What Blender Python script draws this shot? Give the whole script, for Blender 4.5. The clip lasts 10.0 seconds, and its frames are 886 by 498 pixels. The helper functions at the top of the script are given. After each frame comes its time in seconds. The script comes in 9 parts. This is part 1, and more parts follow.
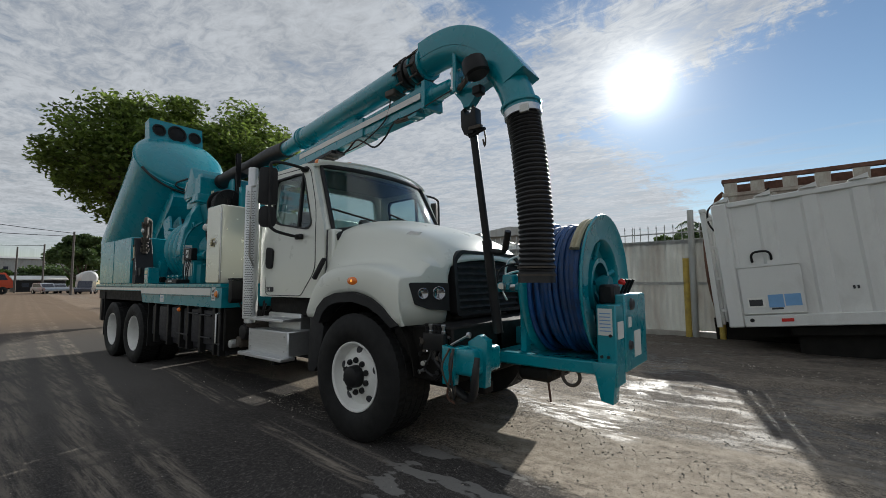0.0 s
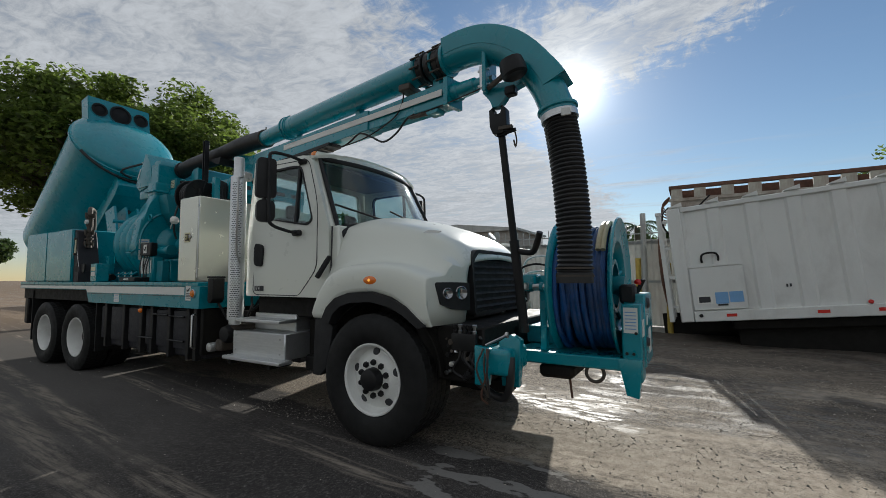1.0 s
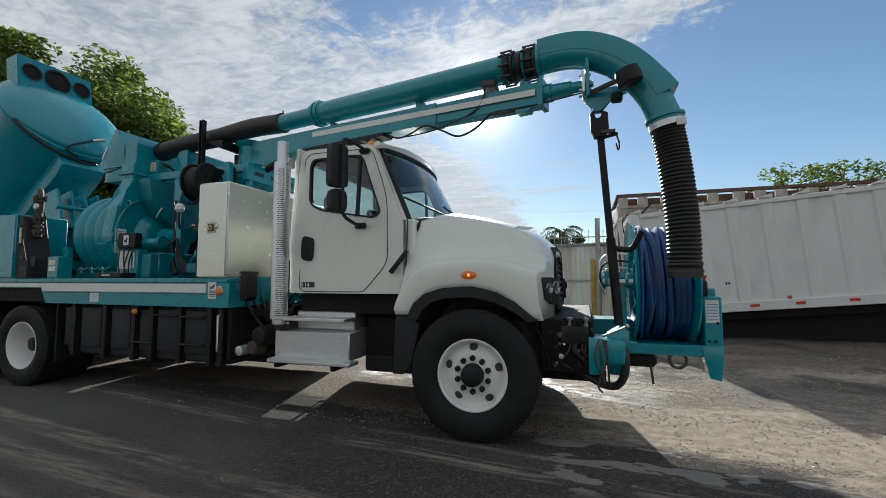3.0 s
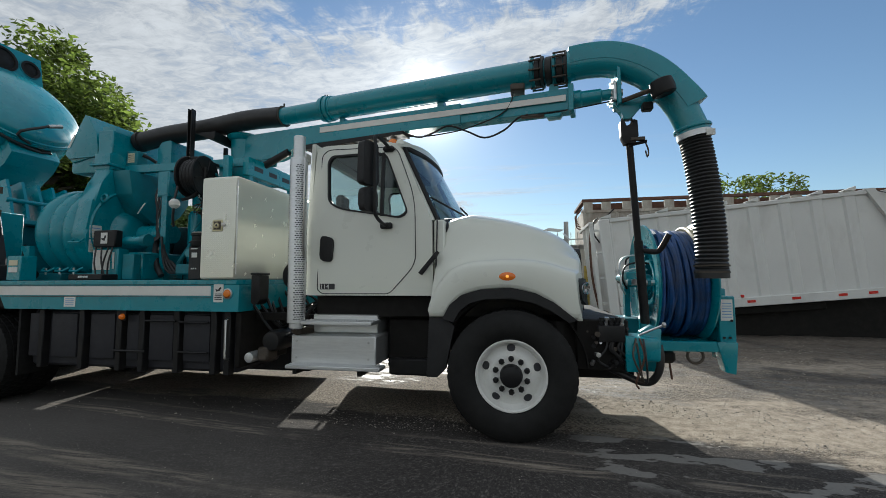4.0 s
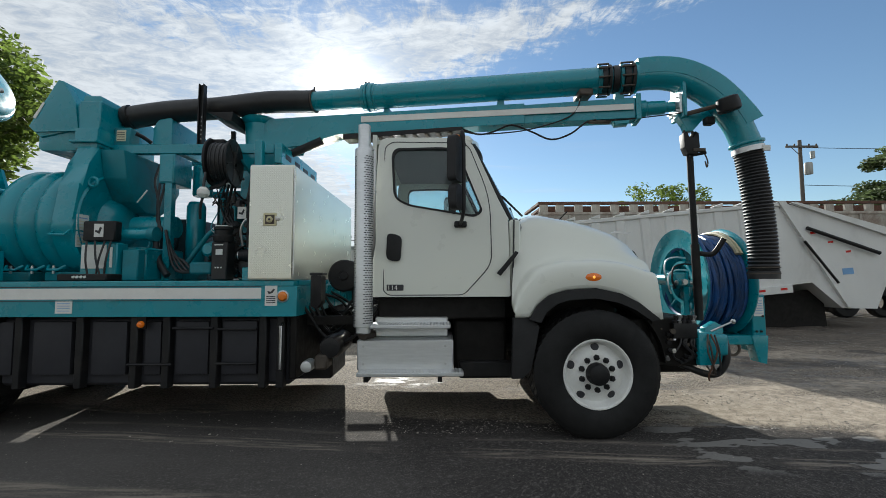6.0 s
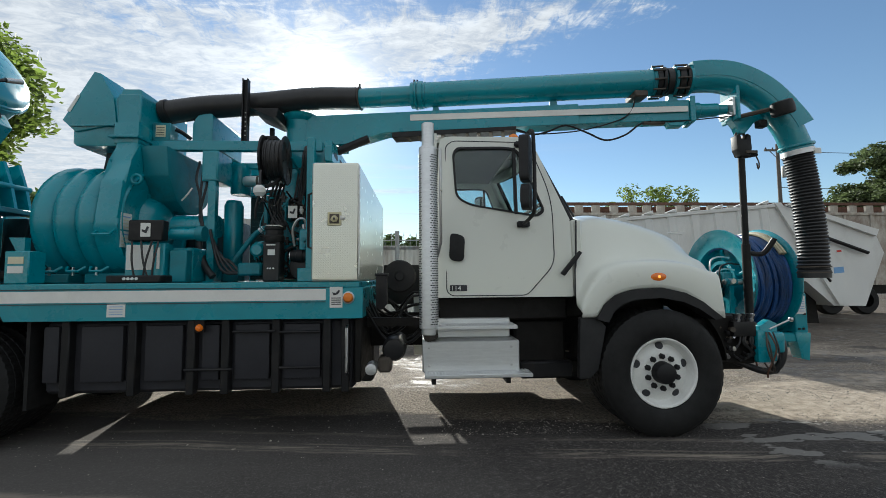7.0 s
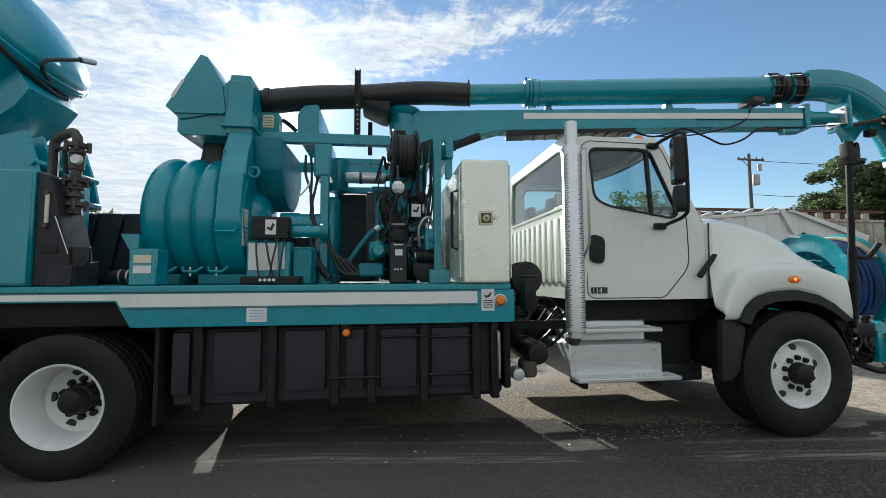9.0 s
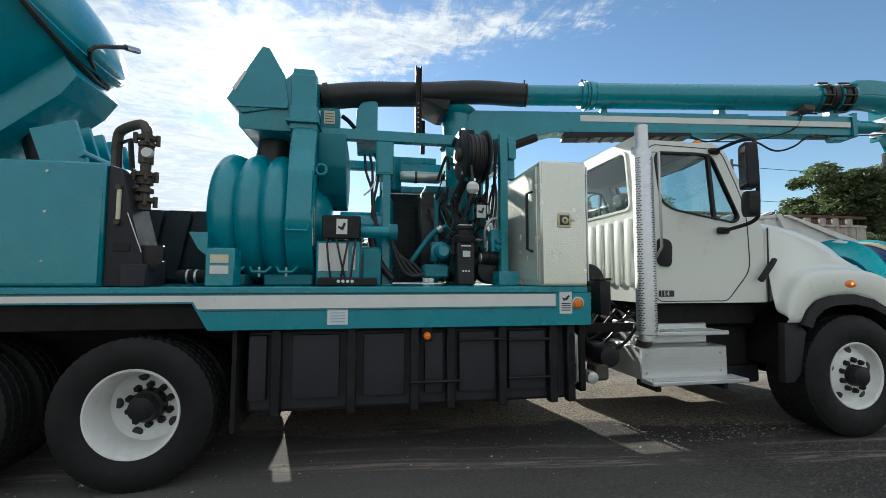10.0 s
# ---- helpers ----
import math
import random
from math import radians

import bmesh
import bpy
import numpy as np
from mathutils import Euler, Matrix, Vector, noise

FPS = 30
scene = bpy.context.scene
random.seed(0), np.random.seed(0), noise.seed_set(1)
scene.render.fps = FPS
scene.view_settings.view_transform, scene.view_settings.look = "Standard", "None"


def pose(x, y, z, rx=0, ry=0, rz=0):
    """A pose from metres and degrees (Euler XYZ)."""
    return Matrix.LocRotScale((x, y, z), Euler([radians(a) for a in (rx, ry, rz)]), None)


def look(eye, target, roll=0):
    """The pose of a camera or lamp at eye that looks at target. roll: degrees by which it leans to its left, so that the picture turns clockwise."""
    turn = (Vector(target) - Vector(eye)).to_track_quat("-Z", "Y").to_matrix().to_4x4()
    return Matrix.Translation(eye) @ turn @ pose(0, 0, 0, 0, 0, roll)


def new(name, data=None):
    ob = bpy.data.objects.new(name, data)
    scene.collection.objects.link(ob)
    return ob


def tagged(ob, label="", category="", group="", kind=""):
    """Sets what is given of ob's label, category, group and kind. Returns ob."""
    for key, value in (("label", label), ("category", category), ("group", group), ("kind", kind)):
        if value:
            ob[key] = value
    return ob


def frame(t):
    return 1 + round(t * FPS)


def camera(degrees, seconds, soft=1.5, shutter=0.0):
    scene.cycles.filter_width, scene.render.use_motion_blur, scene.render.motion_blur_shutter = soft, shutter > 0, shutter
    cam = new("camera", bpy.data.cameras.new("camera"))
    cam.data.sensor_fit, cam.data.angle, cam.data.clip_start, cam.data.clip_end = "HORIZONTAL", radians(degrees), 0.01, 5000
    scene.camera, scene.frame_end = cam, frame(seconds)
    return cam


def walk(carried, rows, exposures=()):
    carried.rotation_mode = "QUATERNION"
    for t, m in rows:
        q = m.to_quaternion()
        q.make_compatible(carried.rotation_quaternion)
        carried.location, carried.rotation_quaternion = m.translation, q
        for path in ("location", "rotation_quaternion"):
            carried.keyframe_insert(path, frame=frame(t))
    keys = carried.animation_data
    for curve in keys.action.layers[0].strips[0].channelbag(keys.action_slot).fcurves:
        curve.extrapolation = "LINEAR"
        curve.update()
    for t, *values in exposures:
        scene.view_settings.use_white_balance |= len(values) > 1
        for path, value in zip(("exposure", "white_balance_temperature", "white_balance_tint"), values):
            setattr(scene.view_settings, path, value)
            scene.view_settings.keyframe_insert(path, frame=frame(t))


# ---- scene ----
cam = camera(92.4, 10.0, 0.85)
METRES, EYE, TURN = 7.968, 1.413, 38.5
ROWS = [
    (0.0, 0.0, 0.0, 0.0, 0.03, 4.37, 0.4),
    (0.5, -0.0452, 0.0078, 0.0035, -4.22, 4.15, 0.54),
    (1.0, -0.0908, 0.0115, 0.0034, -8.12, 3.92, 0.26),
    (1.5, -0.1383, 0.0271, -0.0005, -11.76, 3.72, -0.14),
    (2.0, -0.1885, 0.0391, 0.0018, -14.76, 3.72, -0.29),
    (2.5, -0.2416, 0.0428, 0.0017, -17.4, 3.73, -0.19),
    (3.0, -0.2916, 0.0624, -0.0023, -20.18, 3.99, 0.09),
    (4.5, -0.4217, 0.1331, -0.002, -31.13, 4.08, 0.14),
    (5.0, -0.4585, 0.1647, 0.0006, -34.55, 3.95, 0.09),
    (5.5, -0.4987, 0.1906, 0.0013, -36.98, 3.85, 0.14),
    (7.0, -0.6089, 0.2898, 0.0024, -41.52, 3.86, 0.48),
    (7.5, -0.6413, 0.3238, -0.0, -42.83, 3.93, 0.56),
    (8.0, -0.6712, 0.3642, 0.004, -43.98, 3.91, 0.59),
    (8.5, -0.7077, 0.4009, 0.0042, -44.88, 3.98, 0.51),
    (9.0, -0.7426, 0.4398, 0.0043, -46.03, 4.01, 0.3),
    (9.5, -0.768, 0.4832, 0.0084, -47.31, 3.96, 0.08),
    (10.0, -0.8066, 0.5197, 0.0072, -48.72, 3.94, -0.11),
]
EXPOSURES = [(0, -0.08, 6100, 8), (1.0, -0.09, 6100, 8), (1.5, 0.05, 6100, 8), (2.0, 0.08, 6090, 7), (2.5, 0.13, 6080, 7), (4.5, 0.24, 6050, 6), (7, 0.50, 6030, 6), (10, 0.66, 5980, 5)]
walk(cam, [(t, pose(3.061, -2.549, EYE, 0, 0, TURN) @ pose(METRES * x, METRES * y, METRES * z, 90 + pitch, roll, yaw)) for t, x, y, z, yaw, pitch, roll in ROWS], EXPOSURES)

SUN_YAW, SUN_UP = 12.8, 23.1
TO_SUN = Vector((-math.sin(radians(SUN_YAW)) * math.cos(radians(SUN_UP)), math.cos(radians(SUN_YAW)) * math.cos(radians(SUN_UP)), math.sin(radians(SUN_UP))))

# ---- world and sun ----
world = bpy.data.worlds.new("sky")
scene.world = world
world.use_nodes = True
wt = world.node_tree
wt.nodes.clear()


def wn(kind, **kw):
    n = wt.nodes.new(kind)
    for k, v in kw.items():
        if k in n.inputs:
            n.inputs[k].default_value = v
    return n


def wmath(op, a, b=None, clamp=False):
    n = wt.nodes.new("ShaderNodeMath")
    n.operation, n.use_clamp = op, clamp
    for i, v in enumerate((a, b)):
        if v is None:
            continue
        if isinstance(v, (int, float)):
            n.inputs[i].default_value = v
        else:
            wt.links.new(v, n.inputs[i])
    return n.outputs[0]


def wrange(v, a, b, c=0.0, d=1.0):
    n = wt.nodes.new("ShaderNodeMapRange")
    n.interpolation_type = "SMOOTHSTEP"
    wt.links.new(v, n.inputs[0])
    for i, q in enumerate((a, b, c, d)):
        n.inputs[i + 1].default_value = q
    return n.outputs[0]


SKY_STRENGTH = 0.088
w_coord = wt.nodes.new("ShaderNodeTexCoord")
w_sky = wt.nodes.new("ShaderNodeTexSky")
w_sky.sky_type = "NISHITA"
w_sky.sun_disc = False
w_sky.sun_elevation = radians(SUN_UP)
w_sky.sun_rotation = radians(-SUN_YAW)
w_sky.air_density, w_sky.dust_density, w_sky.ozone_density = 1.1, 0.08, 2.2
w_sep = wt.nodes.new("ShaderNodeSeparateXYZ")
wt.links.new(w_coord.outputs["Generated"], w_sep.inputs[0])
# the direction met with a flat layer of cloud overhead
w_up = wmath("MAXIMUM", w_sep.outputs[2], 0.06)
w_px = wmath("DIVIDE", w_sep.outputs[0], w_up)
w_py = wmath("DIVIDE", w_sep.outputs[1], w_up)
w_plane = wt.nodes.new("ShaderNodeCombineXYZ")
wt.links.new(w_px, w_plane.inputs[0])
wt.links.new(w_py, w_plane.inputs[1])


def wnoise(scale, detail, rough, distort, stretch, turn, offset):
    m = wt.nodes.new("ShaderNodeMapping")
    m.inputs["Scale"].default_value = stretch
    m.inputs["Rotation"].default_value = (0, 0, radians(turn))
    m.inputs["Location"].default_value = offset
    wt.links.new(w_plane.outputs[0], m.inputs[0])
    n = wt.nodes.new("ShaderNodeTexNoise")
    for k, v in (("Scale", scale), ("Detail", detail), ("Roughness", rough), ("Distortion", distort)):
        n.inputs[k].default_value = v
    wt.links.new(m.outputs[0], n.inputs[0])
    return n.outputs[0]


big = wnoise(0.55, 3, 0.5, 0.3, (1, 1, 1), 0, (3.1, 0.4, 0))
rippled = wnoise(2.4, 9, 0.70, 0.7, (0.75, 1.3, 1), 40, (0.3, 2.0, 0))
streaks = wnoise(1.1, 6, 0.62, 0.4, (0.35, 1.6, 1), -8, (5.0, 1.0, 0))
# one mass of cloud up to the left, a feathered band across the sun, clear blue to the right and above the band
mottle = wnoise(11.0, 6, 0.66, 0.8, (0.8, 1.25, 1), 50, (1.3, 4.0, 0))
feather = wnoise(4.5, 8, 0.72, 0.6, (1.6, 0.55, 1), 32, (2.2, 0.7, 0))
loose = wmath("ADD", wmath("ADD", wmath("MULTIPLY", wmath("SUBTRACT", feather, 0.5), 0.9), wmath("MULTIPLY", wmath("SUBTRACT", big, 0.5), 0.7)), wmath("MULTIPLY", wmath("SUBTRACT", mottle, 0.5), 0.45))
above = wrange(wmath("ADD", w_py, loose), 1.28, 1.62)
beyond = wrange(wmath("ADD", wmath("ADD", wmath("MULTIPLY", w_px, -0.8), wmath("MULTIPLY", w_py, -1.0)), loose), -2.22, -1.93)
mass = wrange(wmath("SUBTRACT", loose, w_px), 0.72, 1.15)
# cloud overhead and behind, out of view, put there to whiten the fill light
overhead = wrange(wmath("SUBTRACT", loose, w_py), -0.95, -0.45)
bank = wmath("MAXIMUM", wmath("MAXIMUM", wmath("MULTIPLY", above, beyond), mass), overhead)
body = wmath("ADD", wmath("ADD", wmath("MULTIPLY", rippled, 0.50), wmath("MULTIPLY", big, 0.32)), wmath("MULTIPLY", mottle, 0.36))
cover = wmath("MULTIPLY", wrange(wmath("ADD", body, wmath("MULTIPLY", bank, 0.14)), 0.40, 0.76), bank, True)
low = wmath("MULTIPLY", wrange(streaks, 0.50, 0.74), wrange(w_sep.outputs[2], 0.02, 0.16))
low = wmath("MULTIPLY", low, wrange(w_sep.outputs[2], 0.55, 0.25))
low = wmath("MULTIPLY", low, wrange(w_sep.outputs[0], 0.45, -0.15))
cover = wmath("MAXIMUM", cover, wmath("MULTIPLY", low, 0.75))
cover = wmath("MULTIPLY", cover, wrange(w_sep.outputs[2], 0.0, 0.10))
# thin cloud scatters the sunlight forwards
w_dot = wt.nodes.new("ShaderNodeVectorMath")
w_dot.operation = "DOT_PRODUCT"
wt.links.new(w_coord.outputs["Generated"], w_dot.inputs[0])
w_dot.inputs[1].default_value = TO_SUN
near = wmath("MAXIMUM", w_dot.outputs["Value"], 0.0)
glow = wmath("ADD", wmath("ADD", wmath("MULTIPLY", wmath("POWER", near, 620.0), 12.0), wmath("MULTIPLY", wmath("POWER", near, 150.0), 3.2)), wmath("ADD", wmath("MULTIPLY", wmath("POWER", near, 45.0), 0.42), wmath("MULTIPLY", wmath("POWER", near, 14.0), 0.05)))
cloud_light = wmath("ADD", wmath("ADD", wmath("MULTIPLY", wmath("POWER", near, 14.0), 1.0), wmath("MULTIPLY", wmath("POWER", near, 2.0), 0.2)), 5.7)
cloud_light = wmath("MULTIPLY", cloud_light, wrange(wmath("ADD", wmath("MULTIPLY", rippled, 0.6), wmath("MULTIPLY", mottle, 0.4)), 0.36, 0.64, 0.80, 1.14))
w_cloud = wt.nodes.new("ShaderNodeCombineColor")
wt.links.new(cloud_light, w_cloud.inputs[0])
wt.links.new(wmath("MULTIPLY", cloud_light, 1.01), w_cloud.inputs[1])
wt.links.new(wmath("MULTIPLY", cloud_light, 1.03), w_cloud.inputs[2])
w_mix = wt.nodes.new("ShaderNodeMix")
w_mix.data_type = "RGBA"
wt.links.new(cover, w_mix.inputs[0])
wt.links.new(w_sky.outputs[0], w_mix.inputs[6])
wt.links.new(w_cloud.outputs[0], w_mix.inputs[7])
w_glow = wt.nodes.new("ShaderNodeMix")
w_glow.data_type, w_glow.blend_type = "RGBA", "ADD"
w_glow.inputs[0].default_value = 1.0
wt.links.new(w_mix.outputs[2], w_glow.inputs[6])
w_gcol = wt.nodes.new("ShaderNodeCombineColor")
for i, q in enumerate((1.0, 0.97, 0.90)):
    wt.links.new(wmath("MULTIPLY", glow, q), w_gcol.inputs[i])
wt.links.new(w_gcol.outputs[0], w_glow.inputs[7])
w_bg = wt.nodes.new("ShaderNodeBackground")
w_bg.inputs["Strength"].default_value = SKY_STRENGTH
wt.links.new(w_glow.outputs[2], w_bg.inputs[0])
w_out = wt.nodes.new("ShaderNodeOutputWorld")
wt.links.new(w_bg.outputs[0], w_out.inputs[0])

sun_data = bpy.data.lights.new("sun", "SUN")
sun_data.energy, sun_data.angle, sun_data.color = 5.0, radians(0.7), (1.0, 0.93, 0.82)
sun = new("sun", sun_data)
sun.matrix_world = look(TO_SUN * 60, (0, 0, 0))


# ---- materials ----
def rgb(c):
    return (*c, 1.0)


def material(name, base, rough=0.5, metal=0.0, vary=0.12, grain=6.0, fine=90.0, dirt=None, dirt_amount=0.0, dirt_scale=1.6, bump=0.0, bump_scale=160.0,
             coat=0.0, per_object=0.0, per_island=0.0, rough_vary=0.12, stretch=(1, 1, 1), translucent=0.0, spec=0.5):
    """A surface of one base colour with two scales of variation, stains with their own shape, and fine relief."""
    m = bpy.data.materials.new(name)
    m.use_nodes = True
    t = m.node_tree
    L = t.links.new
    p = t.nodes["Principled BSDF"]
    co = t.nodes.new("ShaderNodeTexCoord")
    mp = t.nodes.new("ShaderNodeMapping")
    mp.inputs["Scale"].default_value = stretch
    L(co.outputs["Object"], mp.inputs[0])

    def nz(scale, detail, rough_=0.55, distort=0.0):
        n = t.nodes.new("ShaderNodeTexNoise")
        for k, v in (("Scale", scale), ("Detail", detail), ("Roughness", rough_), ("Distortion", distort)):
            n.inputs[k].default_value = v
        L(mp.outputs[0], n.inputs[0])
        return n.outputs[0]

    def mr(v, a, b, c, d):
        n = t.nodes.new("ShaderNodeMapRange")
        L(v, n.inputs[0])
        for i, q in enumerate((a, b, c, d)):
            n.inputs[i + 1].default_value = q
        return n.outputs[0]

    def mul(col, v):
        n = t.nodes.new("ShaderNodeVectorMath")
        n.operation = "SCALE"
        L(col, n.inputs[0])
        L(v, n.inputs["Scale"])
        return n.outputs[0]

    src = t.nodes.new("ShaderNodeRGB")
    src.outputs[0].default_value = rgb(base)
    col = src.outputs[0]
    coarse, finer = nz(grain, 4), nz(fine, 3)
    col = mul(col, mr(coarse, 0.25, 0.75, 1 - vary, 1 + vary))
    col = mul(col, mr(finer, 0.25, 0.75, 1 - vary * 0.6, 1 + vary * 0.6))
    if per_object:
        oi = t.nodes.new("ShaderNodeObjectInfo")
        col = mul(col, mr(oi.outputs["Random"], 0, 1, 1 - per_object, 1 + per_object))
    if per_island:
        ge = t.nodes.new("ShaderNodeNewGeometry")
        col = mul(col, mr(ge.outputs["Random Per Island"], 0, 1, 1 - per_island, 1 + per_island))
    stain = None
    if dirt is not None:
        stain = mr(nz(dirt_scale, 8, 0.66, 0.5), 0.62 - 0.3 * dirt_amount, 0.86 - 0.3 * dirt_amount, 0, dirt_amount)
        mx = t.nodes.new("ShaderNodeMix")
        mx.data_type = "RGBA"
        L(stain, mx.inputs[0])
        L(col, mx.inputs[6])
        mx.inputs[7].default_value = rgb(dirt)
        col = mx.outputs[2]
    L(col, p.inputs["Base Color"])
    p.inputs["Metallic"].default_value = metal
    p.inputs["Specular IOR Level"].default_value = spec
    L(mr(nz(grain * 2.3, 5), 0.3, 0.7, max(0.02, rough - rough_vary * rough), min(1, rough + rough_vary)), p.inputs["Roughness"])
    p.inputs["Coat Weight"].default_value = coat
    p.inputs["Coat Roughness"].default_value = 0.14
    if translucent:
        p.inputs["Transmission Weight"].default_value = 0
        tr = t.nodes.new("ShaderNodeBsdfTranslucent")
        L(col, tr.inputs[0])
        ms = t.nodes.new("ShaderNodeMixShader")
        ms.inputs[0].default_value = translucent
        out = t.nodes["Material Output"]
        L(p.outputs[0], ms.inputs[1])
        L(tr.outputs[0], ms.inputs[2])
        L(ms.outputs[0], out.inputs[0])
    if bump:
        b = t.nodes.new("ShaderNodeBump")
        b.inputs["Strength"].default_value = 1.0
        b.inputs["Distance"].default_value = bump
        L(nz(bump_scale, 4, 0.6), b.inputs["Height"])
        L(b.outputs[0], p.inputs["Normal"])
    return m


TEAL = material("teal_paint", (0.005, 0.245, 0.305), 0.25, vary=0.10, grain=2.5, dirt=(0.04, 0.14, 0.15), dirt_amount=0.15, dirt_scale=2.2, coat=0.45, bump=0.0006, bump_scale=60)
TEAL_WORN = material("teal_worn_paint", (0.007, 0.19, 0.235), 0.42, vary=0.16, grain=5, dirt=(0.035, 0.05, 0.048), dirt_amount=0.45, dirt_scale=3.5, bump=0.001, bump_scale=80)
WHITE = material("white_cab_paint", (0.715, 0.73, 0.66), 0.28, vary=0.012, grain=2, coat=0.45, rough_vary=0.05)
STRIPE = material("white_stripe", (0.74, 0.74, 0.70), 0.35, vary=0.05, dirt=(0.35, 0.33, 0.28), dirt_amount=0.3)
BLACK = material("black_paint", (0.012, 0.012, 0.013), 0.42, vary=0.3, dirt=(0.05, 0.045, 0.04), dirt_amount=0.4, dirt_scale=4, spec=0.28)
PLASTIC = material("black_plastic", (0.022, 0.022, 0.023), 0.55, vary=0.2, bump=0.0004, bump_scale=400, spec=0.28)
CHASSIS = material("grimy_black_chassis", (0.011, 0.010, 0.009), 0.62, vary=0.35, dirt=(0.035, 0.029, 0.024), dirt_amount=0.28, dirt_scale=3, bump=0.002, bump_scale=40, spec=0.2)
RUBBER = material("tyre_rubber", (0.011, 0.011, 0.011), 0.65, vary=0.25, dirt=(0.04, 0.034, 0.028), dirt_amount=0.15, dirt_scale=3, bump=0.001, bump_scale=90, spec=0.28)
HOSE = material("black_hose_rubber", (0.018, 0.018, 0.019), 0.42, vary=0.2, dirt=(0.07, 0.06, 0.05), dirt_amount=0.3, dirt_scale=5)
RIM = material("white_wheel_paint", (0.74, 0.74, 0.71), 0.38, vary=0.06, dirt=(0.28, 0.22, 0.16), dirt_amount=0.32, dirt_scale=5)
STEEL = material("bright_steel", (0.55, 0.55, 0.55), 0.28, 1.0, vary=0.1)
BRASS = material("dull_brassy_zinc", (0.46, 0.42, 0.27), 0.35, 0.8, vary=0.15, dirt=(0.12, 0.1, 0.07), dirt_amount=0.3, dirt_scale=9)
ALU = material("brushed_aluminium", (0.68, 0.69, 0.69), 0.40, 0.85, vary=0.08, stretch=(1, 8, 8), dirt=(0.28, 0.26, 0.24), dirt_amount=0.25, dirt_scale=3, bump=0.0006)
PLATE = material("diamond_plate_aluminium", (0.78, 0.78, 0.685), 0.24, 0.5, vary=0.015, grain=3, rough_vary=0.04)
CAST = material("cast_iron_pipe", (0.075, 0.062, 0.05), 0.6, 0.3, vary=0.3, dirt=(0.12, 0.09, 0.06), dirt_amount=0.4, dirt_scale=8, bump=0.001)
ENGINE = material("oily_engine_black", (0.02, 0.02, 0.021), 0.45, 0.2, vary=0.4, dirt=(0.06, 0.045, 0.03), dirt_amount=0.45, dirt_scale=6, bump=0.002, bump_scale=60)
POLY = material("black_polyethylene", (0.030, 0.030, 0.035), 0.5, vary=0.15, bump=0.0008, bump_scale=200, spec=0.24)
BLUE = material("blue_jetter_hose", (0.010, 0.060, 0.20), 0.4, vary=0.3, grain=9, dirt=(0.05, 0.06, 0.075), dirt_amount=0.45, dirt_scale=7, per_object=0.35)
LEADER = material("pale_leader_hose", (0.45, 0.40, 0.26), 0.5, vary=0.15)
def lit(m, colour, strength):
    p = m.node_tree.nodes["Principled BSDF"]
    p.inputs["Emission Color"].default_value, p.inputs["Emission Strength"].default_value = rgb(colour), strength
    return m


AMBER_LIT = lit(material("lit_amber_lens", (0.55, 0.12, 0.006), 0.15, vary=0.05, coat=0.6), (1.0, 0.25, 0.02), 0.08)
AMBER_BULB = lit(material("glowing_amber_bulb", (0.8, 0.35, 0.05), 0.3), (1.0, 0.42, 0.06), 0.9)
AMBER = material("amber_lens", (0.75, 0.20, 0.01), 0.15, vary=0.05, coat=0.6)
RED = material("red_reflector", (0.55, 0.02, 0.015), 0.2, vary=0.1)
LABEL = material("pale_label", (0.72, 0.72, 0.68), 0.5, vary=0.06)
AGED = material("yellowed_label", (0.66, 0.62, 0.44), 0.5, vary=0.08)
BLUELABEL = material("blue_label", (0.18, 0.36, 0.62), 0.5, vary=0.1)
INK = material("dark_ink", (0.03, 0.03, 0.035), 0.5, vary=0.1)
SEAT = material("dark_seat_cloth", (0.05, 0.05, 0.055), 0.9, vary=0.2)
CABIN = material("grey_cabin_plastic", (0.12, 0.12, 0.125), 0.7, vary=0.1)
LAMP = material("lamp_reflector", (0.34, 0.34, 0.35), 0.14, 0.9, vary=0.05)
REFUSE = material("faded_white_body_paint", (0.66, 0.66, 0.64), 0.45, vary=0.06, grain=1.2, dirt=(0.30, 0.28, 0.25), dirt_amount=0.35, dirt_scale=1.3, stretch=(1, 1, 0.5))
RUSTY = material("cream_paint_with_rust", (0.46, 0.43, 0.37), 0.65, vary=0.15, grain=3, dirt=(0.13, 0.065, 0.04), dirt_amount=0.75, dirt_scale=1.7, stretch=(1, 1, 0.6), bump=0.002)
RUST = material("rust", (0.12, 0.06, 0.04), 0.85, vary=0.4, grain=8, bump=0.003)
ZINC = material("weathered_corrugated_sheet", (0.40, 0.41, 0.40), 0.55, 0.25, vary=0.12, grain=2, dirt=(0.2, 0.15, 0.11), dirt_amount=0.45, dirt_scale=1.5, stretch=(1, 1, 0.3), per_object=0.12)
YELLOW = material("faded_yellow_post_paint", (0.50, 0.36, 0.07), 0.55, vary=0.15, dirt=(0.14, 0.1, 0.06), dirt_amount=0.45, dirt_scale=5)
CONCRETE = material("old_concrete", (0.36, 0.34, 0.31), 0.85, vary=0.15, dirt=(0.15, 0.13, 0.11), dirt_amount=0.4, bump=0.004, bump_scale=30)
WOOD = material("grey_pole_wood", (0.12, 0.108, 0.096), 0.85, vary=0.25, stretch=(6, 6, 0.6), bump=0.004)
BARK = material("bark", (0.10, 0.08, 0.06), 0.9, vary=0.3, grain=8, stretch=(2, 2, 0.5), bump=0.015, bump_scale=25)
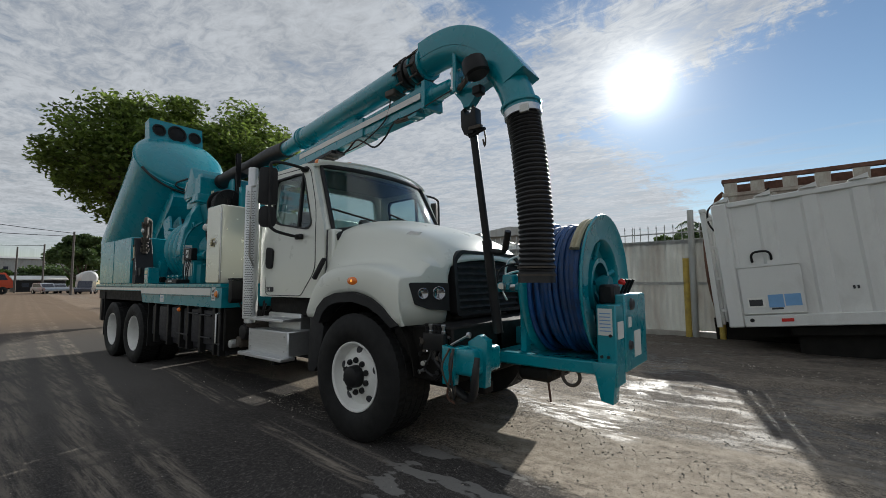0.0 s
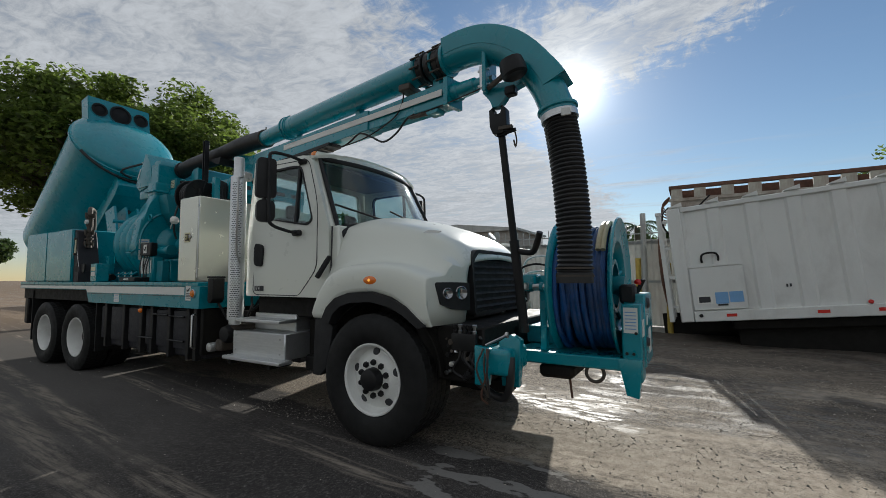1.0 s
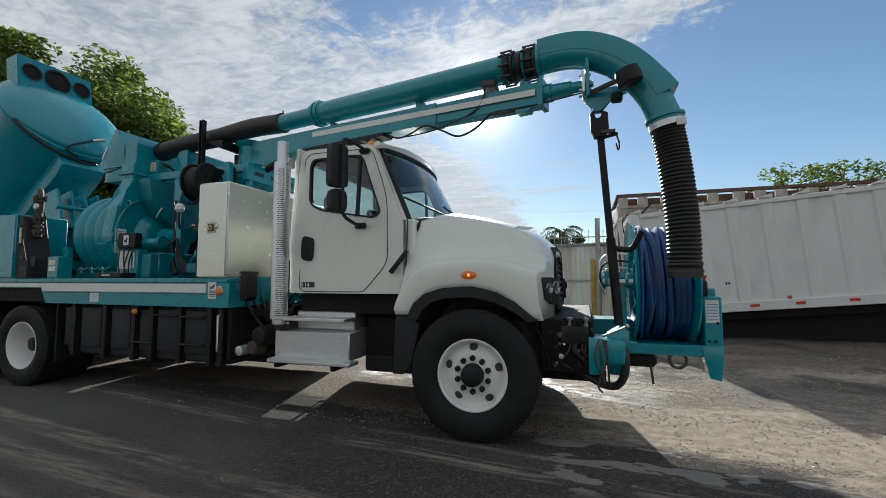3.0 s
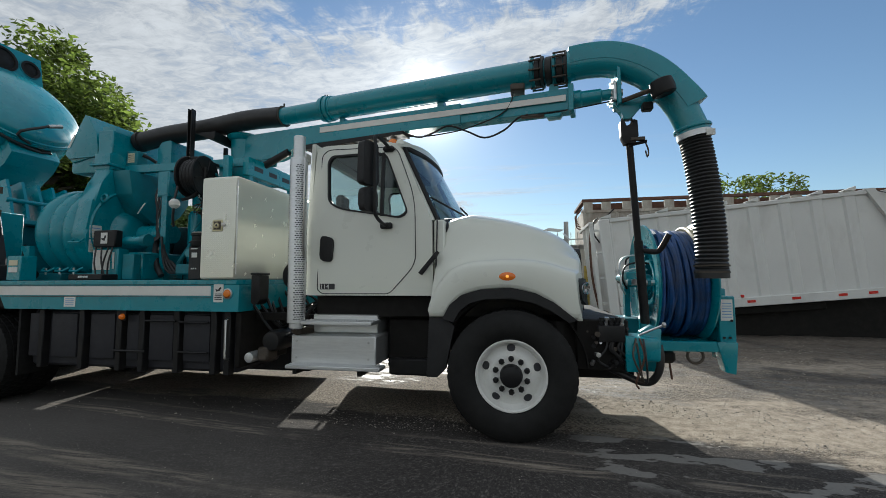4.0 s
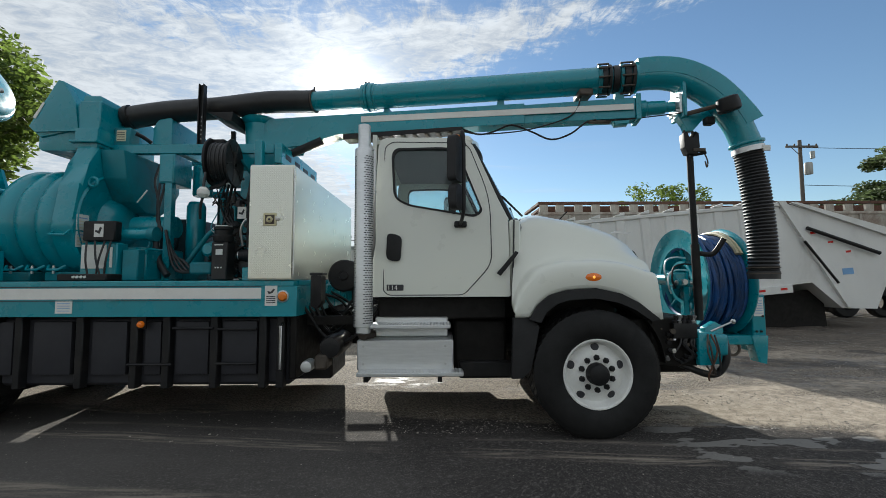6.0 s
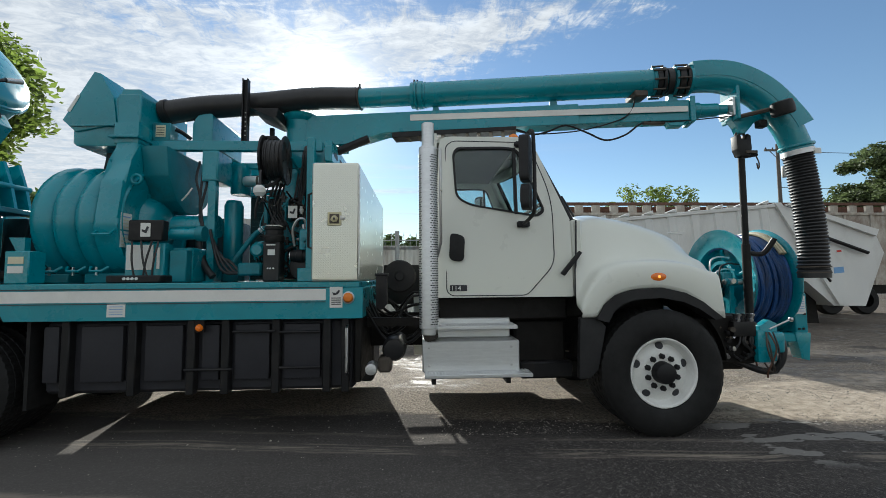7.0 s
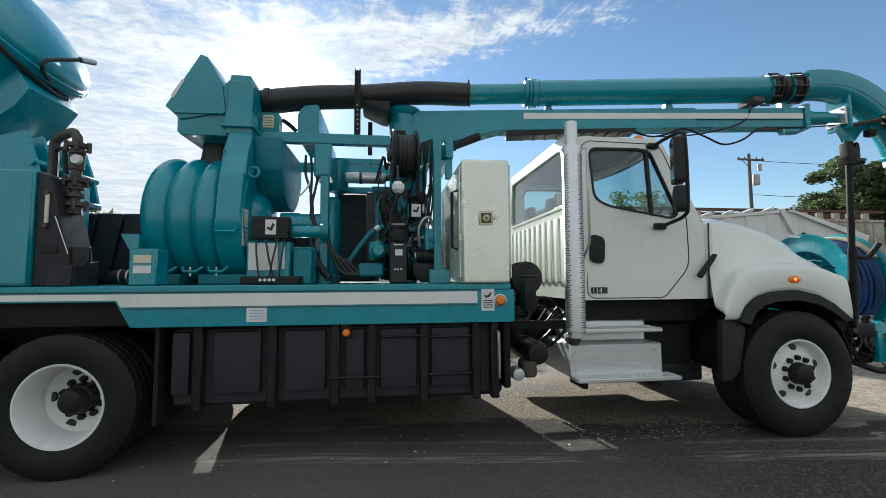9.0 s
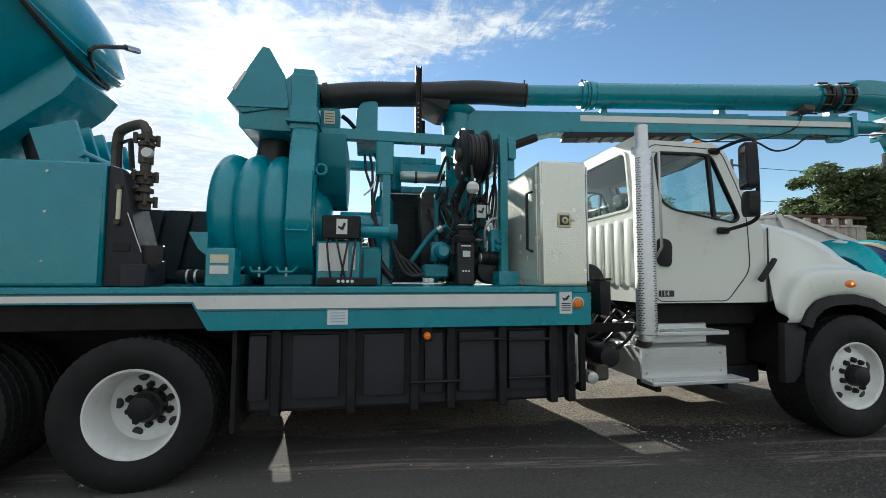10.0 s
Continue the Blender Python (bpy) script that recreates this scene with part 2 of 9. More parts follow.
LEAF = material("leaves", (0.14, 0.195, 0.038), 0.5, vary=0.35, grain=0.8, per_island=0.5, translucent=0.62)
LEAF_DULL = material("dusty_leaves", (0.10, 0.135, 0.055), 0.6, vary=0.35, grain=0.6, per_island=0.5, translucent=0.45)
LEAF_FAR = material("far_leaves", (0.075, 0.12, 0.035), 0.6, vary=0.35, grain=0.6, per_island=0.4, translucent=0.35)
PALM = material("palm_leaves", (0.05, 0.085, 0.025), 0.5, vary=0.3, per_island=0.3, translucent=0.25)
TARP = material("dark_blue_tarp", (0.02, 0.025, 0.045), 0.6, vary=0.3)
STONE = material("loose_stones", (0.30, 0.265, 0.22), 0.38, vary=0.2, per_island=0.5)
ORANGE = material("red_orange_paint", (0.55, 0.07, 0.02), 0.45, vary=0.1, dirt=(0.15, 0.08, 0.05), dirt_amount=0.3)
SILVER = material("silver_car_paint", (0.45, 0.47, 0.50), 0.3, 0.5, vary=0.05)
NAVY = material("dark_car_paint", (0.025, 0.03, 0.05), 0.25, vary=0.05, coat=0.4)


def glass_material(name, tint, gloss):
    """Thin clear glass: see-through, and shinier the flatter one looks along it."""
    m = bpy.data.materials.new(name)
    m.use_nodes = True
    t = m.node_tree
    t.nodes.remove(t.nodes["Principled BSDF"])
    tr, gl, ms, lw = (t.nodes.new(k) for k in ("ShaderNodeBsdfTransparent", "ShaderNodeBsdfGlossy", "ShaderNodeMixShader", "ShaderNodeLayerWeight"))
    tr.inputs[0].default_value = rgb(tint)
    gl.inputs["Roughness"].default_value = 0.02
    pw, ad = t.nodes.new("ShaderNodeMath"), t.nodes.new("ShaderNodeMath")
    pw.operation, ad.operation = "POWER", "MULTIPLY_ADD"
    lw.inputs[0].default_value = 0.5
    t.links.new(lw.outputs["Facing"], pw.inputs[0])
    pw.inputs[1].default_value = 4.0
    t.links.new(pw.outputs[0], ad.inputs[0])
    ad.inputs[1].default_value, ad.inputs[2].default_value = 0.7, gloss
    t.links.new(ad.outputs[0], ms.inputs[0])
    t.links.new(tr.outputs[0], ms.inputs[1])
    t.links.new(gl.outputs[0], ms.inputs[2])
    t.links.new(ms.outputs[0], t.nodes["Material Output"].inputs[0])
    return m


GLASS = glass_material("window_glass", (0.78, 0.86, 0.86), 0.05)
CLEAR = glass_material("lamp_glass", (0.92, 0.93, 0.93), 0.04)


def ground_material():
    """Worn dark road, pale dirt and gravel beyond it, wet in patches, with wheel tracks along the lane."""
    m = bpy.data.materials.new("worn_road_and_dirt")
    m.use_nodes = True
    t = m.node_tree
    L = t.links.new
    p = t.nodes["Principled BSDF"]
    co = t.nodes.new("ShaderNodeTexCoord").outputs["Object"]
    sep = t.nodes.new("ShaderNodeSeparateXYZ")
    L(co, sep.inputs[0])

    def nz(scale, detail=5, rough=0.6, distort=0.0, stretch=(1, 1, 1), turn=0.0, off=(0, 0, 0)):
        mp = t.nodes.new("ShaderNodeMapping")
        mp.inputs["Scale"].default_value, mp.inputs["Rotation"].default_value, mp.inputs["Location"].default_value = stretch, (0, 0, radians(turn)), off
        L(co, mp.inputs[0])
        n = t.nodes.new("ShaderNodeTexNoise")
        for k, v in (("Scale", scale), ("Detail", detail), ("Roughness", rough), ("Distortion", distort)):
            n.inputs[k].default_value = v
        L(mp.outputs[0], n.inputs[0])
        return n.outputs[0]

    def mr(v, a, b, c=0.0, d=1.0, smooth=True):
        n = t.nodes.new("ShaderNodeMapRange")
        n.interpolation_type = "SMOOTHSTEP" if smooth else "LINEAR"
        L(v, n.inputs[0])
        for i, q in enumerate((a, b, c, d)):
            n.inputs[i + 1].default_value = q
        return n.outputs[0]

    def ma(op, a, b):
        n = t.nodes.new("ShaderNodeMath")
        n.operation = op
        for i, v in enumerate((a, b)):
            if isinstance(v, (int, float)):
                n.inputs[i].default_value = v
            else:
                L(v, n.inputs[i])
        return n.outputs[0]

    def mix(f, a, b):
        n = t.nodes.new("ShaderNodeMix")
        n.data_type = "RGBA"
        L(f, n.inputs[0])
        for i, v in ((6, a), (7, b)):
            if isinstance(v, tuple):
                n.inputs[i].default_value = rgb(v)
            else:
                L(v, n.inputs[i])
        return n.outputs[2]

    fine, mid, wide = nz(140, 4, 0.7), nz(9, 6, 0.65), nz(0.7, 5, 0.6, 0.6)
    x, y = sep.outputs[0], sep.outputs[1]
    across = ma("ADD", y, ma("MULTIPLY", x, 0.117))
    grit = nz(38, 6, 0.75)
    asphalt = mix(mr(fine, 0.3, 0.7), (0.028, 0.0255, 0.025), (0.086, 0.080, 0.076))
    asphalt = mix(ma("MULTIPLY", mr(nz(1.6, 6, 0.65, 0.3, (0.35, 1.5, 1), -6.7), 0.42, 0.70), 0.6), asphalt, (0.092, 0.084, 0.078))
    asphalt = mix(ma("MULTIPLY", mr(grit, 0.55, 0.63), 0.7), asphalt, (0.17, 0.16, 0.15))
    asphalt = mix(ma("MULTIPLY", mr(nz(75, 3, 0.6), 0.56, 0.64), 0.5), asphalt, (0.19, 0.172, 0.152))
    asphalt = mix(ma("MULTIPLY", mr(grit, 0.46, 0.34), 0.6), asphalt, (0.019, 0.017, 0.015))
    # beside it: smooth pale silt drawn out along the lane, gravelly dirt between, dark mud in the hollows
    silt = mix(mr(mid, 0.3, 0.7), (0.275, 0.23, 0.178), (0.44, 0.375, 0.30))
    silt = mix(ma("MULTIPLY", mr(nz(55, 5, 0.7), 0.54, 0.64), 0.55), silt, (0.12, 0.095, 0.07))
    stony = mix(mr(grit, 0.40, 0.62), (0.095, 0.08, 0.065), (0.34, 0.285, 0.222))
    stony = mix(mr(nz(85, 3, 0.6), 0.60, 0.66), stony, (0.46, 0.41, 0.34))
    drawn = nz(0.8, 8, 0.68, 0.5, (0.42, 1.35, 1), -6.7, (1.7, 0.6, 0))
    silty = ma("MULTIPLY", ma("MULTIPLY", mr(across, 0.1, 0.6), mr(across, 2.4, 1.3)), mr(x, 0.5, 1.3))
    smooth_ground = mr(ma("ADD", ma("ADD", drawn, ma("MULTIPLY", silty, 0.11)), ma("MULTIPLY", ma("SUBTRACT", mid, 0.5), 0.22)), 0.47, 0.60)
    smooth_ground = ma("MULTIPLY", smooth_ground, mr(x, -0.9, 0.6, 0.25, 1.0))
    dirt = mix(smooth_ground, stony, silt)
    mud = mix(mr(mid, 0.3, 0.7), (0.07, 0.061, 0.053), (0.14, 0.12, 0.102))
    # the road's edge wanders along the lane
    edge = ma("ADD", across, ma("MULTIPLY", ma("SUBTRACT", nz(0.9, 8, 0.7, 0.3, (0.6, 1.8, 1), -6.7), 0.5), 1.5))
    edge = ma("SUBTRACT", edge, mr(x, -3.0, 0.6, 0.45, 0.38))
    off_road = mr(edge, -0.10, 0.16)
    # lightened towards the back of the yard: brightness the light lacks there, put into the colour
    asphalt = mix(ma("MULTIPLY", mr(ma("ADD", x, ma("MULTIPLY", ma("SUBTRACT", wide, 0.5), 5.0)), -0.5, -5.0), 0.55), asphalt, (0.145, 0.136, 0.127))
    on_road = ma("SUBTRACT", 1.0, off_road)
    muddy = ma("MULTIPLY", mr(wide, 0.50, 0.62), mr(across, 1.6, 3.4))
    muddy = ma("MAXIMUM", muddy, ma("MULTIPLY", mr(across, 4.6, 6.2), 0.85))
    bare = mix(muddy, dirt, mud)
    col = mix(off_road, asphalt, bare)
    # thin pale lines of dried silt along the lane, and the wider tracks further out
    wander = ma("ADD", across, ma("MULTIPLY", ma("SUBTRACT", nz(1.2, 5, 0.65), 0.5), 0.10))
    ragged = mr(nz(7.0, 8, 0.78, 0.3, (0.16, 2.2, 1), -6.7), 0.40, 0.60)
    broken = mr(nz(0.8, 4, 0.6, 0, (1, 0.15, 1), -6.7, (2.0, 0, 0)), 0.38, 0.54)
    for place, width, strength in ((-0.37, 0.055, 0.9), (-0.44, 0.03, 0.6), (-0.28, 0.02, 0.5), (-1.29, 0.11, 0.75), (-1.42, 0.06, 0.5), (-1.72, 0.20, 0.6), (-2.2, 0.24, 0.5), (-2.8, 0.24, 0.45), (-3.5, 0.3, 0.4), (-0.05, 0.05, 0.5)):
        band = mr(ma("ABSOLUTE", ma("SUBTRACT", wander, place), 0.0), width, width * 0.2)
        f = ma("MULTIPLY", ma("MULTIPLY", band, ma("MULTIPLY", ragged, strength)), broken)
        col = mix(ma("MULTIPLY", f, on_road), col, (0.30, 0.26, 0.215))
    # shallow pans of dried silt on the road ahead of the wheels
    pans = mr(ma("ADD", nz(2.0, 3, 0.5, 0.0, (1.1, 2.4, 1), -6.7, (3.4, 1.2, 0)), ma("MULTIPLY", ma("SUBTRACT", nz(16, 4, 0.7), 0.5), 0.07)), 0.55, 0.58)
    pans = ma("MULTIPLY", ma("MULTIPLY", pans, mr(across, -0.62, -0.40)), ma("MULTIPLY", mr(x, 0.3, 0.8), mr(x, 5.5, 3.5)))
    col = mix(ma("MULTIPLY", ma("MULTIPLY", pans, on_road), mr(grit, 0.25, 0.5, 0.6, 0.9)), col, (0.24, 0.23, 0.215))
    far_red = mr(x, -9.0, -22.0)
    col = mix(ma("MULTIPLY", far_red, 0.65), col, (0.25, 0.175, 0.115))
    wet = ma("MULTIPLY", mr(nz(0.62, 6, 0.6, 0.4, (1, 1, 1), 0, (4.2, 1.7, 0)), 0.47, 0.60), mr(nz(5.5, 7, 0.72, 0.3, (0.5, 1.6, 1), -6.7), 0.40, 0.58))
    strip = ma("MULTIPLY", ma("MULTIPLY", mr(across, 1.5, 2.4), mr(across, 6.0, 4.2)), mr(x, 0.3, 1.4))
    strip = ma("MULTIPLY", strip, mr(nz(2.2, 8, 0.75, 0.4, (0.5, 1.5, 1), -6.7, (6.0, 2.0, 0)), 0.40, 0.58))
    wet = ma("MAXIMUM", wet, ma("MULTIPLY", strip, 0.6))
    wet = ma("MULTIPLY", wet, ma("MULTIPLY", ma("ADD", ma("MULTIPLY", off_road, 0.75), 0.25), mr(across, 1.1, 2.2, 0.12, 1.0)))
    dark = t.nodes.new("ShaderNodeVectorMath")
    dark.operation = "SCALE"
    L(col, dark.inputs[0])
    L(mr(wet, 0, 1, 1.0, 0.55), dark.inputs["Scale"])
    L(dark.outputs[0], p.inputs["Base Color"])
    L(mr(wet, 0, 1, 0.9, 0.42), p.inputs["Roughness"])
    L(ma("MAXIMUM", mr(wet, 0, 1, 0.0, 0.55), ma("ADD", ma("MULTIPLY", off_road, 0.14), 0.04)), p.inputs["Specular IOR Level"])
    b = t.nodes.new("ShaderNodeBump")
    b.inputs["Distance"].default_value = 0.014
    rough_ground = ma("SUBTRACT", 1.0, ma("MULTIPLY", smooth_ground, 0.75))
    h = ma("ADD", ma("MULTIPLY", fine, 0.25), ma("ADD", ma("MULTIPLY", mid, 0.6), ma("MULTIPLY", grit, ma("MULTIPLY", rough_ground, 0.7))))
    h = ma("ADD", h, ma("MULTIPLY", nz(3.0, 4, 0.6, 0.2, (0.2, 3.0, 1), -6.7), 0.5))
    h = ma("MULTIPLY", h, ma("ADD", ma("MULTIPLY", off_road, 0.7), 0.40))
    L(mr(wet, 0, 1, 1.0, 0.55), b.inputs["Strength"])
    L(h, b.inputs["Height"])
    L(b.outputs[0], p.inputs["Normal"])
    return m


GROUND = ground_material()

# ---- building helpers ----
ORIGIN = {}


def quad_box(bm, x0, x1, y0, y1, z0, z1, bevel=0.0, seg=1):
    vs = [bm.verts.new((x, y, z)) for x in (x0, x1) for y in (y0, y1) for z in (z0, z1)]
    fs = [bm.faces.new([vs[i] for i in q]) for q in ((0, 1, 3, 2), (4, 6, 7, 5), (0, 4, 5, 1), (2, 3, 7, 6), (0, 2, 6, 4), (1, 5, 7, 3))]
    if bevel:
        es = list({e for f in fs for e in f.edges})
        bmesh.ops.bevel(bm, geom=es, offset=bevel, segments=seg, profile=0.6, affect="EDGES", clamp_overlap=True)
    return bm


def rod(bm, a, b, r, r2=None, n=16):
    a, b = Vector(a), Vector(b)
    d = b - a
    m = Matrix.Translation((a + b) / 2) @ d.to_track_quat("Z", "Y").to_matrix().to_4x4()
    bmesh.ops.create_cone(bm, cap_ends=True, segments=n, radius1=r, radius2=r if r2 is None else r2, depth=d.length, matrix=m)
    return bm


def smooth_line(pts, k=6):
    pts = [Vector(p) for p in pts]
    ext = [pts[0] * 2 - pts[1], *pts, pts[-1] * 2 - pts[-2]]
    out = []
    for i in range(1, len(ext) - 2):
        a, b, c, d = ext[i - 1:i + 3]
        for j in range(k):
            s = j / k
            out.append(0.5 * ((2 * b) + (c - a) * s + (2 * a - 5 * b + 4 * c - d) * s * s + (3 * b - a - 3 * c + d) * s ** 3))
    return [*out, pts[-1]]


def sweep(bm, pts, r, n=10, soft=0, closed=False):
    """A tube along a line; r: one radius or one for each point."""
    if soft:
        pts = smooth_line(pts, soft)
    pts = [Vector(p) for p in pts]
    rs = r if isinstance(r, (list, tuple)) else [r] * len(pts)
    rings = []
    nrm = None
    for i, p in enumerate(pts):
        if closed:
            tan = (pts[(i + 1) % len(pts)] - pts[i - 1]).normalized()
        else:
            tan = (pts[min(i + 1, len(pts) - 1)] - pts[max(i - 1, 0)]).normalized()
        if nrm is None:
            nrm = tan.orthogonal().normalized()
        nrm = (nrm - tan * nrm.dot(tan)).normalized()
        bi = tan.cross(nrm)
        rings.append([bm.verts.new(p + (nrm * math.cos(a) + bi * math.sin(a)) * rs[i]) for a in (2 * math.pi * j / n for j in range(n))])
    m = len(rings)
    for i in range(m if closed else m - 1):
        for j in range(n):
            bm.faces.new((rings[i][j], rings[i][(j + 1) % n], rings[(i + 1) % m][(j + 1) % n], rings[(i + 1) % m][j]))
    if not closed:
        bm.faces.new(rings[0][::-1])
        bm.faces.new(rings[-1])
    return bm


def lathe(bm, prof, at, axis, n=40):
    """A body of revolution: prof holds (radius, way along the axis)."""
    axis = Vector(axis).normalized()
    u = axis.orthogonal().normalized()
    w = axis.cross(u)
    at = Vector(at)
    rings = []
    for r, h in prof:
        c = at + axis * h
        if r < 1e-6:
            rings.append([bm.verts.new(c)])
        else:
            rings.append([bm.verts.new(c + (u * math.cos(2 * math.pi * j / n) + w * math.sin(2 * math.pi * j / n)) * r) for j in range(n)])
    for a, b in zip(rings, rings[1:]):
        for j in range(n):
            k = (j + 1) % n
            if len(a) == 1 and len(b) == 1:
                continue
            if len(a) == 1:
                bm.faces.new((a[0], b[k], b[j]))
            elif len(b) == 1:
                bm.faces.new((a[j], a[k], b[0]))
            else:
                bm.faces.new((a[j], a[k], b[k], b[j]))
    return bm


def spot(axis, u, v, w):
    return {"x": (w, u, v), "y": (u, w, v), "z": (u, v, w)}[axis]


def prism(bm, pts, axis, a, b, bevel=0.0):
    """A flat outline pushed along an axis; the outline in the other two coordinates."""
    lo = [bm.verts.new(spot(axis, u, v, a)) for u, v in pts]
    hi = [bm.verts.new(spot(axis, u, v, b)) for u, v in pts]
    fs = [bm.faces.new(lo), bm.faces.new(hi[::-1])]
    for i in range(len(pts)):
        j = (i + 1) % len(pts)
        fs.append(bm.faces.new((lo[j], lo[i], hi[i], hi[j])))
    if bevel:
        bmesh.ops.bevel(bm, geom=list({e for f in fs for e in f.edges}), offset=bevel, segments=2, profile=0.6, affect="EDGES", clamp_overlap=True)
    return bm


def rounded(pts, r, k=4):
    """An outline with its corners rounded; r: one radius, or one for each corner."""
    out = []
    n = len(pts)
    for i in range(n):
        p, a, b = Vector(pts[i]), Vector(pts[i - 1]), Vector(pts[(i + 1) % n])
        rr = r[i] if isinstance(r, (list, tuple)) else r
        da, db = (a - p), (b - p)
        q = min(rr, da.length * 0.48, db.length * 0.48)
        s, e = p + da.normalized() * q, p + db.normalized() * q
        for j in range(k + 1):
            h = j / k
            out.append(tuple((1 - h) ** 2 * s + 2 * h * (1 - h) * p + h * h * e))
    return out


def resample(pts, n):
    pts = [Vector(p) for p in pts]
    pts.append(pts[0])
    ln = [0.0]
    for a, b in zip(pts, pts[1:]):
        ln.append(ln[-1] + (b - a).length)
    out, i = [], 0
    for j in range(n):
        s = ln[-1] * j / n
        while ln[i + 1] < s:
            i += 1
        h = (s - ln[i]) / max(1e-9, ln[i + 1] - ln[i])
        out.append(pts[i].lerp(pts[i + 1], h))
    return out


def ring_panel(bm, outer, inner, axis, a, b, n=96):
    """A plate with one opening; both outlines start at like corners and run the same way."""
    mid = Vector((sum(p[0] for p in inner) / len(inner), sum(p[1] for p in inner) / len(inner)))

    def cast(pts, ang):
        d = Vector((math.cos(ang), math.sin(ang)))
        best = None
        for i in range(len(pts)):
            p, q = Vector(pts[i]) - mid, Vector(pts[(i + 1) % len(pts)]) - mid
            e = q - p
            den = d.x * e.y - d.y * e.x
            if abs(den) < 1e-9:
                continue
            s = (p.x * e.y - p.y * e.x) / den
            h = (p.x * d.y - p.y * d.x) / den
            if s > 0 and -1e-6 <= h <= 1 + 1e-6 and (best is None or s > best):
                best = s
        return mid + d * best

    angs = sorted({round(2 * math.pi * j / n, 6) for j in range(n)} | {round(math.atan2(p[1] - mid.y, p[0] - mid.x) % (2 * math.pi), 6) for p in (*outer, *inner)})
    rows = []
    for w in (a, b):
        rows.append(([bm.verts.new(spot(axis, *cast(outer, q), w)) for q in angs], [bm.verts.new(spot(axis, *cast(inner, q), w)) for q in angs]))
    m = len(angs)
    (oa, ia), (ob, ib) = rows
    for i in range(m):
        j = (i + 1) % m
        for q in ((oa[i], oa[j], ia[j], ia[i]), (ob[j], ob[i], ib[i], ib[j]), (oa[j], oa[i], ob[i], ob[j]), (ia[i], ia[j], ib[j], ib[i])):
            bm.faces.new(q)
    return bm


def grid(bm, fn, nu, nv, thick=0.0):
    """A curved sheet from fn(u, v), with thickness if wanted."""
    vs = [[bm.verts.new(fn(i / nu, j / nv)) for j in range(nv + 1)] for i in range(nu + 1)]
    fs = [bm.faces.new((vs[i][j], vs[i + 1][j], vs[i + 1][j + 1], vs[i][j + 1])) for i in range(nu) for j in range(nv)]
    if thick:
        bmesh.ops.recalc_face_normals(bm, faces=fs)
        bmesh.ops.solidify(bm, geom=fs, thickness=thick)
    return bm


def shift(bm, fn):
    for v in bm.verts:
        v.co = fn(v.co)
    return bm


def mesh_of(name, bm, mat, angle=38):
    bmesh.ops.recalc_face_normals(bm, faces=bm.faces)
    me = bpy.data.meshes.new(name)
    bm.to_mesh(me)
    bm.free()
    me.polygons.foreach_set("use_smooth", [True] * len(me.polygons))
    me.set_sharp_from_angle(angle=radians(angle))
    me.materials.append(mat)
    return me


def thing(name, at, label, category, group="", kind=""):
    ob = tagged(new(name), label, category, group, kind)
    ob.location = at
    ob.empty_display_size = 0.2
    ORIGIN[ob] = Vector(at)
    return ob


def part(name, bm, mat, parent, label=""):
    me = mesh_of(name, bm, mat)
    me.transform(Matrix.Translation(-ORIGIN[parent]))
    ob = new(name, me)
    ob.parent = parent
    ORIGIN[ob] = ORIGIN[parent]
    return tagged(ob, label)


def twin(ob, move, parent=None):
    """Another part on the same mesh, moved."""
    o = new(ob.name.split(".")[0], ob.data)
    o.parent = parent or ob.parent
    o.matrix_basis = move
    ORIGIN[o] = ORIGIN[ob]
    if "label" in ob:
        o["label"] = ob["label"]
    return o


def solo(name, bm, mat, label, category="", group="", kind="", at=None):
    me = mesh_of(name, bm, mat)
    if at is None:
        lo = Vector([min(v.co[i] for v in me.vertices) for i in range(3)])
        hi = Vector([max(v.co[i] for v in me.vertices) for i in range(3)])
        at = Vector(((lo.x + hi.x) / 2, (lo.y + hi.y) / 2, lo.z))
    at = Vector(at)
    me.transform(Matrix.Translation(-at))
    ob = new(name, me)
    ob.location = at
    ORIGIN[ob] = at
    return tagged(ob, label, category, group, kind)


def B():
    return bmesh.new()


# ---- ground ----
def ground_height(x, y):
    h = 0.02 * noise.noise(Vector((x * 0.35, y * 0.35, 0))) + 0.012 * noise.noise(Vector((x * 1.3, y * 1.3, 4)))
    rough = min(1.0, max(0.0, (y - 1.2) / 2.5)) * max(0.0, 1 - abs(y - 6) / 26)
    h += rough * (0.035 * noise.noise(Vector((x * 0.9, y * 2.2, 9))) + 0.03 * noise.noise(Vector((x * 3.1, y * 3.1, 2))))
    return h if y < 40 else 0.0


def build_ground():
    xs = [-900, -300, -120, -60, -36] + [-30 + 0.6 * i for i in range(34)] + [-9.6 + 0.16 * i for i in range(116)] + [9.2 + 0.8 * i for i in range(14)] + [24, 36, 60, 120, 300, 900]
    ys = [-900, -200, -60, -25, -12, -8] + [-6 + 0.16 * i for i in range(90)] + [8.6 + 0.8 * i for i in range(12)] + [20, 30, 45, 80, 160, 400, 900]
    verts = [(x, y, ground_height(x, y)) for x in xs for y in ys]
    n = len(ys)
    faces = [(i * n + j, (i + 1) * n + j, (i + 1) * n + j + 1, i * n + j + 1) for i in range(len(xs) - 1) for j in range(n - 1)]
    me = bpy.data.meshes.new("ground")
    me.from_pydata(verts, [], faces)
    me.polygons.foreach_set("use_smooth", [True] * len(faces))
    me.materials.append(GROUND)
    tagged(new("ground", me), "worn dark road with wet pale dirt and gravel beside it", "ground", kind="structure")


build_ground()


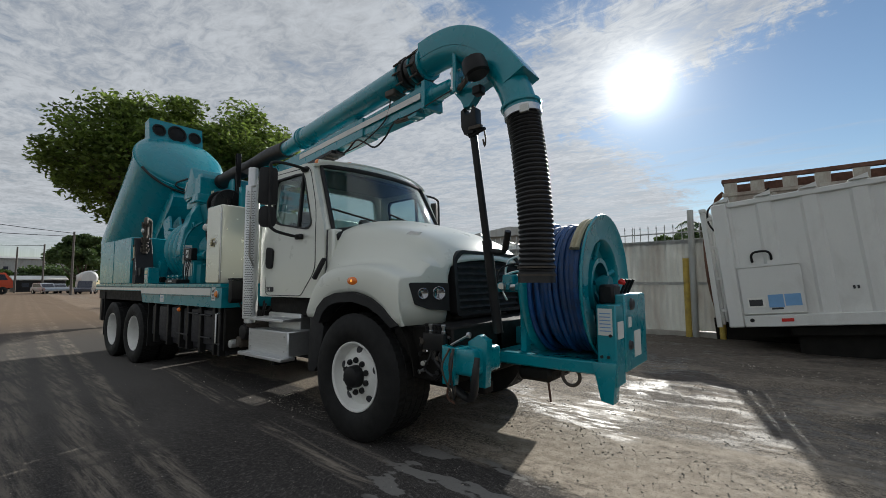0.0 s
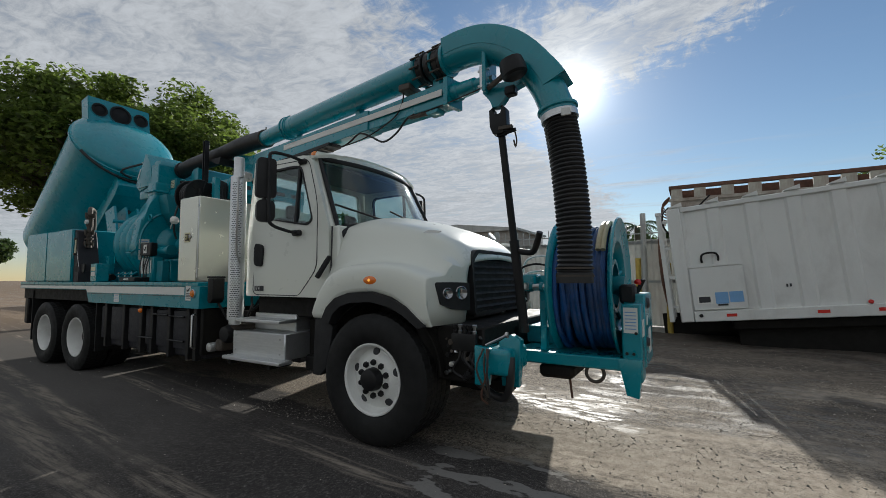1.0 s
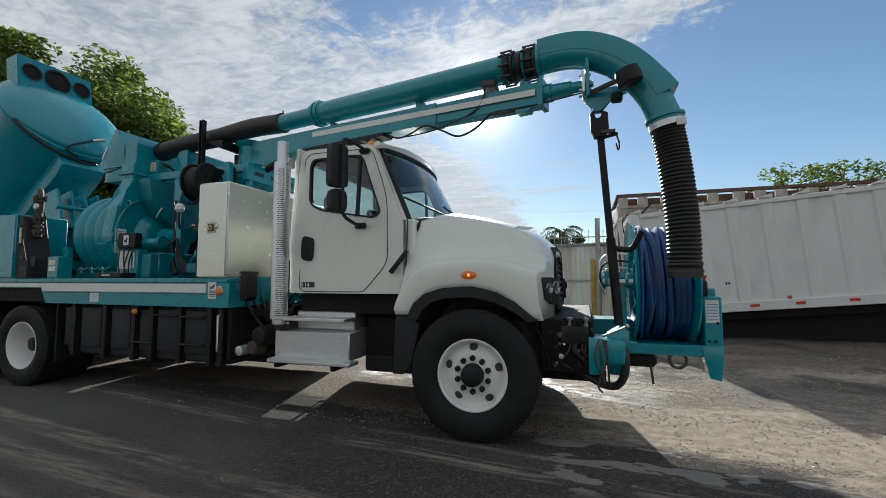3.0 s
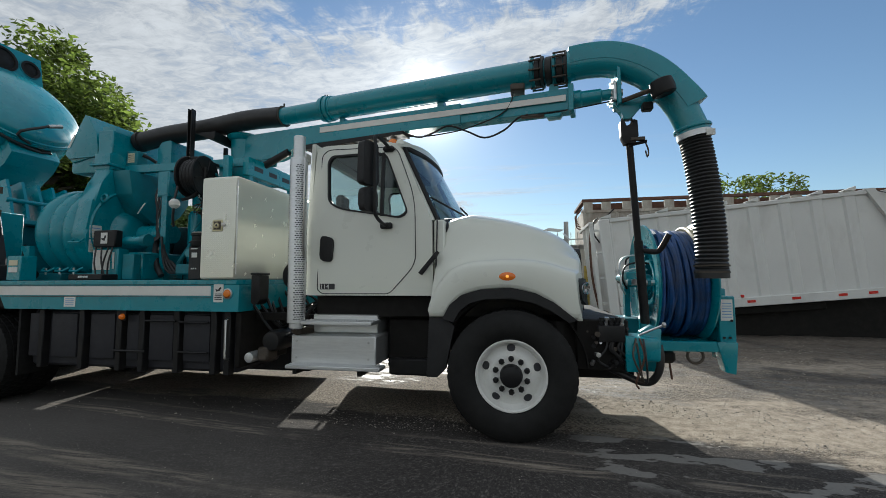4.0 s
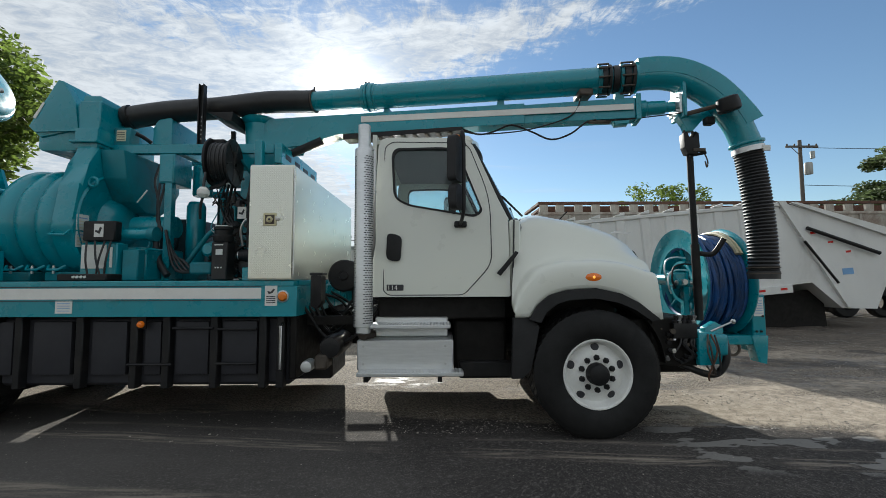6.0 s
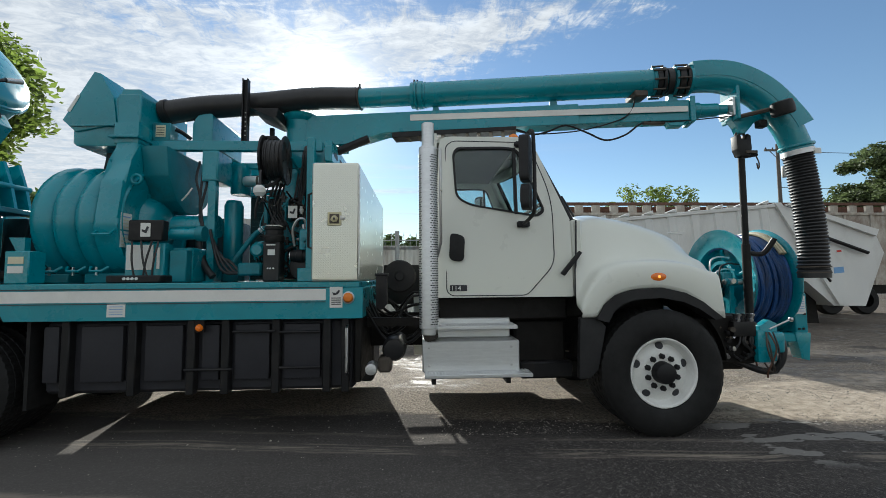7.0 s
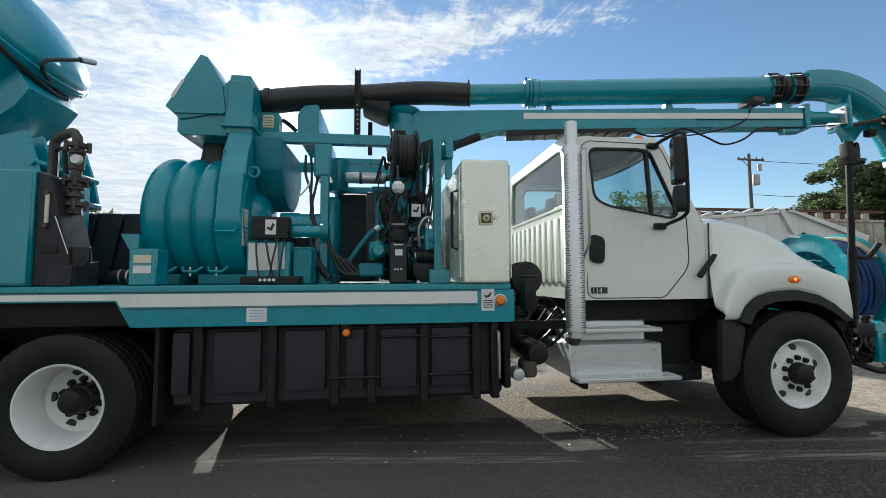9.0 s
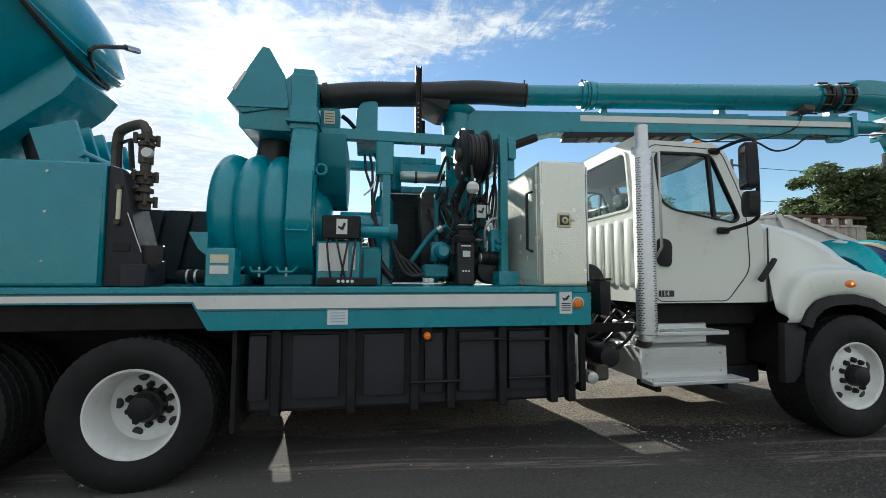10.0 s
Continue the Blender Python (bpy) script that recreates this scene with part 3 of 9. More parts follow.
def build_stones():
    """Loose gravel on the dirt beside the road."""
    rng = np.random.default_rng(5)
    verts, faces = [], []
    for k_ in range(60000):
        if k_ % 4:
            x, y = rng.uniform(-2.0, 7.5), 0.2 + 6.0 * rng.random() ** 1.3
        else:
            x, y = rng.uniform(-9, 9), rng.uniform(0.5, 9.5)
        # gathered in drifts along the lane, with smooth ground between
        drift = noise.noise(Vector((x * 0.55, (y + 0.117 * x) * 1.7, 7.0))) + 0.5 * noise.noise(Vector((x * 2.1, y * 3.0, 1.0)))
        if k_ % 17 == 0:
            x, y = rng.uniform(-8, 6), rng.uniform(-2.6, 1.0)
        elif drift < rng.uniform(-0.25, 0.35):
            continue
        s = 0.0026 + 0.010 * rng.random() ** 6
        if y < -0.1:
            s *= 0.5
        z = ground_height(x, y) + s * 0.15
        a = rng.uniform(0, 6.28)
        k = len(verts)
        for (u, v, w) in ((1, 0, 0), (-1, 0, 0), (0, 1, 0), (0, -1, 0), (0, 0, 1), (0, 0, -1)):
            j = rng.uniform(0.6, 1.3)
            verts.append((x + s * j * (u * math.cos(a) - v * math.sin(a)), y + s * j * (u * math.sin(a) + v * math.cos(a)), z + s * 0.7 * j * w))
        faces += [(k + p, k + q, k + r) for p, q, r in ((0, 2, 4), (2, 1, 4), (1, 3, 4), (3, 0, 4), (2, 0, 5), (1, 2, 5), (3, 1, 5), (0, 3, 5))]
    me = bpy.data.meshes.new("gravel")
    me.from_pydata(verts, [], faces)
    me.materials.append(STONE)
    tagged(new("gravel", me), "loose pale gravel scattered on the dirt", "gravel", kind="stuff")


build_stones()


# ---- refuse truck ----
def build_refuse_truck():
    T = thing("refuse_truck", (2.25, 7.7, 0.30), "faded white refuse truck body tipped slightly nose down", "truck")
    Y0, Y1 = 7.7, 10.1
    L = 5.95
    X0 = 2.25
    Z0, Z1 = 0.62, 2.98
    part("side_panel", quad_box(B(), X0, X0 + L, Y0 + 0.06, Y0 + 0.10, Z0 + 0.02, Z1 - 0.04), REFUSE, T)
    part("far_side_panel", quad_box(B(), X0, X0 + L, Y1 - 0.1, Y1 - 0.06, Z0, Z1), REFUSE, T)
    part("roof_panel", quad_box(B(), X0, X0 + L, Y0 + 0.06, Y1 - 0.06, Z1 - 0.04, Z1), REFUSE, T)
    part("front_panel", quad_box(B(), X0 - 0.02, X0 + 0.04, Y0 + 0.06, Y1 - 0.06, Z0, Z1), REFUSE, T)
    part("floor_panel", quad_box(B(), X0, X0 + L, Y0 + 0.06, Y1 - 0.06, Z0, Z0 + 0.05), REFUSE, T)
    rib = part("rib", prism(B(), [(-0.15, 0.085), (-0.10, 0.045), (0.10, 0.045), (0.15, 0.085)], "z", Z0 + 0.12, Z1 + 0.05), REFUSE, T)
    rib.data.transform(Matrix.Translation(ORIGIN[T]) )
    rib.data.transform(Matrix.Translation(Vector((X0 + 0.15, Y0 - 0.02, 0)) - ORIGIN[T]))
    cap = part("rib_cap", prism(B(), [(-0.13, 0.0), (0.13, 0.0), (0.13, 0.09), (-0.13, 0.015)], "y", 0.0, 0.16), REFUSE, T)
    cap.data.transform(Matrix.Translation(Vector((X0 + 0.15, Y0 - 0.02, Z1 + 0.052))))
    for k in range(1, 9):
        twin(rib, Matrix.Translation((0.68 * k, 0, 0)))
        twin(cap, Matrix.Translation((0.68 * k, 0, 0)))
    # open frame of posts and rungs on the body's front
    for y in (Y0 + 0.12, Y0 + 0.75, Y0 + 1.5):
        part("front_upright", quad_box(B(), X0 - 0.26, X0 - 0.16, y, y + 0.07, Z0 - 0.1, Z1 - 0.08, 0.01), REFUSE, T)
    for z in (0.2, 0.85, 1.5, 2.1):
        part("front_rung", quad_box(B(), X0 - 0.15, X0 - 0.022, Y0 + 0.13, Y0 + 0.18, Z0 + z, Z0 + z + 0.06, 0.006), REFUSE, T)
    part("front_top_bar", quad_box(B(), X0 - 0.27, X0 - 0.15, Y0 + 0.10, Y1 - 0.1, Z1 - 0.08, Z1 + 0.0, 0.01), REFUSE, T)
    part("front_pipe", sweep(B(), [(X0 - 0.22, Y0 + 0.3, Z0), (X0 - 0.30, Y0 + 0.3, Z0 + 0.8), (X0 - 0.28, Y0 + 0.32, Z0 + 1.6), (X0 - 0.2, Y0 + 0.34, Z0 + 2.2)], 0.03, 8, 4), RUST, T)
    part("front_corner_post", quad_box(B(), X0 - 0.04, X0 + 0.22, Y0 - 0.03, Y0 + 0.12, Z0 - 0.1, Z1 + 0.02, 0.02), REFUSE, T)
    part("bottom_rail", quad_box(B(), X0 + 0.225, X0 + L, Y0 - 0.027, Y0 + 0.11, Z0 - 0.1, Z0 + 0.12, 0.015), REFUSE, T)
    part("top_rail", quad_box(B(), X0 + 0.225, X0 + L, Y0 + 0.004, Y0 + 0.14, Z1 - 0.08, Z1 + 0.03, 0.02), REFUSE, T)
    door = part("access_door", quad_box(B(), X0 + 0.24, X0 + 1.20, Y0 - 0.008, Y0 + 0.022, Z0 + 0.14, Z0 + 1.04, 0.008), REFUSE, T)
    part("hinge_rail", quad_box(B(), X0 + 0.22, X0 + 1.22, Y0 - 0.018, Y0 + 0.022, Z0 + 1.05, Z0 + 1.09), REFUSE, door)
    for x0, x1, z0, z1, m in ((0.52, 0.80, 0.27, 0.46, LABEL), (0.85, 1.08, 0.26, 0.50, BLUELABEL), (1.10, 1.34, 0.28, 0.50, BLUELABEL), (0.55, 0.76, 0.30, 0.42, INK), (0.88, 1.06, 0.22, 0.255, INK), (0.50, 1.34, 0.15, 0.17, STRIPE)):
        part("label", quad_box(B(), X0 + x0 - 0.20, X0 + x1 - 0.20, Y0 - 0.012 - (0.004 if m is INK else 0), Y0 - 0.009, Z0 + z0, Z0 + z1), m, door)
    part("grab_handle", sweep(B(), [(X0 + 0.50, Y0 + 0.05, Z0 + 1.15), (X0 + 0.50, Y0 - 0.03, Z0 + 1.26), (X0 + 0.56, Y0 - 0.05, Z0 + 1.33), (X0 + 0.74, Y0 - 0.05, Z0 + 1.33), (X0 + 0.80, Y0 - 0.03, Z0 + 1.26), (X0 + 0.80, Y0 + 0.05, Z0 + 1.15)], 0.022, 8, 3), BLACK, T)
    for x in (0.80, 2.25, 3.1, 4.05, 5.0, 5.6):
        part("red_reflector", quad_box(B(), X0 + x, X0 + x + 0.18, Y0 - 0.036, Y0 - 0.031, Z0 - 0.01, Z0 + 0.05), RED, T)
    for x in (0.35, 3.02):
        part("marker_lamp", lathe(B(), [(0, -0.025), (0.03, -0.018), (0.038, 0.0), (0.038, 0.03)], (X0 + x, Y0 - 0.03, Z0 + 0.03 + (0.13 if x > 1 else 0)), (0, 1, 0), 16), RED if x > 1 else BLACK, T)
    for x in (1.86, 1.915):
        part("lettering_bar", quad_box(B(), X0 + x, X0 + x + 0.03, Y0 + 0.052, Y0 + 0.058, Z0 + 0.52, Z0 + 0.58), INK, T)
    # cables of the hydraulics on the front edge
    part("hydraulic_hoses", sweep(B(), [(X0 - 0.02, Y0 + 0.3, Z1 - 0.55), (X0 - 0.14, Y0 + 0.28, Z1 - 0.3), (X0 - 0.12, Y0 + 0.3, Z1 - 0.02), (X0 + 0.02, Y0 + 0.35, Z1 + 0.12)], 0.02, 6, 4), BLACK, T)
    part("chassis_rail", quad_box(B(), X0 + 0.1, X0 + L + 0.6, Y0 + 0.75, Y0 + 0.95, 0.25, 0.52), CHASSIS, T)
    part("chassis_rail", quad_box(B(), X0 + 0.1, X0 + L + 0.6, Y1 - 0.95, Y1 - 0.75, 0.25, 0.52), CHASSIS, T)
    # dark sheet standing in for the shade below the body
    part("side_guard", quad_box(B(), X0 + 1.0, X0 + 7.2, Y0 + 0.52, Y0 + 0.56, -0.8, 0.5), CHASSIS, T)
    # added sheet that keeps low sun from running beneath the truck
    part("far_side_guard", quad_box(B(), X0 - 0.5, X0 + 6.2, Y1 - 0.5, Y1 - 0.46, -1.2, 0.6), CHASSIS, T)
    # dark block, also in place of shade under the floor
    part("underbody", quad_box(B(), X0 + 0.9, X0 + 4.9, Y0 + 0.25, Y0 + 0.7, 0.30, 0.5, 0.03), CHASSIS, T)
    # the hopper behind, with its slanted side
    tail = [(X0 + L, Z1 + 0.03), (X0 + L + 0.22, Z1 - 0.02), (X0 + L + 2.9, Z0 + 1.35), (X0 + L + 3.1, Z0 + 0.7), (X0 + L + 2.3, Z0 - 0.75), (X0 + L + 1.35, Z0 - 0.65), (X0 + L + 0.62, Z0 + 0.12), (X0 + L, Z0 + 0.1)]
    hop = part("hopper", prism(B(), tail, "y", Y0 + 0.08, Y1 - 0.08), REFUSE, T)
    part("edge_flange", prism(B(), [(X0 + L - 0.05, Z1 + 0.05), (X0 + L + 0.14, Z1 + 0.05), (X0 + L + 1.62, Z0 - 0.62), (X0 + L + 1.42, Z0 - 0.62)], "y", Y0 - 0.02, Y0 + 0.08), REFUSE, hop)
    part("edge_flange", prism(B(), [(X0 + L + 0.3, Z1 - 0.02), (X0 + L + 0.42, Z1 + 0.0), (X0 + L + 2.95, Z0 + 1.38), (X0 + L + 2.85, Z0 + 1.2)], "y", Y0 - 0.02, Y0 + 0.08), REFUSE, hop)
    part("hydraulic_ram", rod(B(), (X0 + L + 0.62, Y0 - 0.02, Z1 - 0.75), (X0 + L + 2.5, Y0 - 0.02, Z0 + 0.75), 0.05, n=12), BLACK, hop)
    part("hydraulic_ram", rod(B(), (X0 + L + 0.5, Y0 - 0.02, Z1 - 1.1), (X0 + L + 1.25, Y0 - 0.02, Z0 + 0.05), 0.035, n=12), BLACK, hop)
    for k in range(4):
        part("red_reflector", quad_box(B(), X0 + L + 0.32 + 0.45 * k, X0 + L + 0.46 + 0.45 * k, Y0 + 0.07, Y0 + 0.078, Z1 - 0.62 - 0.3 * k, Z1 - 0.56 - 0.3 * k), RED, hop)
    part("label", quad_box(B(), X0 + L + 1.5, X0 + L + 1.8, Y0 + 0.072, Y0 + 0.078, Z0 + 0.25, Z0 + 0.42), BLUELABEL, hop)
    part("tarpaulin", prism(B(), [(X0 + L + 0.35, Z1 + 0.02), (X0 + L + 1.7, Z1 - 0.35), (X0 + L + 1.95, Z1 - 0.72), (X0 + L + 1.2, Z1 - 0.42)], "y", Y0 + 0.3, Y0 + 1.9), TARP, hop)
    for x in (3.3, 4.5):
        w = part("wheel", lathe(B(), [(0.0, 0.10), (0.16, 0.10), (0.2, 0.06), (0.27, 0.12), (0.28, 0.02)], (X0 + x, Y0 + 0.62, 0.15), (0, 1, 0), 24), CHASSIS, T)
        part("tyre", lathe(B(), [(0.28, 0.02), (0.42, 0.0), (0.49, 0.05), (0.50, 0.15), (0.49, 0.26), (0.42, 0.3), (0.28, 0.28)], (X0 + x, Y0 + 0.62, 0.15), (0, 1, 0), 32), RUBBER, w)
    T.rotation_euler = (0, radians(-5.0), 0)
    T.location = (2.25, 7.7, 0.24)


build_refuse_truck()


# ---- old trailer behind it ----
def build_trailer():
    X0, X1, Y0, Y1, Z0, Z1 = 1.98, 15.5, 10.6, 13.0, 1.05, 4.0
    T = thing("trailer", (8, 11.8, 0), "old cream box trailer with a rusted open top rail", "trailer")
    part("side_panel", quad_box(B(), X0, X1, Y0, Y0 + 0.05, Z0, 3.62), RUSTY, T)
    part("end_panel", quad_box(B(), X0, X0 + 0.05, Y0 + 0.05, Y1, Z0, 3.62), RUSTY, T)
    part("far_panel", quad_box(B(), X0, X1, Y1, Y1 + 0.05, Z0, 3.62), RUSTY, T)
    part("top_rail", quad_box(B(), X0 - 0.03, X1, Y0 - 0.05, Y0 + 0.08, 3.90, 4.0, 0.01), RUST, T)
    part("top_rail", quad_box(B(), X0 - 0.03, X0 + 0.1, Y0 + 0.08, Y1, 3.90, 4.0, 0.01), RUST, T)
    part("middle_rail", quad_box(B(), X0 - 0.03, X1, Y0 - 0.05, Y0 - 0.002, 3.55, 3.64, 0.01), RUSTY, T)
    part("inner_load", quad_box(B(), X0 + 0.2, X1 - 0.2, Y0 + 0.5, Y1 - 0.2, 3.4, 3.93), RUST, T)
    post = part("stake", quad_box(B(), X0 + 0.02, X0 + 0.30, Y0 - 0.03, Y0 + 0.05, 3.62, 3.90), RUSTY, T)
    x = 0.0
    rng = random.Random(3)
    while x < X1 - X0 - 1.2:
        x += rng.uniform(0.5, 0.75)
        twin(post, Matrix.Translation((x, 0, 0)))
    rib = part("rib", quad_box(B(), X0 + 0.0, X0 + 0.09, Y0 - 0.04, Y0 - 0.002, Z0, 3.55, 0.008), RUSTY, T)
    for k in range(1, 14):
        twin(rib, Matrix.Translation((k * 1.0, 0, 0)))
    part("brace", rod(B(), (X0 + 0.45, Y0 - 0.06, 3.15), (X0 + 0.95, Y0 - 0.06, 3.66), 0.02, n=8), BLACK, T)
    part("chassis_rail", quad_box(B(), X0 + 0.3, X1, Y0 + 0.7, Y1 - 0.7, 0.7, Z0 - 0.003), CHASSIS, T)
    for k in (1.4, 10.5, 11.8):
        for yy in (Y0 + 0.1, Y1 - 0.42):
            part("tyre", lathe(B(), [(0.25, 0.0), (0.45, 0.0), (0.5, 0.06), (0.5, 0.25), (0.45, 0.3), (0.25, 0.3)], (X0 + k, yy, 0.5), (0, 1, 0), 24), RUBBER, T)
    for k in range(5):
        part("pipe", sweep(B(), [(X0 - 0.05 - 0.03 * k, Y0 + 0.1 * k, 3.0 + 0.1 * k), (X0 - 0.22, Y0 + 0.1 * k, 3.1 + 0.1 * k), (X0 - 0.2, Y0 + 0.1 * k, 3.5), (X0 - 0.02, Y0 + 0.1 * k, 3.7)], 0.018, 6, 3), RUST, T)


build_trailer()


# ---- sheet fence ----
def build_fence():
    Y = 9.7
    F = thing("sheet_fence", (-12, Y, 0), "weathered grey corrugated sheet fence on yellow posts", "fence")
    prof = [(1.26 * i / 72, 0.011 - 0.011 * math.cos(2 * math.pi * i / 8)) for i in range(73)]
    bm = B()
    lo = [bm.verts.new((-0.1 + u, Y + v, 0.12)) for u, v in prof]
    hi = [bm.verts.new((-0.1 + u, Y + v, 2.42)) for u, v in prof]
    fs = [bm.faces.new((lo[i], lo[i + 1], hi[i + 1], hi[i])) for i in range(len(prof) - 1)]
    bmesh.ops.solidify(bm, geom=fs, thickness=0.004)
    sheet = part("sheet", bm, ZINC, F)
    for k in range(-24, 2):
        if k:
            twin(sheet, Matrix.Translation((k * 1.26, 0.004 * (k % 3), 0.012 * ((k * 7) % 4))))
    part("rail", quad_box(B(), -30, 2.3, Y - 0.07, Y - 0.01, 1.28, 1.36), ZINC, F)
    part("rail", quad_box(B(), -30, 2.3, Y + 0.05, Y + 0.10, 2.36, 2.44), ZINC, F)
    spike = part("picket", rod(rod(B(), (-0.05, Y + 0.12, 2.2), (-0.05, Y + 0.12, 2.78), 0.010, n=6), (-0.05, Y + 0.12, 2.78), (-0.05, Y + 0.12, 2.88), 0.02, 0.0, 6), ZINC, F)
    for i in range(1, 150):
        twin(spike, Matrix.Translation((1.95 - i * 0.2, 0, 0)))
    part("picket_rail", quad_box(B(), -30, 2.3, Y + 0.105, Y + 0.135, 2.62, 2.65), ZINC, F)
    for x, m, z in ((1.19, YELLOW, 1.95), (1.90, YELLOW, 1.8), (1.34, ZINC, 3.15), (-2.9, ZINC, 2.9), (-8.0, ZINC, 2.9), (-14.0, ZINC, 2.9)):
        part("post", rod(B(), (x, Y - 0.12, 0), (x, Y - 0.12, z), 0.07, n=14), m, F, "faded yellow steel post" if m is YELLOW else "")
    part("base_kerb", quad_box(B(), -30, 2.3, Y - 0.06, Y + 0.08, -0.05, 0.13), CONCRETE, F)


build_fence()


# ---- trees ----
def leaf_cloud(centres, per, size, spread, seed):
    rng = np.random.default_rng(seed)
    C = np.array(centres)
    n = len(C) * per
    mid = np.repeat(C[:, :3], per, axis=0)
    rad = np.repeat(C[:, 3], per)
    d = rng.normal(size=(n, 3))
    d /= np.linalg.norm(d, axis=1)[:, None]
    r = rad * rng.uniform(0.25, 1.0, n) ** 0.6 * spread
    p = mid + d * r[:, None] * np.array([1, 1, 0.62])
    u = rng.normal(size=(n, 3))
    u[:, 2] *= 0.5
    u /= np.linalg.norm(u, axis=1)[:, None]
    w = np.cross(u, rng.normal(size=(n, 3)))
    w /= np.linalg.norm(w, axis=1)[:, None]
    s = size * rng.uniform(0.6, 1.35, n)[:, None]
    a, b, c, e = p - u * s, p + w * s * 0.42, p + u * s, p - w * s * 0.42
    verts = np.stack([a, b, c, e], 1).reshape(-1, 3)
    faces = np.arange(n * 4).reshape(-1, 4)
    me = bpy.data.meshes.new("crown")
    me.from_pydata(verts.tolist(), [], faces.tolist())
    return me


def build_tree(name, at, height, spread_x, spread_y, base, label, clumps, per, size, seed, leaf=None, trunk_r=0.28, vase=False):
    T = thing(name, at, label, "tree")
    rng = random.Random(seed)
    ax, ay, az = at
    bm = B()
    fork = az + base * 0.75
    sweep(bm, [(ax, ay, az - 0.1), (ax + 0.1, ay + 0.05, az + base * 0.4), (ax, ay - 0.05, fork + 0.3)], [trunk_r * 1.3] + [trunk_r] * 7 + [trunk_r * 0.8] * 5, 12, 6)
    cl = []
    for i in range(clumps):
        ang, rad = rng.uniform(0, 6.283), math.sqrt(rng.random())
        u, v = rad * math.cos(ang), rad * math.sin(ang)
        edge = (0.94 + 0.14 * noise.noise(Vector((u * 2.4 + seed, v * 2.4, 0.5)))) if vase else 0.9 + 0.35 * noise.noise(Vector((u * 1.7 + seed, v * 1.7, 0.5)))
        x, y = ax + u * spread_x * edge, ay + v * spread_y * edge
        top = 1.0 - 0.42 * rad ** 2.4 + 0.10 * noise.noise(Vector((u * 2.5, v * 2.5 + seed, 3)))
        low_ = 0.04 + 0.26 * rad ** 1.6
        z = az + base + (height - base) * (low_ + (top - low_) * rng.random() ** 0.55) - 0.3
        if vase:
            # crown hanging low round the trunk and flaring outwards to its widest near the top
            foot, brow = 1.8 + 3.2 * rad, height - 0.45 - 2.0 * rad ** 3
            z = az + foot + (brow - foot) * rng.random() + 0.3 * noise.noise(Vector((u * 3, v * 3, seed)))
        cl.append((x, y, z, rng.uniform(0.45, 1.05) * min(spread_x, spread_y) * (0.26 if clumps < 150 else 0.165)))
        if i % 4 == 0:
            t0 = Vector((ax, ay, fork + rng.uniform(-0.3, 0.2)))
            t1 = Vector((x, y, z))
            m = t0.lerp(t1, 0.5) + Vector((rng.uniform(-0.4, 0.4), rng.uniform(-0.4, 0.4), (0.14 if vase else -0.1) * (t1 - t0).length))
            pts = smooth_line([t0, m, t1], 5)
            k = len(pts) - 1
            sweep(bm, pts, [trunk_r * 0.42 * (1 - 0.85 * j / k) + 0.012 for j in range(k + 1)], 6)
    part("trunk", bm, BARK, T)
    me = leaf_cloud(cl, per, size, 1.3 if vase else 1.15, seed)
    me.materials.append(leaf or LEAF)
    me.transform(Matrix.Translation(-Vector(at)))
    ob = new("crown", me)
    ob.parent = T
    ORIGIN[ob] = Vector(at)
    return T


build_tree("broad_tree", (-15.0, 4.55, 0), 8.6, 4.5, 4.7, 2.2, "broad green tree with a dense spreading crown", 330, 300, 0.095, 11, vase=True)
build_tree("far_tree", (-114, 20.8, 0), 12.4, 6.5, 6.5, 2.4, "dark dense tree beside the far road", 70, 260, 0.42, 13, LEAF_FAR, 0.5)
build_tree("far_tree", (10.5, 18.5, 0), 6.7, 2.7, 2.2, 4.3, "thin-leaved tree rising behind the trailer", 30, 62, 0.10, 14, LEAF, 0.10)
build_tree("far_tree", (23.8, 17.5, 0), 8.9, 3.6, 3.4, 2.0, "full green tree beyond the yard", 90, 380, 0.13, 15, LEAF_DULL)
build_tree("far_tree", (31, 22, 0), 8.4, 5.0, 5.0, 1.5, "full green tree beyond the yard", 70, 260, 0.24, 16, LEAF_DULL)
build_tree("far_tree", (46, 26, 0), 9.0, 8.0, 7.0, 1.5, "full green tree beyond the yard", 60, 260, 0.32, 26, LEAF_DULL)
build_tree("far_tree", (-4, 60, 0), 8.0, 9.0, 6.0, 1.0, "dark trees on the skyline", 50, 220, 0.42, 17, LEAF_FAR)
build_tree("far_tree", (-34, 34, 0), 9.0, 9.0, 7.0, 1.5, "dark trees on the skyline", 60, 240, 0.4, 18, LEAF_FAR)


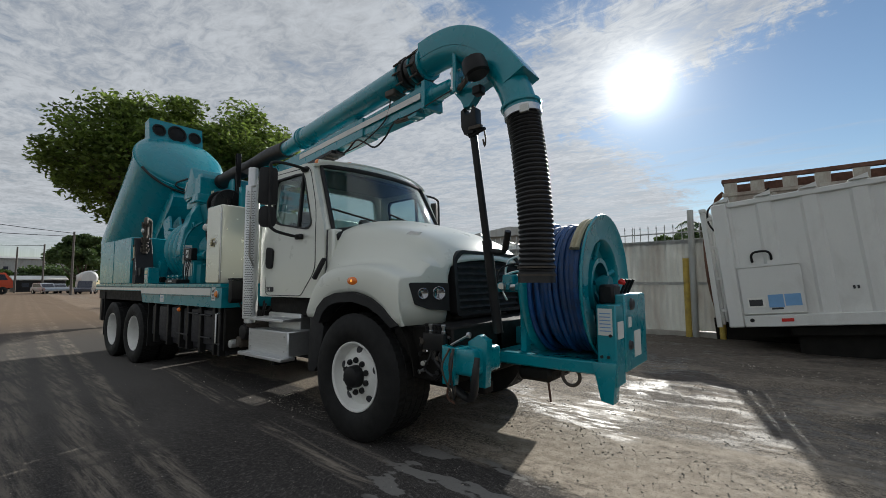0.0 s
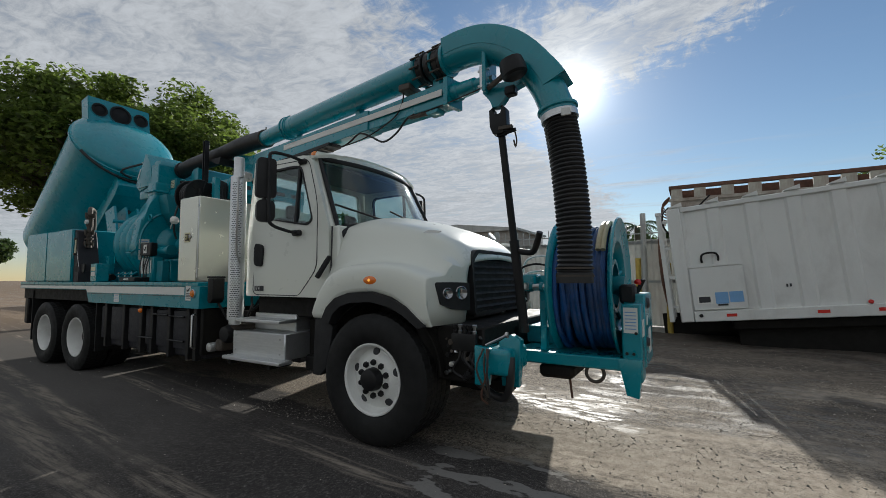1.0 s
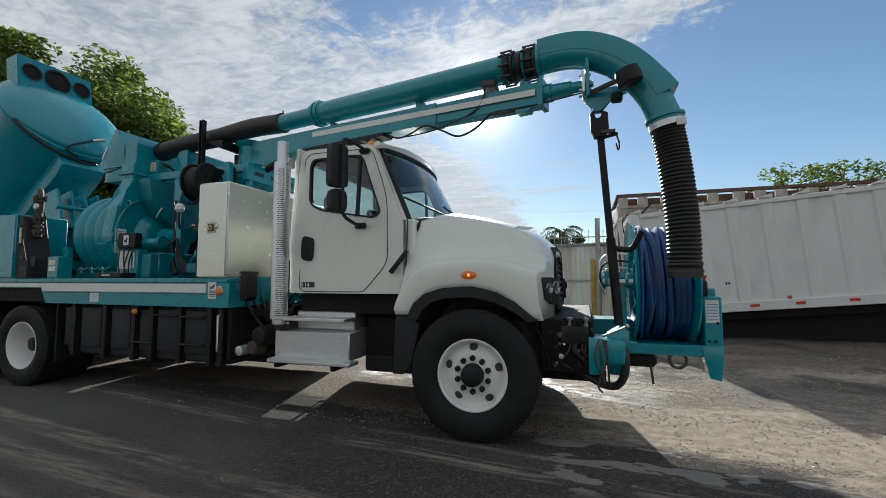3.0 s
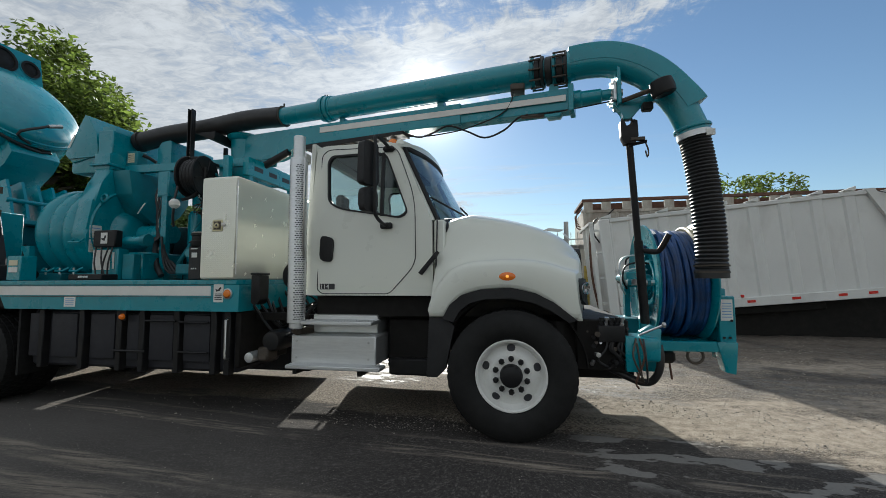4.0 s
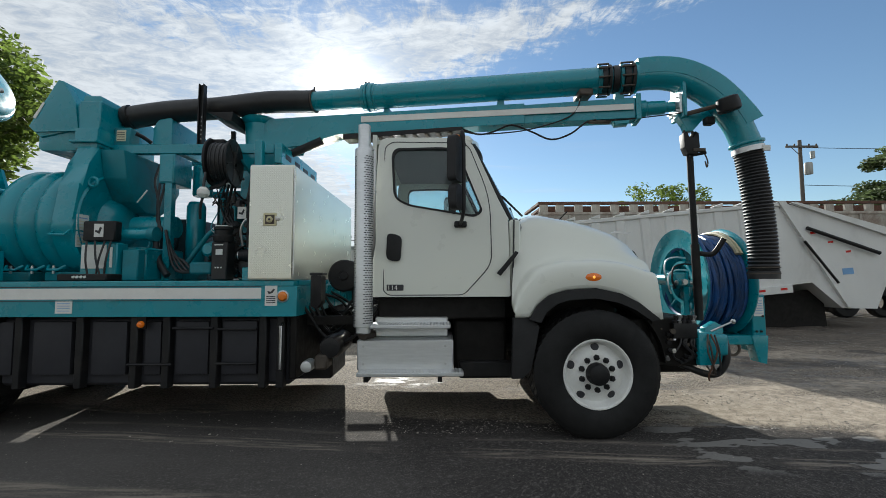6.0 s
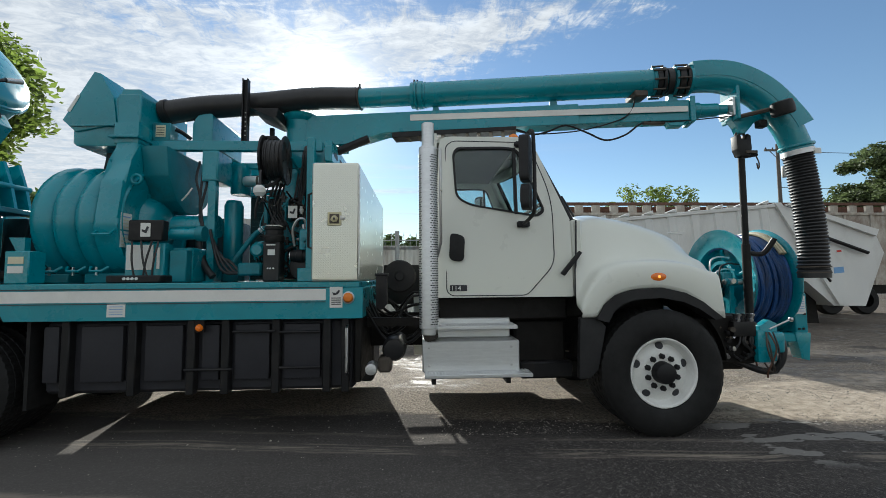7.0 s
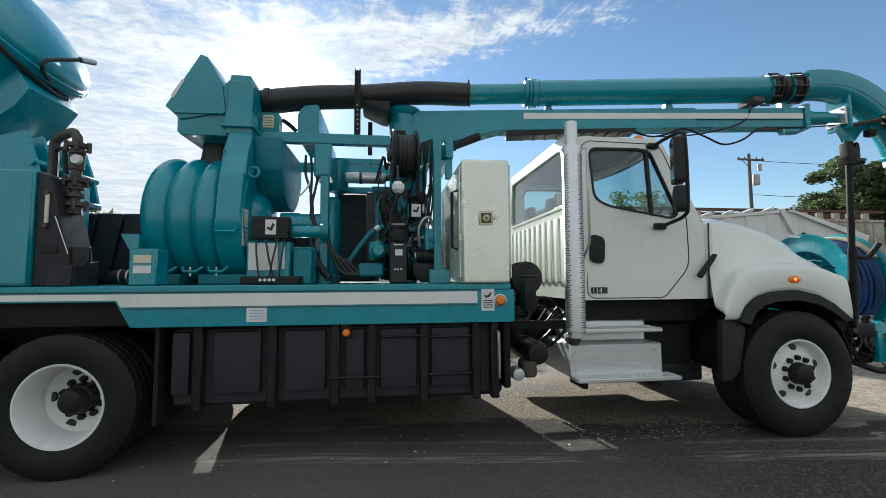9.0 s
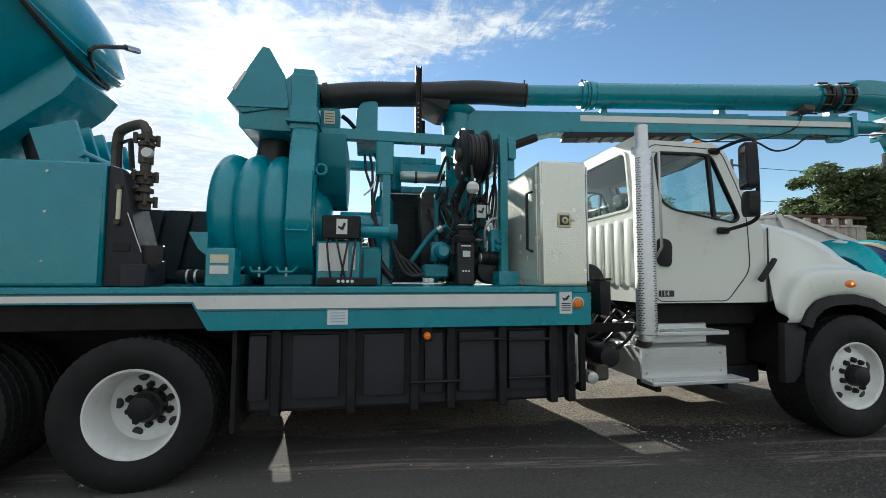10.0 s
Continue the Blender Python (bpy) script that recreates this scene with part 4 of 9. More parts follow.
def build_palm(at, height, reach, seed, label):
    T = thing("palm_tree", at, label, "palm")
    rng = random.Random(seed)
    ax, ay, az = at
    part("trunk", sweep(B(), [(ax, ay, az - 0.1), (ax + 0.15, ay, az + height * 0.5), (ax, ay, az + height)], 0.16, 10, 5), BARK, T)
    for i in range(22):
        a, up = rng.uniform(0, 6.28), rng.uniform(-0.35, 1.1)
        ln = reach * rng.uniform(0.8, 1.1)
        bm = B()
        d, side = Vector((math.cos(a), math.sin(a), 0)), Vector((-math.sin(a), math.cos(a), 0))
        spine = [Vector((ax, ay, az + height)) + d * ln * s * math.cos(up * 0.6) + Vector((0, 0, ln * (math.sin(up) * s - 0.75 * s * s))) for s in (j / 9 for j in range(10))]
        for j in range(9):
            p, q = spine[j], spine[j + 1]
            w = ln * 0.24 * math.sin(math.pi * (j + 1.2) / 11)
            for sg in (-1, 1):
                for h in (0.2, 0.7):
                    o = p.lerp(q, h)
                    tip = o + side * sg * w + (q - p) * 0.9 + Vector((0, 0, -w * 0.55))
                    bm.faces.new([bm.verts.new(c) for c in (o, o + (q - p) * 0.28, tip)])
        sweep(bm, spine, 0.018, 4)
        part("frond", bm, PALM, T)


build_palm((-0.5, 26.5, 0), 4.6, 1.75, 4, "small fan-headed palm behind the fence")
build_palm((24.6, 24.9, 0), 6.2, 1.6, 6, "palm beyond the trailer")
build_palm((19, 13.4, 0), 3.4, 1.8, 7, "palm beyond the yard")


def build_pole(at, height, label, arm=True, lean=0.0):
    P = thing("utility_pole", at, label, "pole")
    ax, ay, az = at
    part("post", rod(B(), (ax, ay, az - 0.1), (ax + lean, ay, az + height), 0.15, 0.11, 12), WOOD, P)
    if arm:
        part("crossarm", quad_box(B(), ax - 1.1, ax + 1.1, ay - 0.2, ay - 0.1, az + height - 0.55, az + height - 0.42), WOOD, P)
        part("brace", rod(B(), (ax - 0.7, ay - 0.15, az + height - 0.55), (ax, ay - 0.12, az + height - 1.2), 0.025, n=6), WOOD, P)
        part("transformer", lathe(B(), [(0, 0), (0.22, 0.02), (0.24, 0.1), (0.24, 0.75), (0.2, 0.82), (0, 0.85)], (ax + 0.42, ay - 0.1, az + height - 2.4), (0, 0, 1), 16), ZINC, P)
        part("transformer", lathe(B(), [(0, 0), (0.14, 0.02), (0.14, 0.5), (0, 0.55)], (ax + 0.75, ay - 0.1, az + height - 1.3), (0, 0, 1), 12), ZINC, P)
        for k in (-1.0, -0.5, 0.5, 1.0):
            part("insulator", lathe(B(), [(0, 0), (0.05, 0.01), (0.06, 0.06), (0.03, 0.12), (0, 0.16)], (ax + k, ay - 0.15, az + height - 0.42), (0, 0, 1), 8), CAST, P)
    return P


build_pole((23.2, 24.6, 0), 10.7, "weathered wooden utility pole with transformers")
build_pole((-68.7, 10.6, 0), 8.2, "plain wooden utility pole beside the far road", False)
build_pole((-92, 11.2, 0), 8.0, "plain wooden utility pole beside the far road", False)
build_pole((-95.7, 8.4, 0), 7.6, "leaning wooden utility pole beside the far road", False, 0.5)


def wire(a, b, sag, r=0.02):
    a, b = Vector(a), Vector(b)
    pts = [a.lerp(b, i / 14) - Vector((0, 0, sag * 4 * (i / 14) * (1 - i / 14))) for i in range(15)]
    solo("overhead_wire", sweep(B(), pts, r, 5), BLACK, "thin black overhead wire", "wire", "overhead wires")


wire((23.2, 24.6, 10.2), (60, 16, 9.5), 0.8)
wire((23.2, 24.6, 7.6), (60, 16, 7.6), 0.8)
wire((-68.7, 10.6, 8.0), (-64, -16, 11.0), 0.5, 0.035)
wire((-68.7, 10.6, 7.6), (-64, -16, 8.0), 0.4, 0.035)
wire((-92, 11.2, 7.8), (-86, -24, 7.0), 0.4, 0.035)


# ---- the far end of the street ----
def build_car(name, at, turn, label, paint, length=4.6, height=1.55, tail=1.0):
    C = thing(name, (0, 0, 0), label, "car")
    h, l = height, length / 2
    body = part("body", prism(B(), rounded([(-l, 0.35), (l, 0.35), (l, 0.78), (l - 0.9, 0.95), (-l + 0.1, 0.95), (-l, 0.8)], 0.12), "y", -0.88, 0.88, 0.06), paint, C)
    part("cabin", prism(B(), rounded([(-l + 0.15, 0.9), (l - 1.15, 0.9), (l - 1.85, h), (-l + 0.15 + 0.35 * tail, h)], 0.15), "y", -0.78, 0.78, 0.06), paint, body)
    for s in (-1, 1):
        part("window", prism(B(), rounded([(-l + 0.5, 0.98), (l - 1.45, 0.98), (l - 1.95, h - 0.1), (-l + 0.62, h - 0.1)], 0.06), "y", s * 0.775, s * 0.79), NAVY, body)
    part("windscreen", prism(B(), [(l - 1.2, 0.98), (l - 1.82, h - 0.08), (l - 1.80, h - 0.06), (l - 1.17, 1.0)], "y", -0.68, 0.68), NAVY, body)
    for x in (-l + 0.85, l - 0.85):
        for s in (-1, 1):
            w = part("wheel", lathe(B(), [(0, -0.02), (0.2, -0.02), (0.22, 0.0), (0.22, 0.1)], (x, s * 0.9, 0.33), (0, -s, 0), 18), STEEL, C)
            part("tyre", lathe(B(), [(0.2, -0.02), (0.31, -0.02), (0.33, 0.03), (0.33, 0.18), (0.2, 0.2)], (x, s * 0.9, 0.33), (0, -s, 0), 20), RUBBER, w)
    C.matrix_basis = pose(*at, 0, 0, turn)
    return C


build_car("parked_car", (-73.6, 13.1, 0), -20, "dark parked estate car beside the far road", NAVY, 4.8, 1.85, 0.3)
build_car("parked_car", (-84.0, 10.4, 0), 14, "silver parked hatchback beside the far road", SILVER, 4.4, 1.6)
build_car("parked_car", (-84.5, 11.9, 0), 8, "silver parked saloon beside the far road", SILVER, 4.6, 1.5)


def build_tanker(at, turn):
    T = thing("tanker_truck", (0, 0, 0), "white tanker truck parked at the far end", "truck")
    part("tank", lathe(B(), [(0, -4.2), (0.9, -4.1), (1.15, -3.8), (1.15, 3.2), (0.9, 3.5), (0, 3.6)], (0, 0, 2.35), (1, 0, 0), 28), REFUSE, T)
    part("chassis", quad_box(B(), -4.2, 6.2, -0.5, 0.5, 0.75, 1.05), CHASSIS, T)
    cab = part("cab", prism(B(), rounded([(3.9, 0.8), (6.4, 0.8), (6.4, 1.8), (5.7, 3.0), (3.9, 3.0)], 0.2), "y", -1.1, 1.1, 0.08), REFUSE, T)
    part("window", prism(B(), [(4.5, 1.9), (5.9, 1.9), (5.5, 2.7), (4.5, 2.7)], "y", -1.12, 1.12), NAVY, cab)
    part("pipe", rod(B(), (-4, -0.9, 3.55), (4, -0.9, 3.55), 0.09, n=10), ZINC, T)
    for x in (-3.4, -2.2, 5.2):
        for s in (-1, 1):
            part("tyre", lathe(B(), [(0.2, 0), (0.45, 0), (0.5, 0.05), (0.5, 0.35), (0.2, 0.4)], (x, s * 1.15, 0.5), (0, -s, 0), 20), RUBBER, T)
    T.matrix_basis = pose(*at, 0, 0, turn)


build_tanker((-85.5, 15.6, 0), 172)


def build_dump_truck(at, turn):
    T = thing("dump_truck", (0, 0, 0), "orange-red dump truck on the far road", "truck")
    part("body", prism(B(), [(-3.2, 1.2), (1.6, 1.2), (1.8, 3.6), (-3.4, 3.6)], "y", -1.25, 1.25, 0.05), ORANGE, T)
    cab = part("cab", prism(B(), rounded([(1.9, 0.9), (4.2, 0.9), (4.1, 2.0), (3.3, 3.1), (1.9, 3.1)], 0.15), "y", -1.15, 1.15, 0.06), ORANGE, T)
    part("window", prism(B(), [(2.2, 2.05), (3.6, 2.05), (3.2, 2.85), (2.2, 2.85)], "y", -1.17, 1.17), NAVY, cab)
    part("chassis", quad_box(B(), -3.2, 4.0, -0.6, 0.6, 0.7, 1.2), CHASSIS, T)
    for x in (-2.3, -1.1, 3.1):
        for s in (-1, 1):
            part("tyre", lathe(B(), [(0.2, 0), (0.45, 0), (0.55, 0.05), (0.55, 0.4), (0.2, 0.45)], (x, s * 1.2, 0.55), (0, -s, 0), 20), RUBBER, T)
    T.matrix_basis = pose(*at, 0, 0, turn)


build_dump_truck((-84.0, 2.6, 0), 100)


def build_shed(at, lx, ly, h, label, wall, roof):
    S = thing("shed", (0, 0, 0), label, "building")
    w = part("wall", quad_box(B(), -lx, lx, -ly, ly, 0, h, 0.02), wall, S)
    part("roof", prism(B(), [(-lx - 0.4, h), (lx + 0.4, h), (lx + 0.4, h + 0.2), (0, h + 0.9), (-lx - 0.4, h + 0.2)], "y", -ly - 0.4, ly + 0.4), roof, S)
    for k in range(3):
        part("window", quad_box(B(), lx - 0.02, lx + 0.03, -ly * 0.6 + k * ly * 0.6 - 0.5, -ly * 0.6 + k * ly * 0.6 + 0.5, h * 0.4, h * 0.75), NAVY, w)
    S.location = at


build_shed((-17.5, 38.0, 0), 6.0, 4.0, 5.8, "grey flat-walled workshop beyond the fence", CONCRETE, ZINC)
build_shed((-33.0, 44.0, 0), 8.0, 5.0, 4.6, "pale low workshop beyond the fence", CONCRETE, ZINC)


def build_box_van(at, turn):
    T = thing("box_van", (0, 0, 0), "white box van parked behind the fence", "van")
    box = part("box", quad_box(B(), -2.6, 1.3, -1.1, 1.1, 0.8, 3.2, 0.04), REFUSE, T)
    part("top_rail", quad_box(B(), -2.62, 1.32, -1.12, -1.09, 3.1, 3.22), ZINC, box)
    cab = part("cab", prism(B(), rounded([(1.35, 0.6), (3.3, 0.6), (3.3, 1.3), (2.7, 1.5), (2.1, 2.3), (1.35, 2.3)], 0.12), "y", -1.0, 1.0, 0.05), REFUSE, T)
    part("window", prism(B(), [(1.6, 1.5), (2.5, 1.5), (2.05, 2.15), (1.6, 2.15)], "y", -1.02, 1.02), NAVY, cab)
    for x in (-1.7, 2.5):
        for s in (-1, 1):
            part("tyre", lathe(B(), [(0.2, 0), (0.36, 0), (0.4, 0.05), (0.4, 0.25), (0.2, 0.28)], (x, s * 1.05, 0.4), (0, -s, 0), 20), RUBBER, T)
    part("chassis", quad_box(B(), -2.5, 3.0, -0.5, 0.5, 0.45, 0.8), CHASSIS, T)
    T.matrix_basis = pose(*at, 0, 0, turn)


build_box_van((-7.9, 14.6, 0), 8)
build_shed((-112, 13.5, 0), 3.0, 3.6, 2.2, "low dark hut with a pale roof", BLACK, STRIPE)
build_shed((-170, 14.0, 0), 6.0, 15.0, 8.5, "long pale warehouse far off", ZINC, ZINC)
build_tree("far_tree", (-132, 8.0, 0), 5.0, 6.0, 6.0, 0.6, "low scrub along the far road", 40, 160, 0.4, 23, LEAF_FAR, 0.3)
build_tree("far_tree", (-132, 20.0, 0), 6.0, 7.0, 8.0, 0.6, "low scrub along the far road", 50, 160, 0.4, 24, LEAF_FAR, 0.3)

# ---- vacuum truck ----
TRUCK = thing("vacuum_truck", (-3.0, 1.25, 0), "teal and white vacuum truck with a tipped tank and long boom", "truck")
YC = 1.25


def flip(bm):
    """The same on the truck's far side."""
    for v in bm.verts:
        v.co.y = 2 * YC - v.co.y
    return bm


def tyre(bm, at, s, R, inner, depth, seg, rows, side_out, side_in):
    """A tyre as one skin, its tread cut by staggered grooves; rows holds the tread's ribs as (from, to)."""
    def ring(h, fn):
        return [bm.verts.new((at[0] + fn(j) * math.cos(2 * math.pi * j / seg), at[1] + s * h, at[2] + fn(j) * math.sin(2 * math.pi * j / seg))) for j in range(seg)]
    rings = [ring(h, lambda j, r=r: r) for r, h in side_out]
    for k, (h0, h1) in enumerate(rows):
        cut = lambda j, k=k: R - (depth if (j + 2 * k) % 4 == 0 else 0.0)
        rings += [ring(h0 - 0.004, lambda j: R - depth), ring(h0, cut), ring(h1, cut), ring(h1 + 0.004, lambda j: R - depth)]
    rings += [ring(h, lambda j, r=r: r) for r, h in side_in]
    for a, b in zip(rings, rings[1:]):
        for j in range(seg):
            q = (j + 1) % seg
            bm.faces.new((a[j], a[q], b[q], b[j]))
    return bm


def build_front_wheel(x, side):
    y = 0.0 if side < 0 else 2 * YC
    s = 1.0 if side < 0 else -1.0
    ax = (0, s, 0)
    at = (x, y, 0.565)
    disc = part("wheel", lathe(B(), [(0.0, 0.03), (0.165, 0.03), (0.185, 0.035), (0.215, 0.055), (0.255, 0.075), (0.272, 0.06), (0.285, 0.0), (0.300, -0.012), (0.310, -0.010), (0.313, 0.006), (0.300, 0.03), (0.29, 0.2)], at, ax, 48), RIM, TRUCK, "white-painted steel disc wheel")
    R = 0.565
    bm = tyre(B(), at, s, R, 0.3, 0.007, 200, ((0.012, 0.085), (0.10, 0.165), (0.18, 0.235), (0.25, 0.315), (0.33, 0.40)),
              [(0.30, 0.03), (0.312, -0.004), (0.335, -0.020), (0.40, -0.038), (0.47, -0.034), (0.515, -0.022), (0.54, -0.008), (R - 0.014, 0.006)],
              [(R - 0.014, 0.408), (0.54, 0.42), (0.50, 0.44), (0.40, 0.45), (0.30, 0.40)])
    part("tyre", bm, RUBBER, disc, "wide black tyre with a blocky tread")
    part("hub_cap", lathe(B(), [(0.0, -0.06), (0.07, -0.058), (0.088, -0.05), (0.095, -0.03), (0.10, 0.03)], at, ax, 28), BLACK, disc, "black hub cap")
    for k in range(10):
        a = 2 * math.pi * (k + 0.5) / 10
        c = Vector((at[0] + 0.142 * math.cos(a), at[1], at[2] + 0.142 * math.sin(a)))
        part("lug_nut", lathe(B(), [(0.0, -0.004), (0.018, -0.003), (0.025, 0.006), (0.028, 0.032)], c, ax, 6), BLACK, disc)
    for k in range(5):
        a = 2 * math.pi * (k + 0.25) / 5
        c = Vector((at[0] + 0.236 * math.cos(a), at[1] + s * 0.055, at[2] + 0.236 * math.sin(a)))
        n = Vector((0.35 * math.cos(a), -s, 0.35 * math.sin(a)))
        part("hand_hole", lathe(B(), [(0.0, 0.0), (0.030, 0.0), (0.036, -0.006), (0.039, -0.016)], c, n, 18), INK, disc)


def build_dual_wheel(x, side):
    y = 0.03 if side < 0 else 2 * YC - 0.03
    s = 1.0 if side < 0 else -1.0
    ax = (0, s, 0)
    at = (x, y, 0.525)
    disc = part("wheel", lathe(B(), [(0.0, 0.27), (0.15, 0.27), (0.19, 0.275), (0.222, 0.265), (0.255, 0.24), (0.268, 0.17), (0.282, 0.02), (0.296, -0.004), (0.308, -0.006), (0.314, 0.008), (0.30, 0.03), (0.29, 0.25)], at, ax, 48), RIM, TRUCK, "white-painted deep dish steel wheel")
    for j, h in enumerate((0.0, 0.33)):
        R = 0.525
        bm = tyre(B(), at, s, R, 0.3, 0.007, 208, tuple((p + h, q + h) for p, q in ((0.006, 0.055), (0.07, 0.125), (0.14, 0.195), (0.21, 0.262))),
                  [(0.30, 0.03 + h), (0.312, 0.0 + h), (0.34, -0.016 + h), (0.40, -0.032 + h), (0.46, -0.026 + h), (0.495, -0.012 + h), (R - 0.012, 0.0 + h)],
                  [(R - 0.012, 0.27 + h), (0.49, 0.285 + h), (0.42, 0.30 + h), (0.30, 0.27 + h)])
        part("tyre", bm, RUBBER, disc)
    part("hub_cap", lathe(B(), [(0.0, 0.105), (0.06, 0.107), (0.085, 0.115), (0.095, 0.14), (0.10, 0.18), (0.115, 0.19), (0.12, 0.27)], at, ax, 28), BLACK, disc, "black axle hub")
    for k in range(10):
        a = 2 * math.pi * (k + 0.5) / 10
        c = Vector((at[0] + 0.145 * math.cos(a), at[1], at[2] + 0.145 * math.sin(a)))
        part("lug_nut", lathe(B(), [(0.0, 0.228), (0.018, 0.229), (0.025, 0.238), (0.029, 0.27)], c, ax, 6), BLACK, disc)
    for k in range(5):
        a = 2 * math.pi * (k + 0.45) / 5
        c = Vector((at[0] + 0.222 * math.cos(a), at[1] + s * 0.266, at[2] + 0.222 * math.sin(a)))
        n = Vector((0.3 * math.cos(a), -s, 0.3 * math.sin(a)))
        part("hand_hole", lathe(B(), [(0.0, 0.006), (0.032, 0.006), (0.038, 0.0), (0.041, -0.012)], c, n, 18), INK, disc)


for side_ in (-1, 1):
    build_front_wheel(0.0, side_)
    build_dual_wheel(-6.13, side_)
    build_dual_wheel(-7.40, side_)


def build_chassis():
    for y in (0.82, 1.6):
        part("frame_rail", quad_box(B(), -8.6, 1.0, y, y + 0.09, 0.72, 1.0, 0.01), CHASSIS, TRUCK)
    part("front_axle", rod(B(), (0, 0.4, 0.52), (0, 2.1, 0.52), 0.07, n=12), CHASSIS, TRUCK)
    for x in (-6.11, -7.40):
        part("rear_axle", lathe(B(), [(0.07, -0.85), (0.08, -0.3), (0.2, -0.18), (0.24, 0), (0.2, 0.18), (0.08, 0.3), (0.07, 0.85)], (x, YC, 0.525), (0, 1, 0), 20), CHASSIS, TRUCK)
    part("drive_shaft", rod(B(), (-1.5, YC, 0.85), (-6.0, YC, 0.62), 0.06, n=12), CHASSIS, TRUCK)
    part("engine_sump", quad_box(B(), -0.9, 0.55, 0.85, 1.65, 0.62, 1.25, 0.05), ENGINE, TRUCK)
    part("gearbox", quad_box(B(), -1.9, -0.9, 0.95, 1.55, 0.66, 1.1, 0.06), ENGINE, TRUCK)
    for y in (0.55, 1.75):
        part("leaf_spring", prism(B(), [(-0.7, 0.62), (-0.4, 0.50), (0.4, 0.50), (0.7, 0.62), (0.7, 0.66), (0.35, 0.6), (-0.35, 0.6), (-0.7, 0.66)], "y", y, y + 0.1), CHASSIS, TRUCK)


build_chassis()


# -- deck --
DECK = 1.405


def build_deck():
    deck = part("deck", quad_box(B(), -8.62, -2.71, 0.01, 2.49, DECK - 0.05, DECK, 0.006), TEAL, TRUCK, "flat teal equipment deck")
    for fl in (False, True):
        side = [(-8.62, DECK - 0.12), (-5.77, DECK - 0.12), (-5.66, 1.092), (-2.712, 1.085), (-2.712, DECK - 0.052), (-8.62, DECK - 0.052)]
        bm = prism(B(), side, "y", 0.012, 0.05)
        part("side_skirt", flip(bm) if fl else bm, TEAL, TRUCK)
        bm = prism(B(), [(-8.6, 1.297), (-5.76, 1.297), (-5.73, 1.245), (-3.0, 1.245), (-3.0, 1.342), (-8.6, 1.342)], "y", 0.0085, 0.0125)
        s = part("stripe", flip(bm) if fl else bm, STRIPE, TRUCK, "wide white reflective stripe")
    part("front_skirt", quad_box(B(), -2.716, -2.68, 0.012, 2.488, 1.085, DECK - 0.052, 0.004), TEAL, TRUCK)
    part("trim_line", quad_box(B(), -8.6, -3.0, 0.0065, 0.0125, 1.352, 1.358), INK, TRUCK)
    part("trim_line", quad_box(B(), -5.7, -3.0, 0.0065, 0.0125, 1.228, 1.234), INK, TRUCK)
    lab = part("warning_label", quad_box(B(), -2.965, -2.855, 0.0075, 0.0125, 1.18, 1.36), LABEL, TRUCK, "white warning label with a small dark sketch")
    part("sketch", prism(B(), [(-2.945, 1.315), (-2.915, 1.305), (-2.885, 1.335), (-2.875, 1.325), (-2.895, 1.295), (-2.93, 1.285)], "y", 0.005, 0.0078), INK, lab)
    for k in range(4):
        part("lettering_bar", quad_box(B(), -2.95, -2.87, 0.005, 0.0078, 1.205 + 0.018 * k, 1.213 + 0.018 * k), INK, lab)
    lab = part("placard", quad_box(B(), -4.83, -4.68, 0.0075, 0.0125, 1.12, 1.235), LABEL, TRUCK, "small white placard with faint lines")
    for k in range(4):
        part("lettering_bar", quad_box(B(), -4.81, -4.70, 0.005, 0.0078, 1.14 + 0.022 * k, 1.145 + 0.022 * k), BLUELABEL, lab)
    lamp = part("marker_lamp", lathe(B(), [(0.0, -0.03), (0.03, -0.028), (0.042, -0.015), (0.045, 0.012)], (-2.805, 0.012, 1.265), (0, 1, 0), 24), AMBER, TRUCK, "round amber marker lamp")
    part("bezel", lathe(B(), [(0.044, -0.014), (0.054, -0.012), (0.055, 0.008)], (-2.805, 0.012, 1.265), (0, 1, 0), 24), STEEL, lamp)
    lamp = part("marker_lamp", lathe(B(), [(0.0, -0.03), (0.02, -0.026), (0.03, -0.01), (0.031, 0.02)], (-4.07, 0.02, 1.02), (0, 1, 0), 20), AMBER_LIT, TRUCK, "small amber side lamp")
    part("bracket", quad_box(B(), -4.11, -4.03, 0.025, 0.045, 0.98, 1.092), CHASSIS, lamp)
    # black poly tanks under the deck, with their straps and steps
    tanks = part("underdeck_tank", quad_box(B(), -5.42, -2.76, 0.14, 0.9, 0.455, 1.08, 0.03), POLY, TRUCK, "black plastic tank slung under the deck")
    for k, (x0, x1) in enumerate(((-5.4, -5.27), (-5.09, -4.74), (-4.56, -4.24), (-4.08, -3.93), (-3.80, -3.50), (-3.38, -3.06))):
        part("panel", quad_box(B(), x0, x1, 0.09, 0.15, 0.56, 1.04, 0.02, 2), POLY, tanks)
    for x in (-5.2, -4.65, -4.16, -3.87, -3.44, -3.0, -2.84):
        part("strap", quad_box(B(), x - 0.035, x + 0.035, 0.062, 0.145, 0.445, 1.085, 0.008), BLACK, tanks)
    # unseen far tank, hung low and drawn out to cut the sun beneath the deck
    part("far_underdeck_tank", quad_box(B(), -5.43, -2.76, 1.62, 2.38, 0.16, 1.08, 0.03), POLY, TRUCK, "black plastic tank slung under the far side")
    part("far_fuel_tank", lathe(B(), [(0, -0.5), (0.28, -0.48), (0.3, -0.45), (0.3, 0.35), (0.28, 0.38), (0, 0.4)], (-1.55, 2.05, 0.78), (1, 0, 0), 28), BLACK, TRUCK, "round black fuel tank")
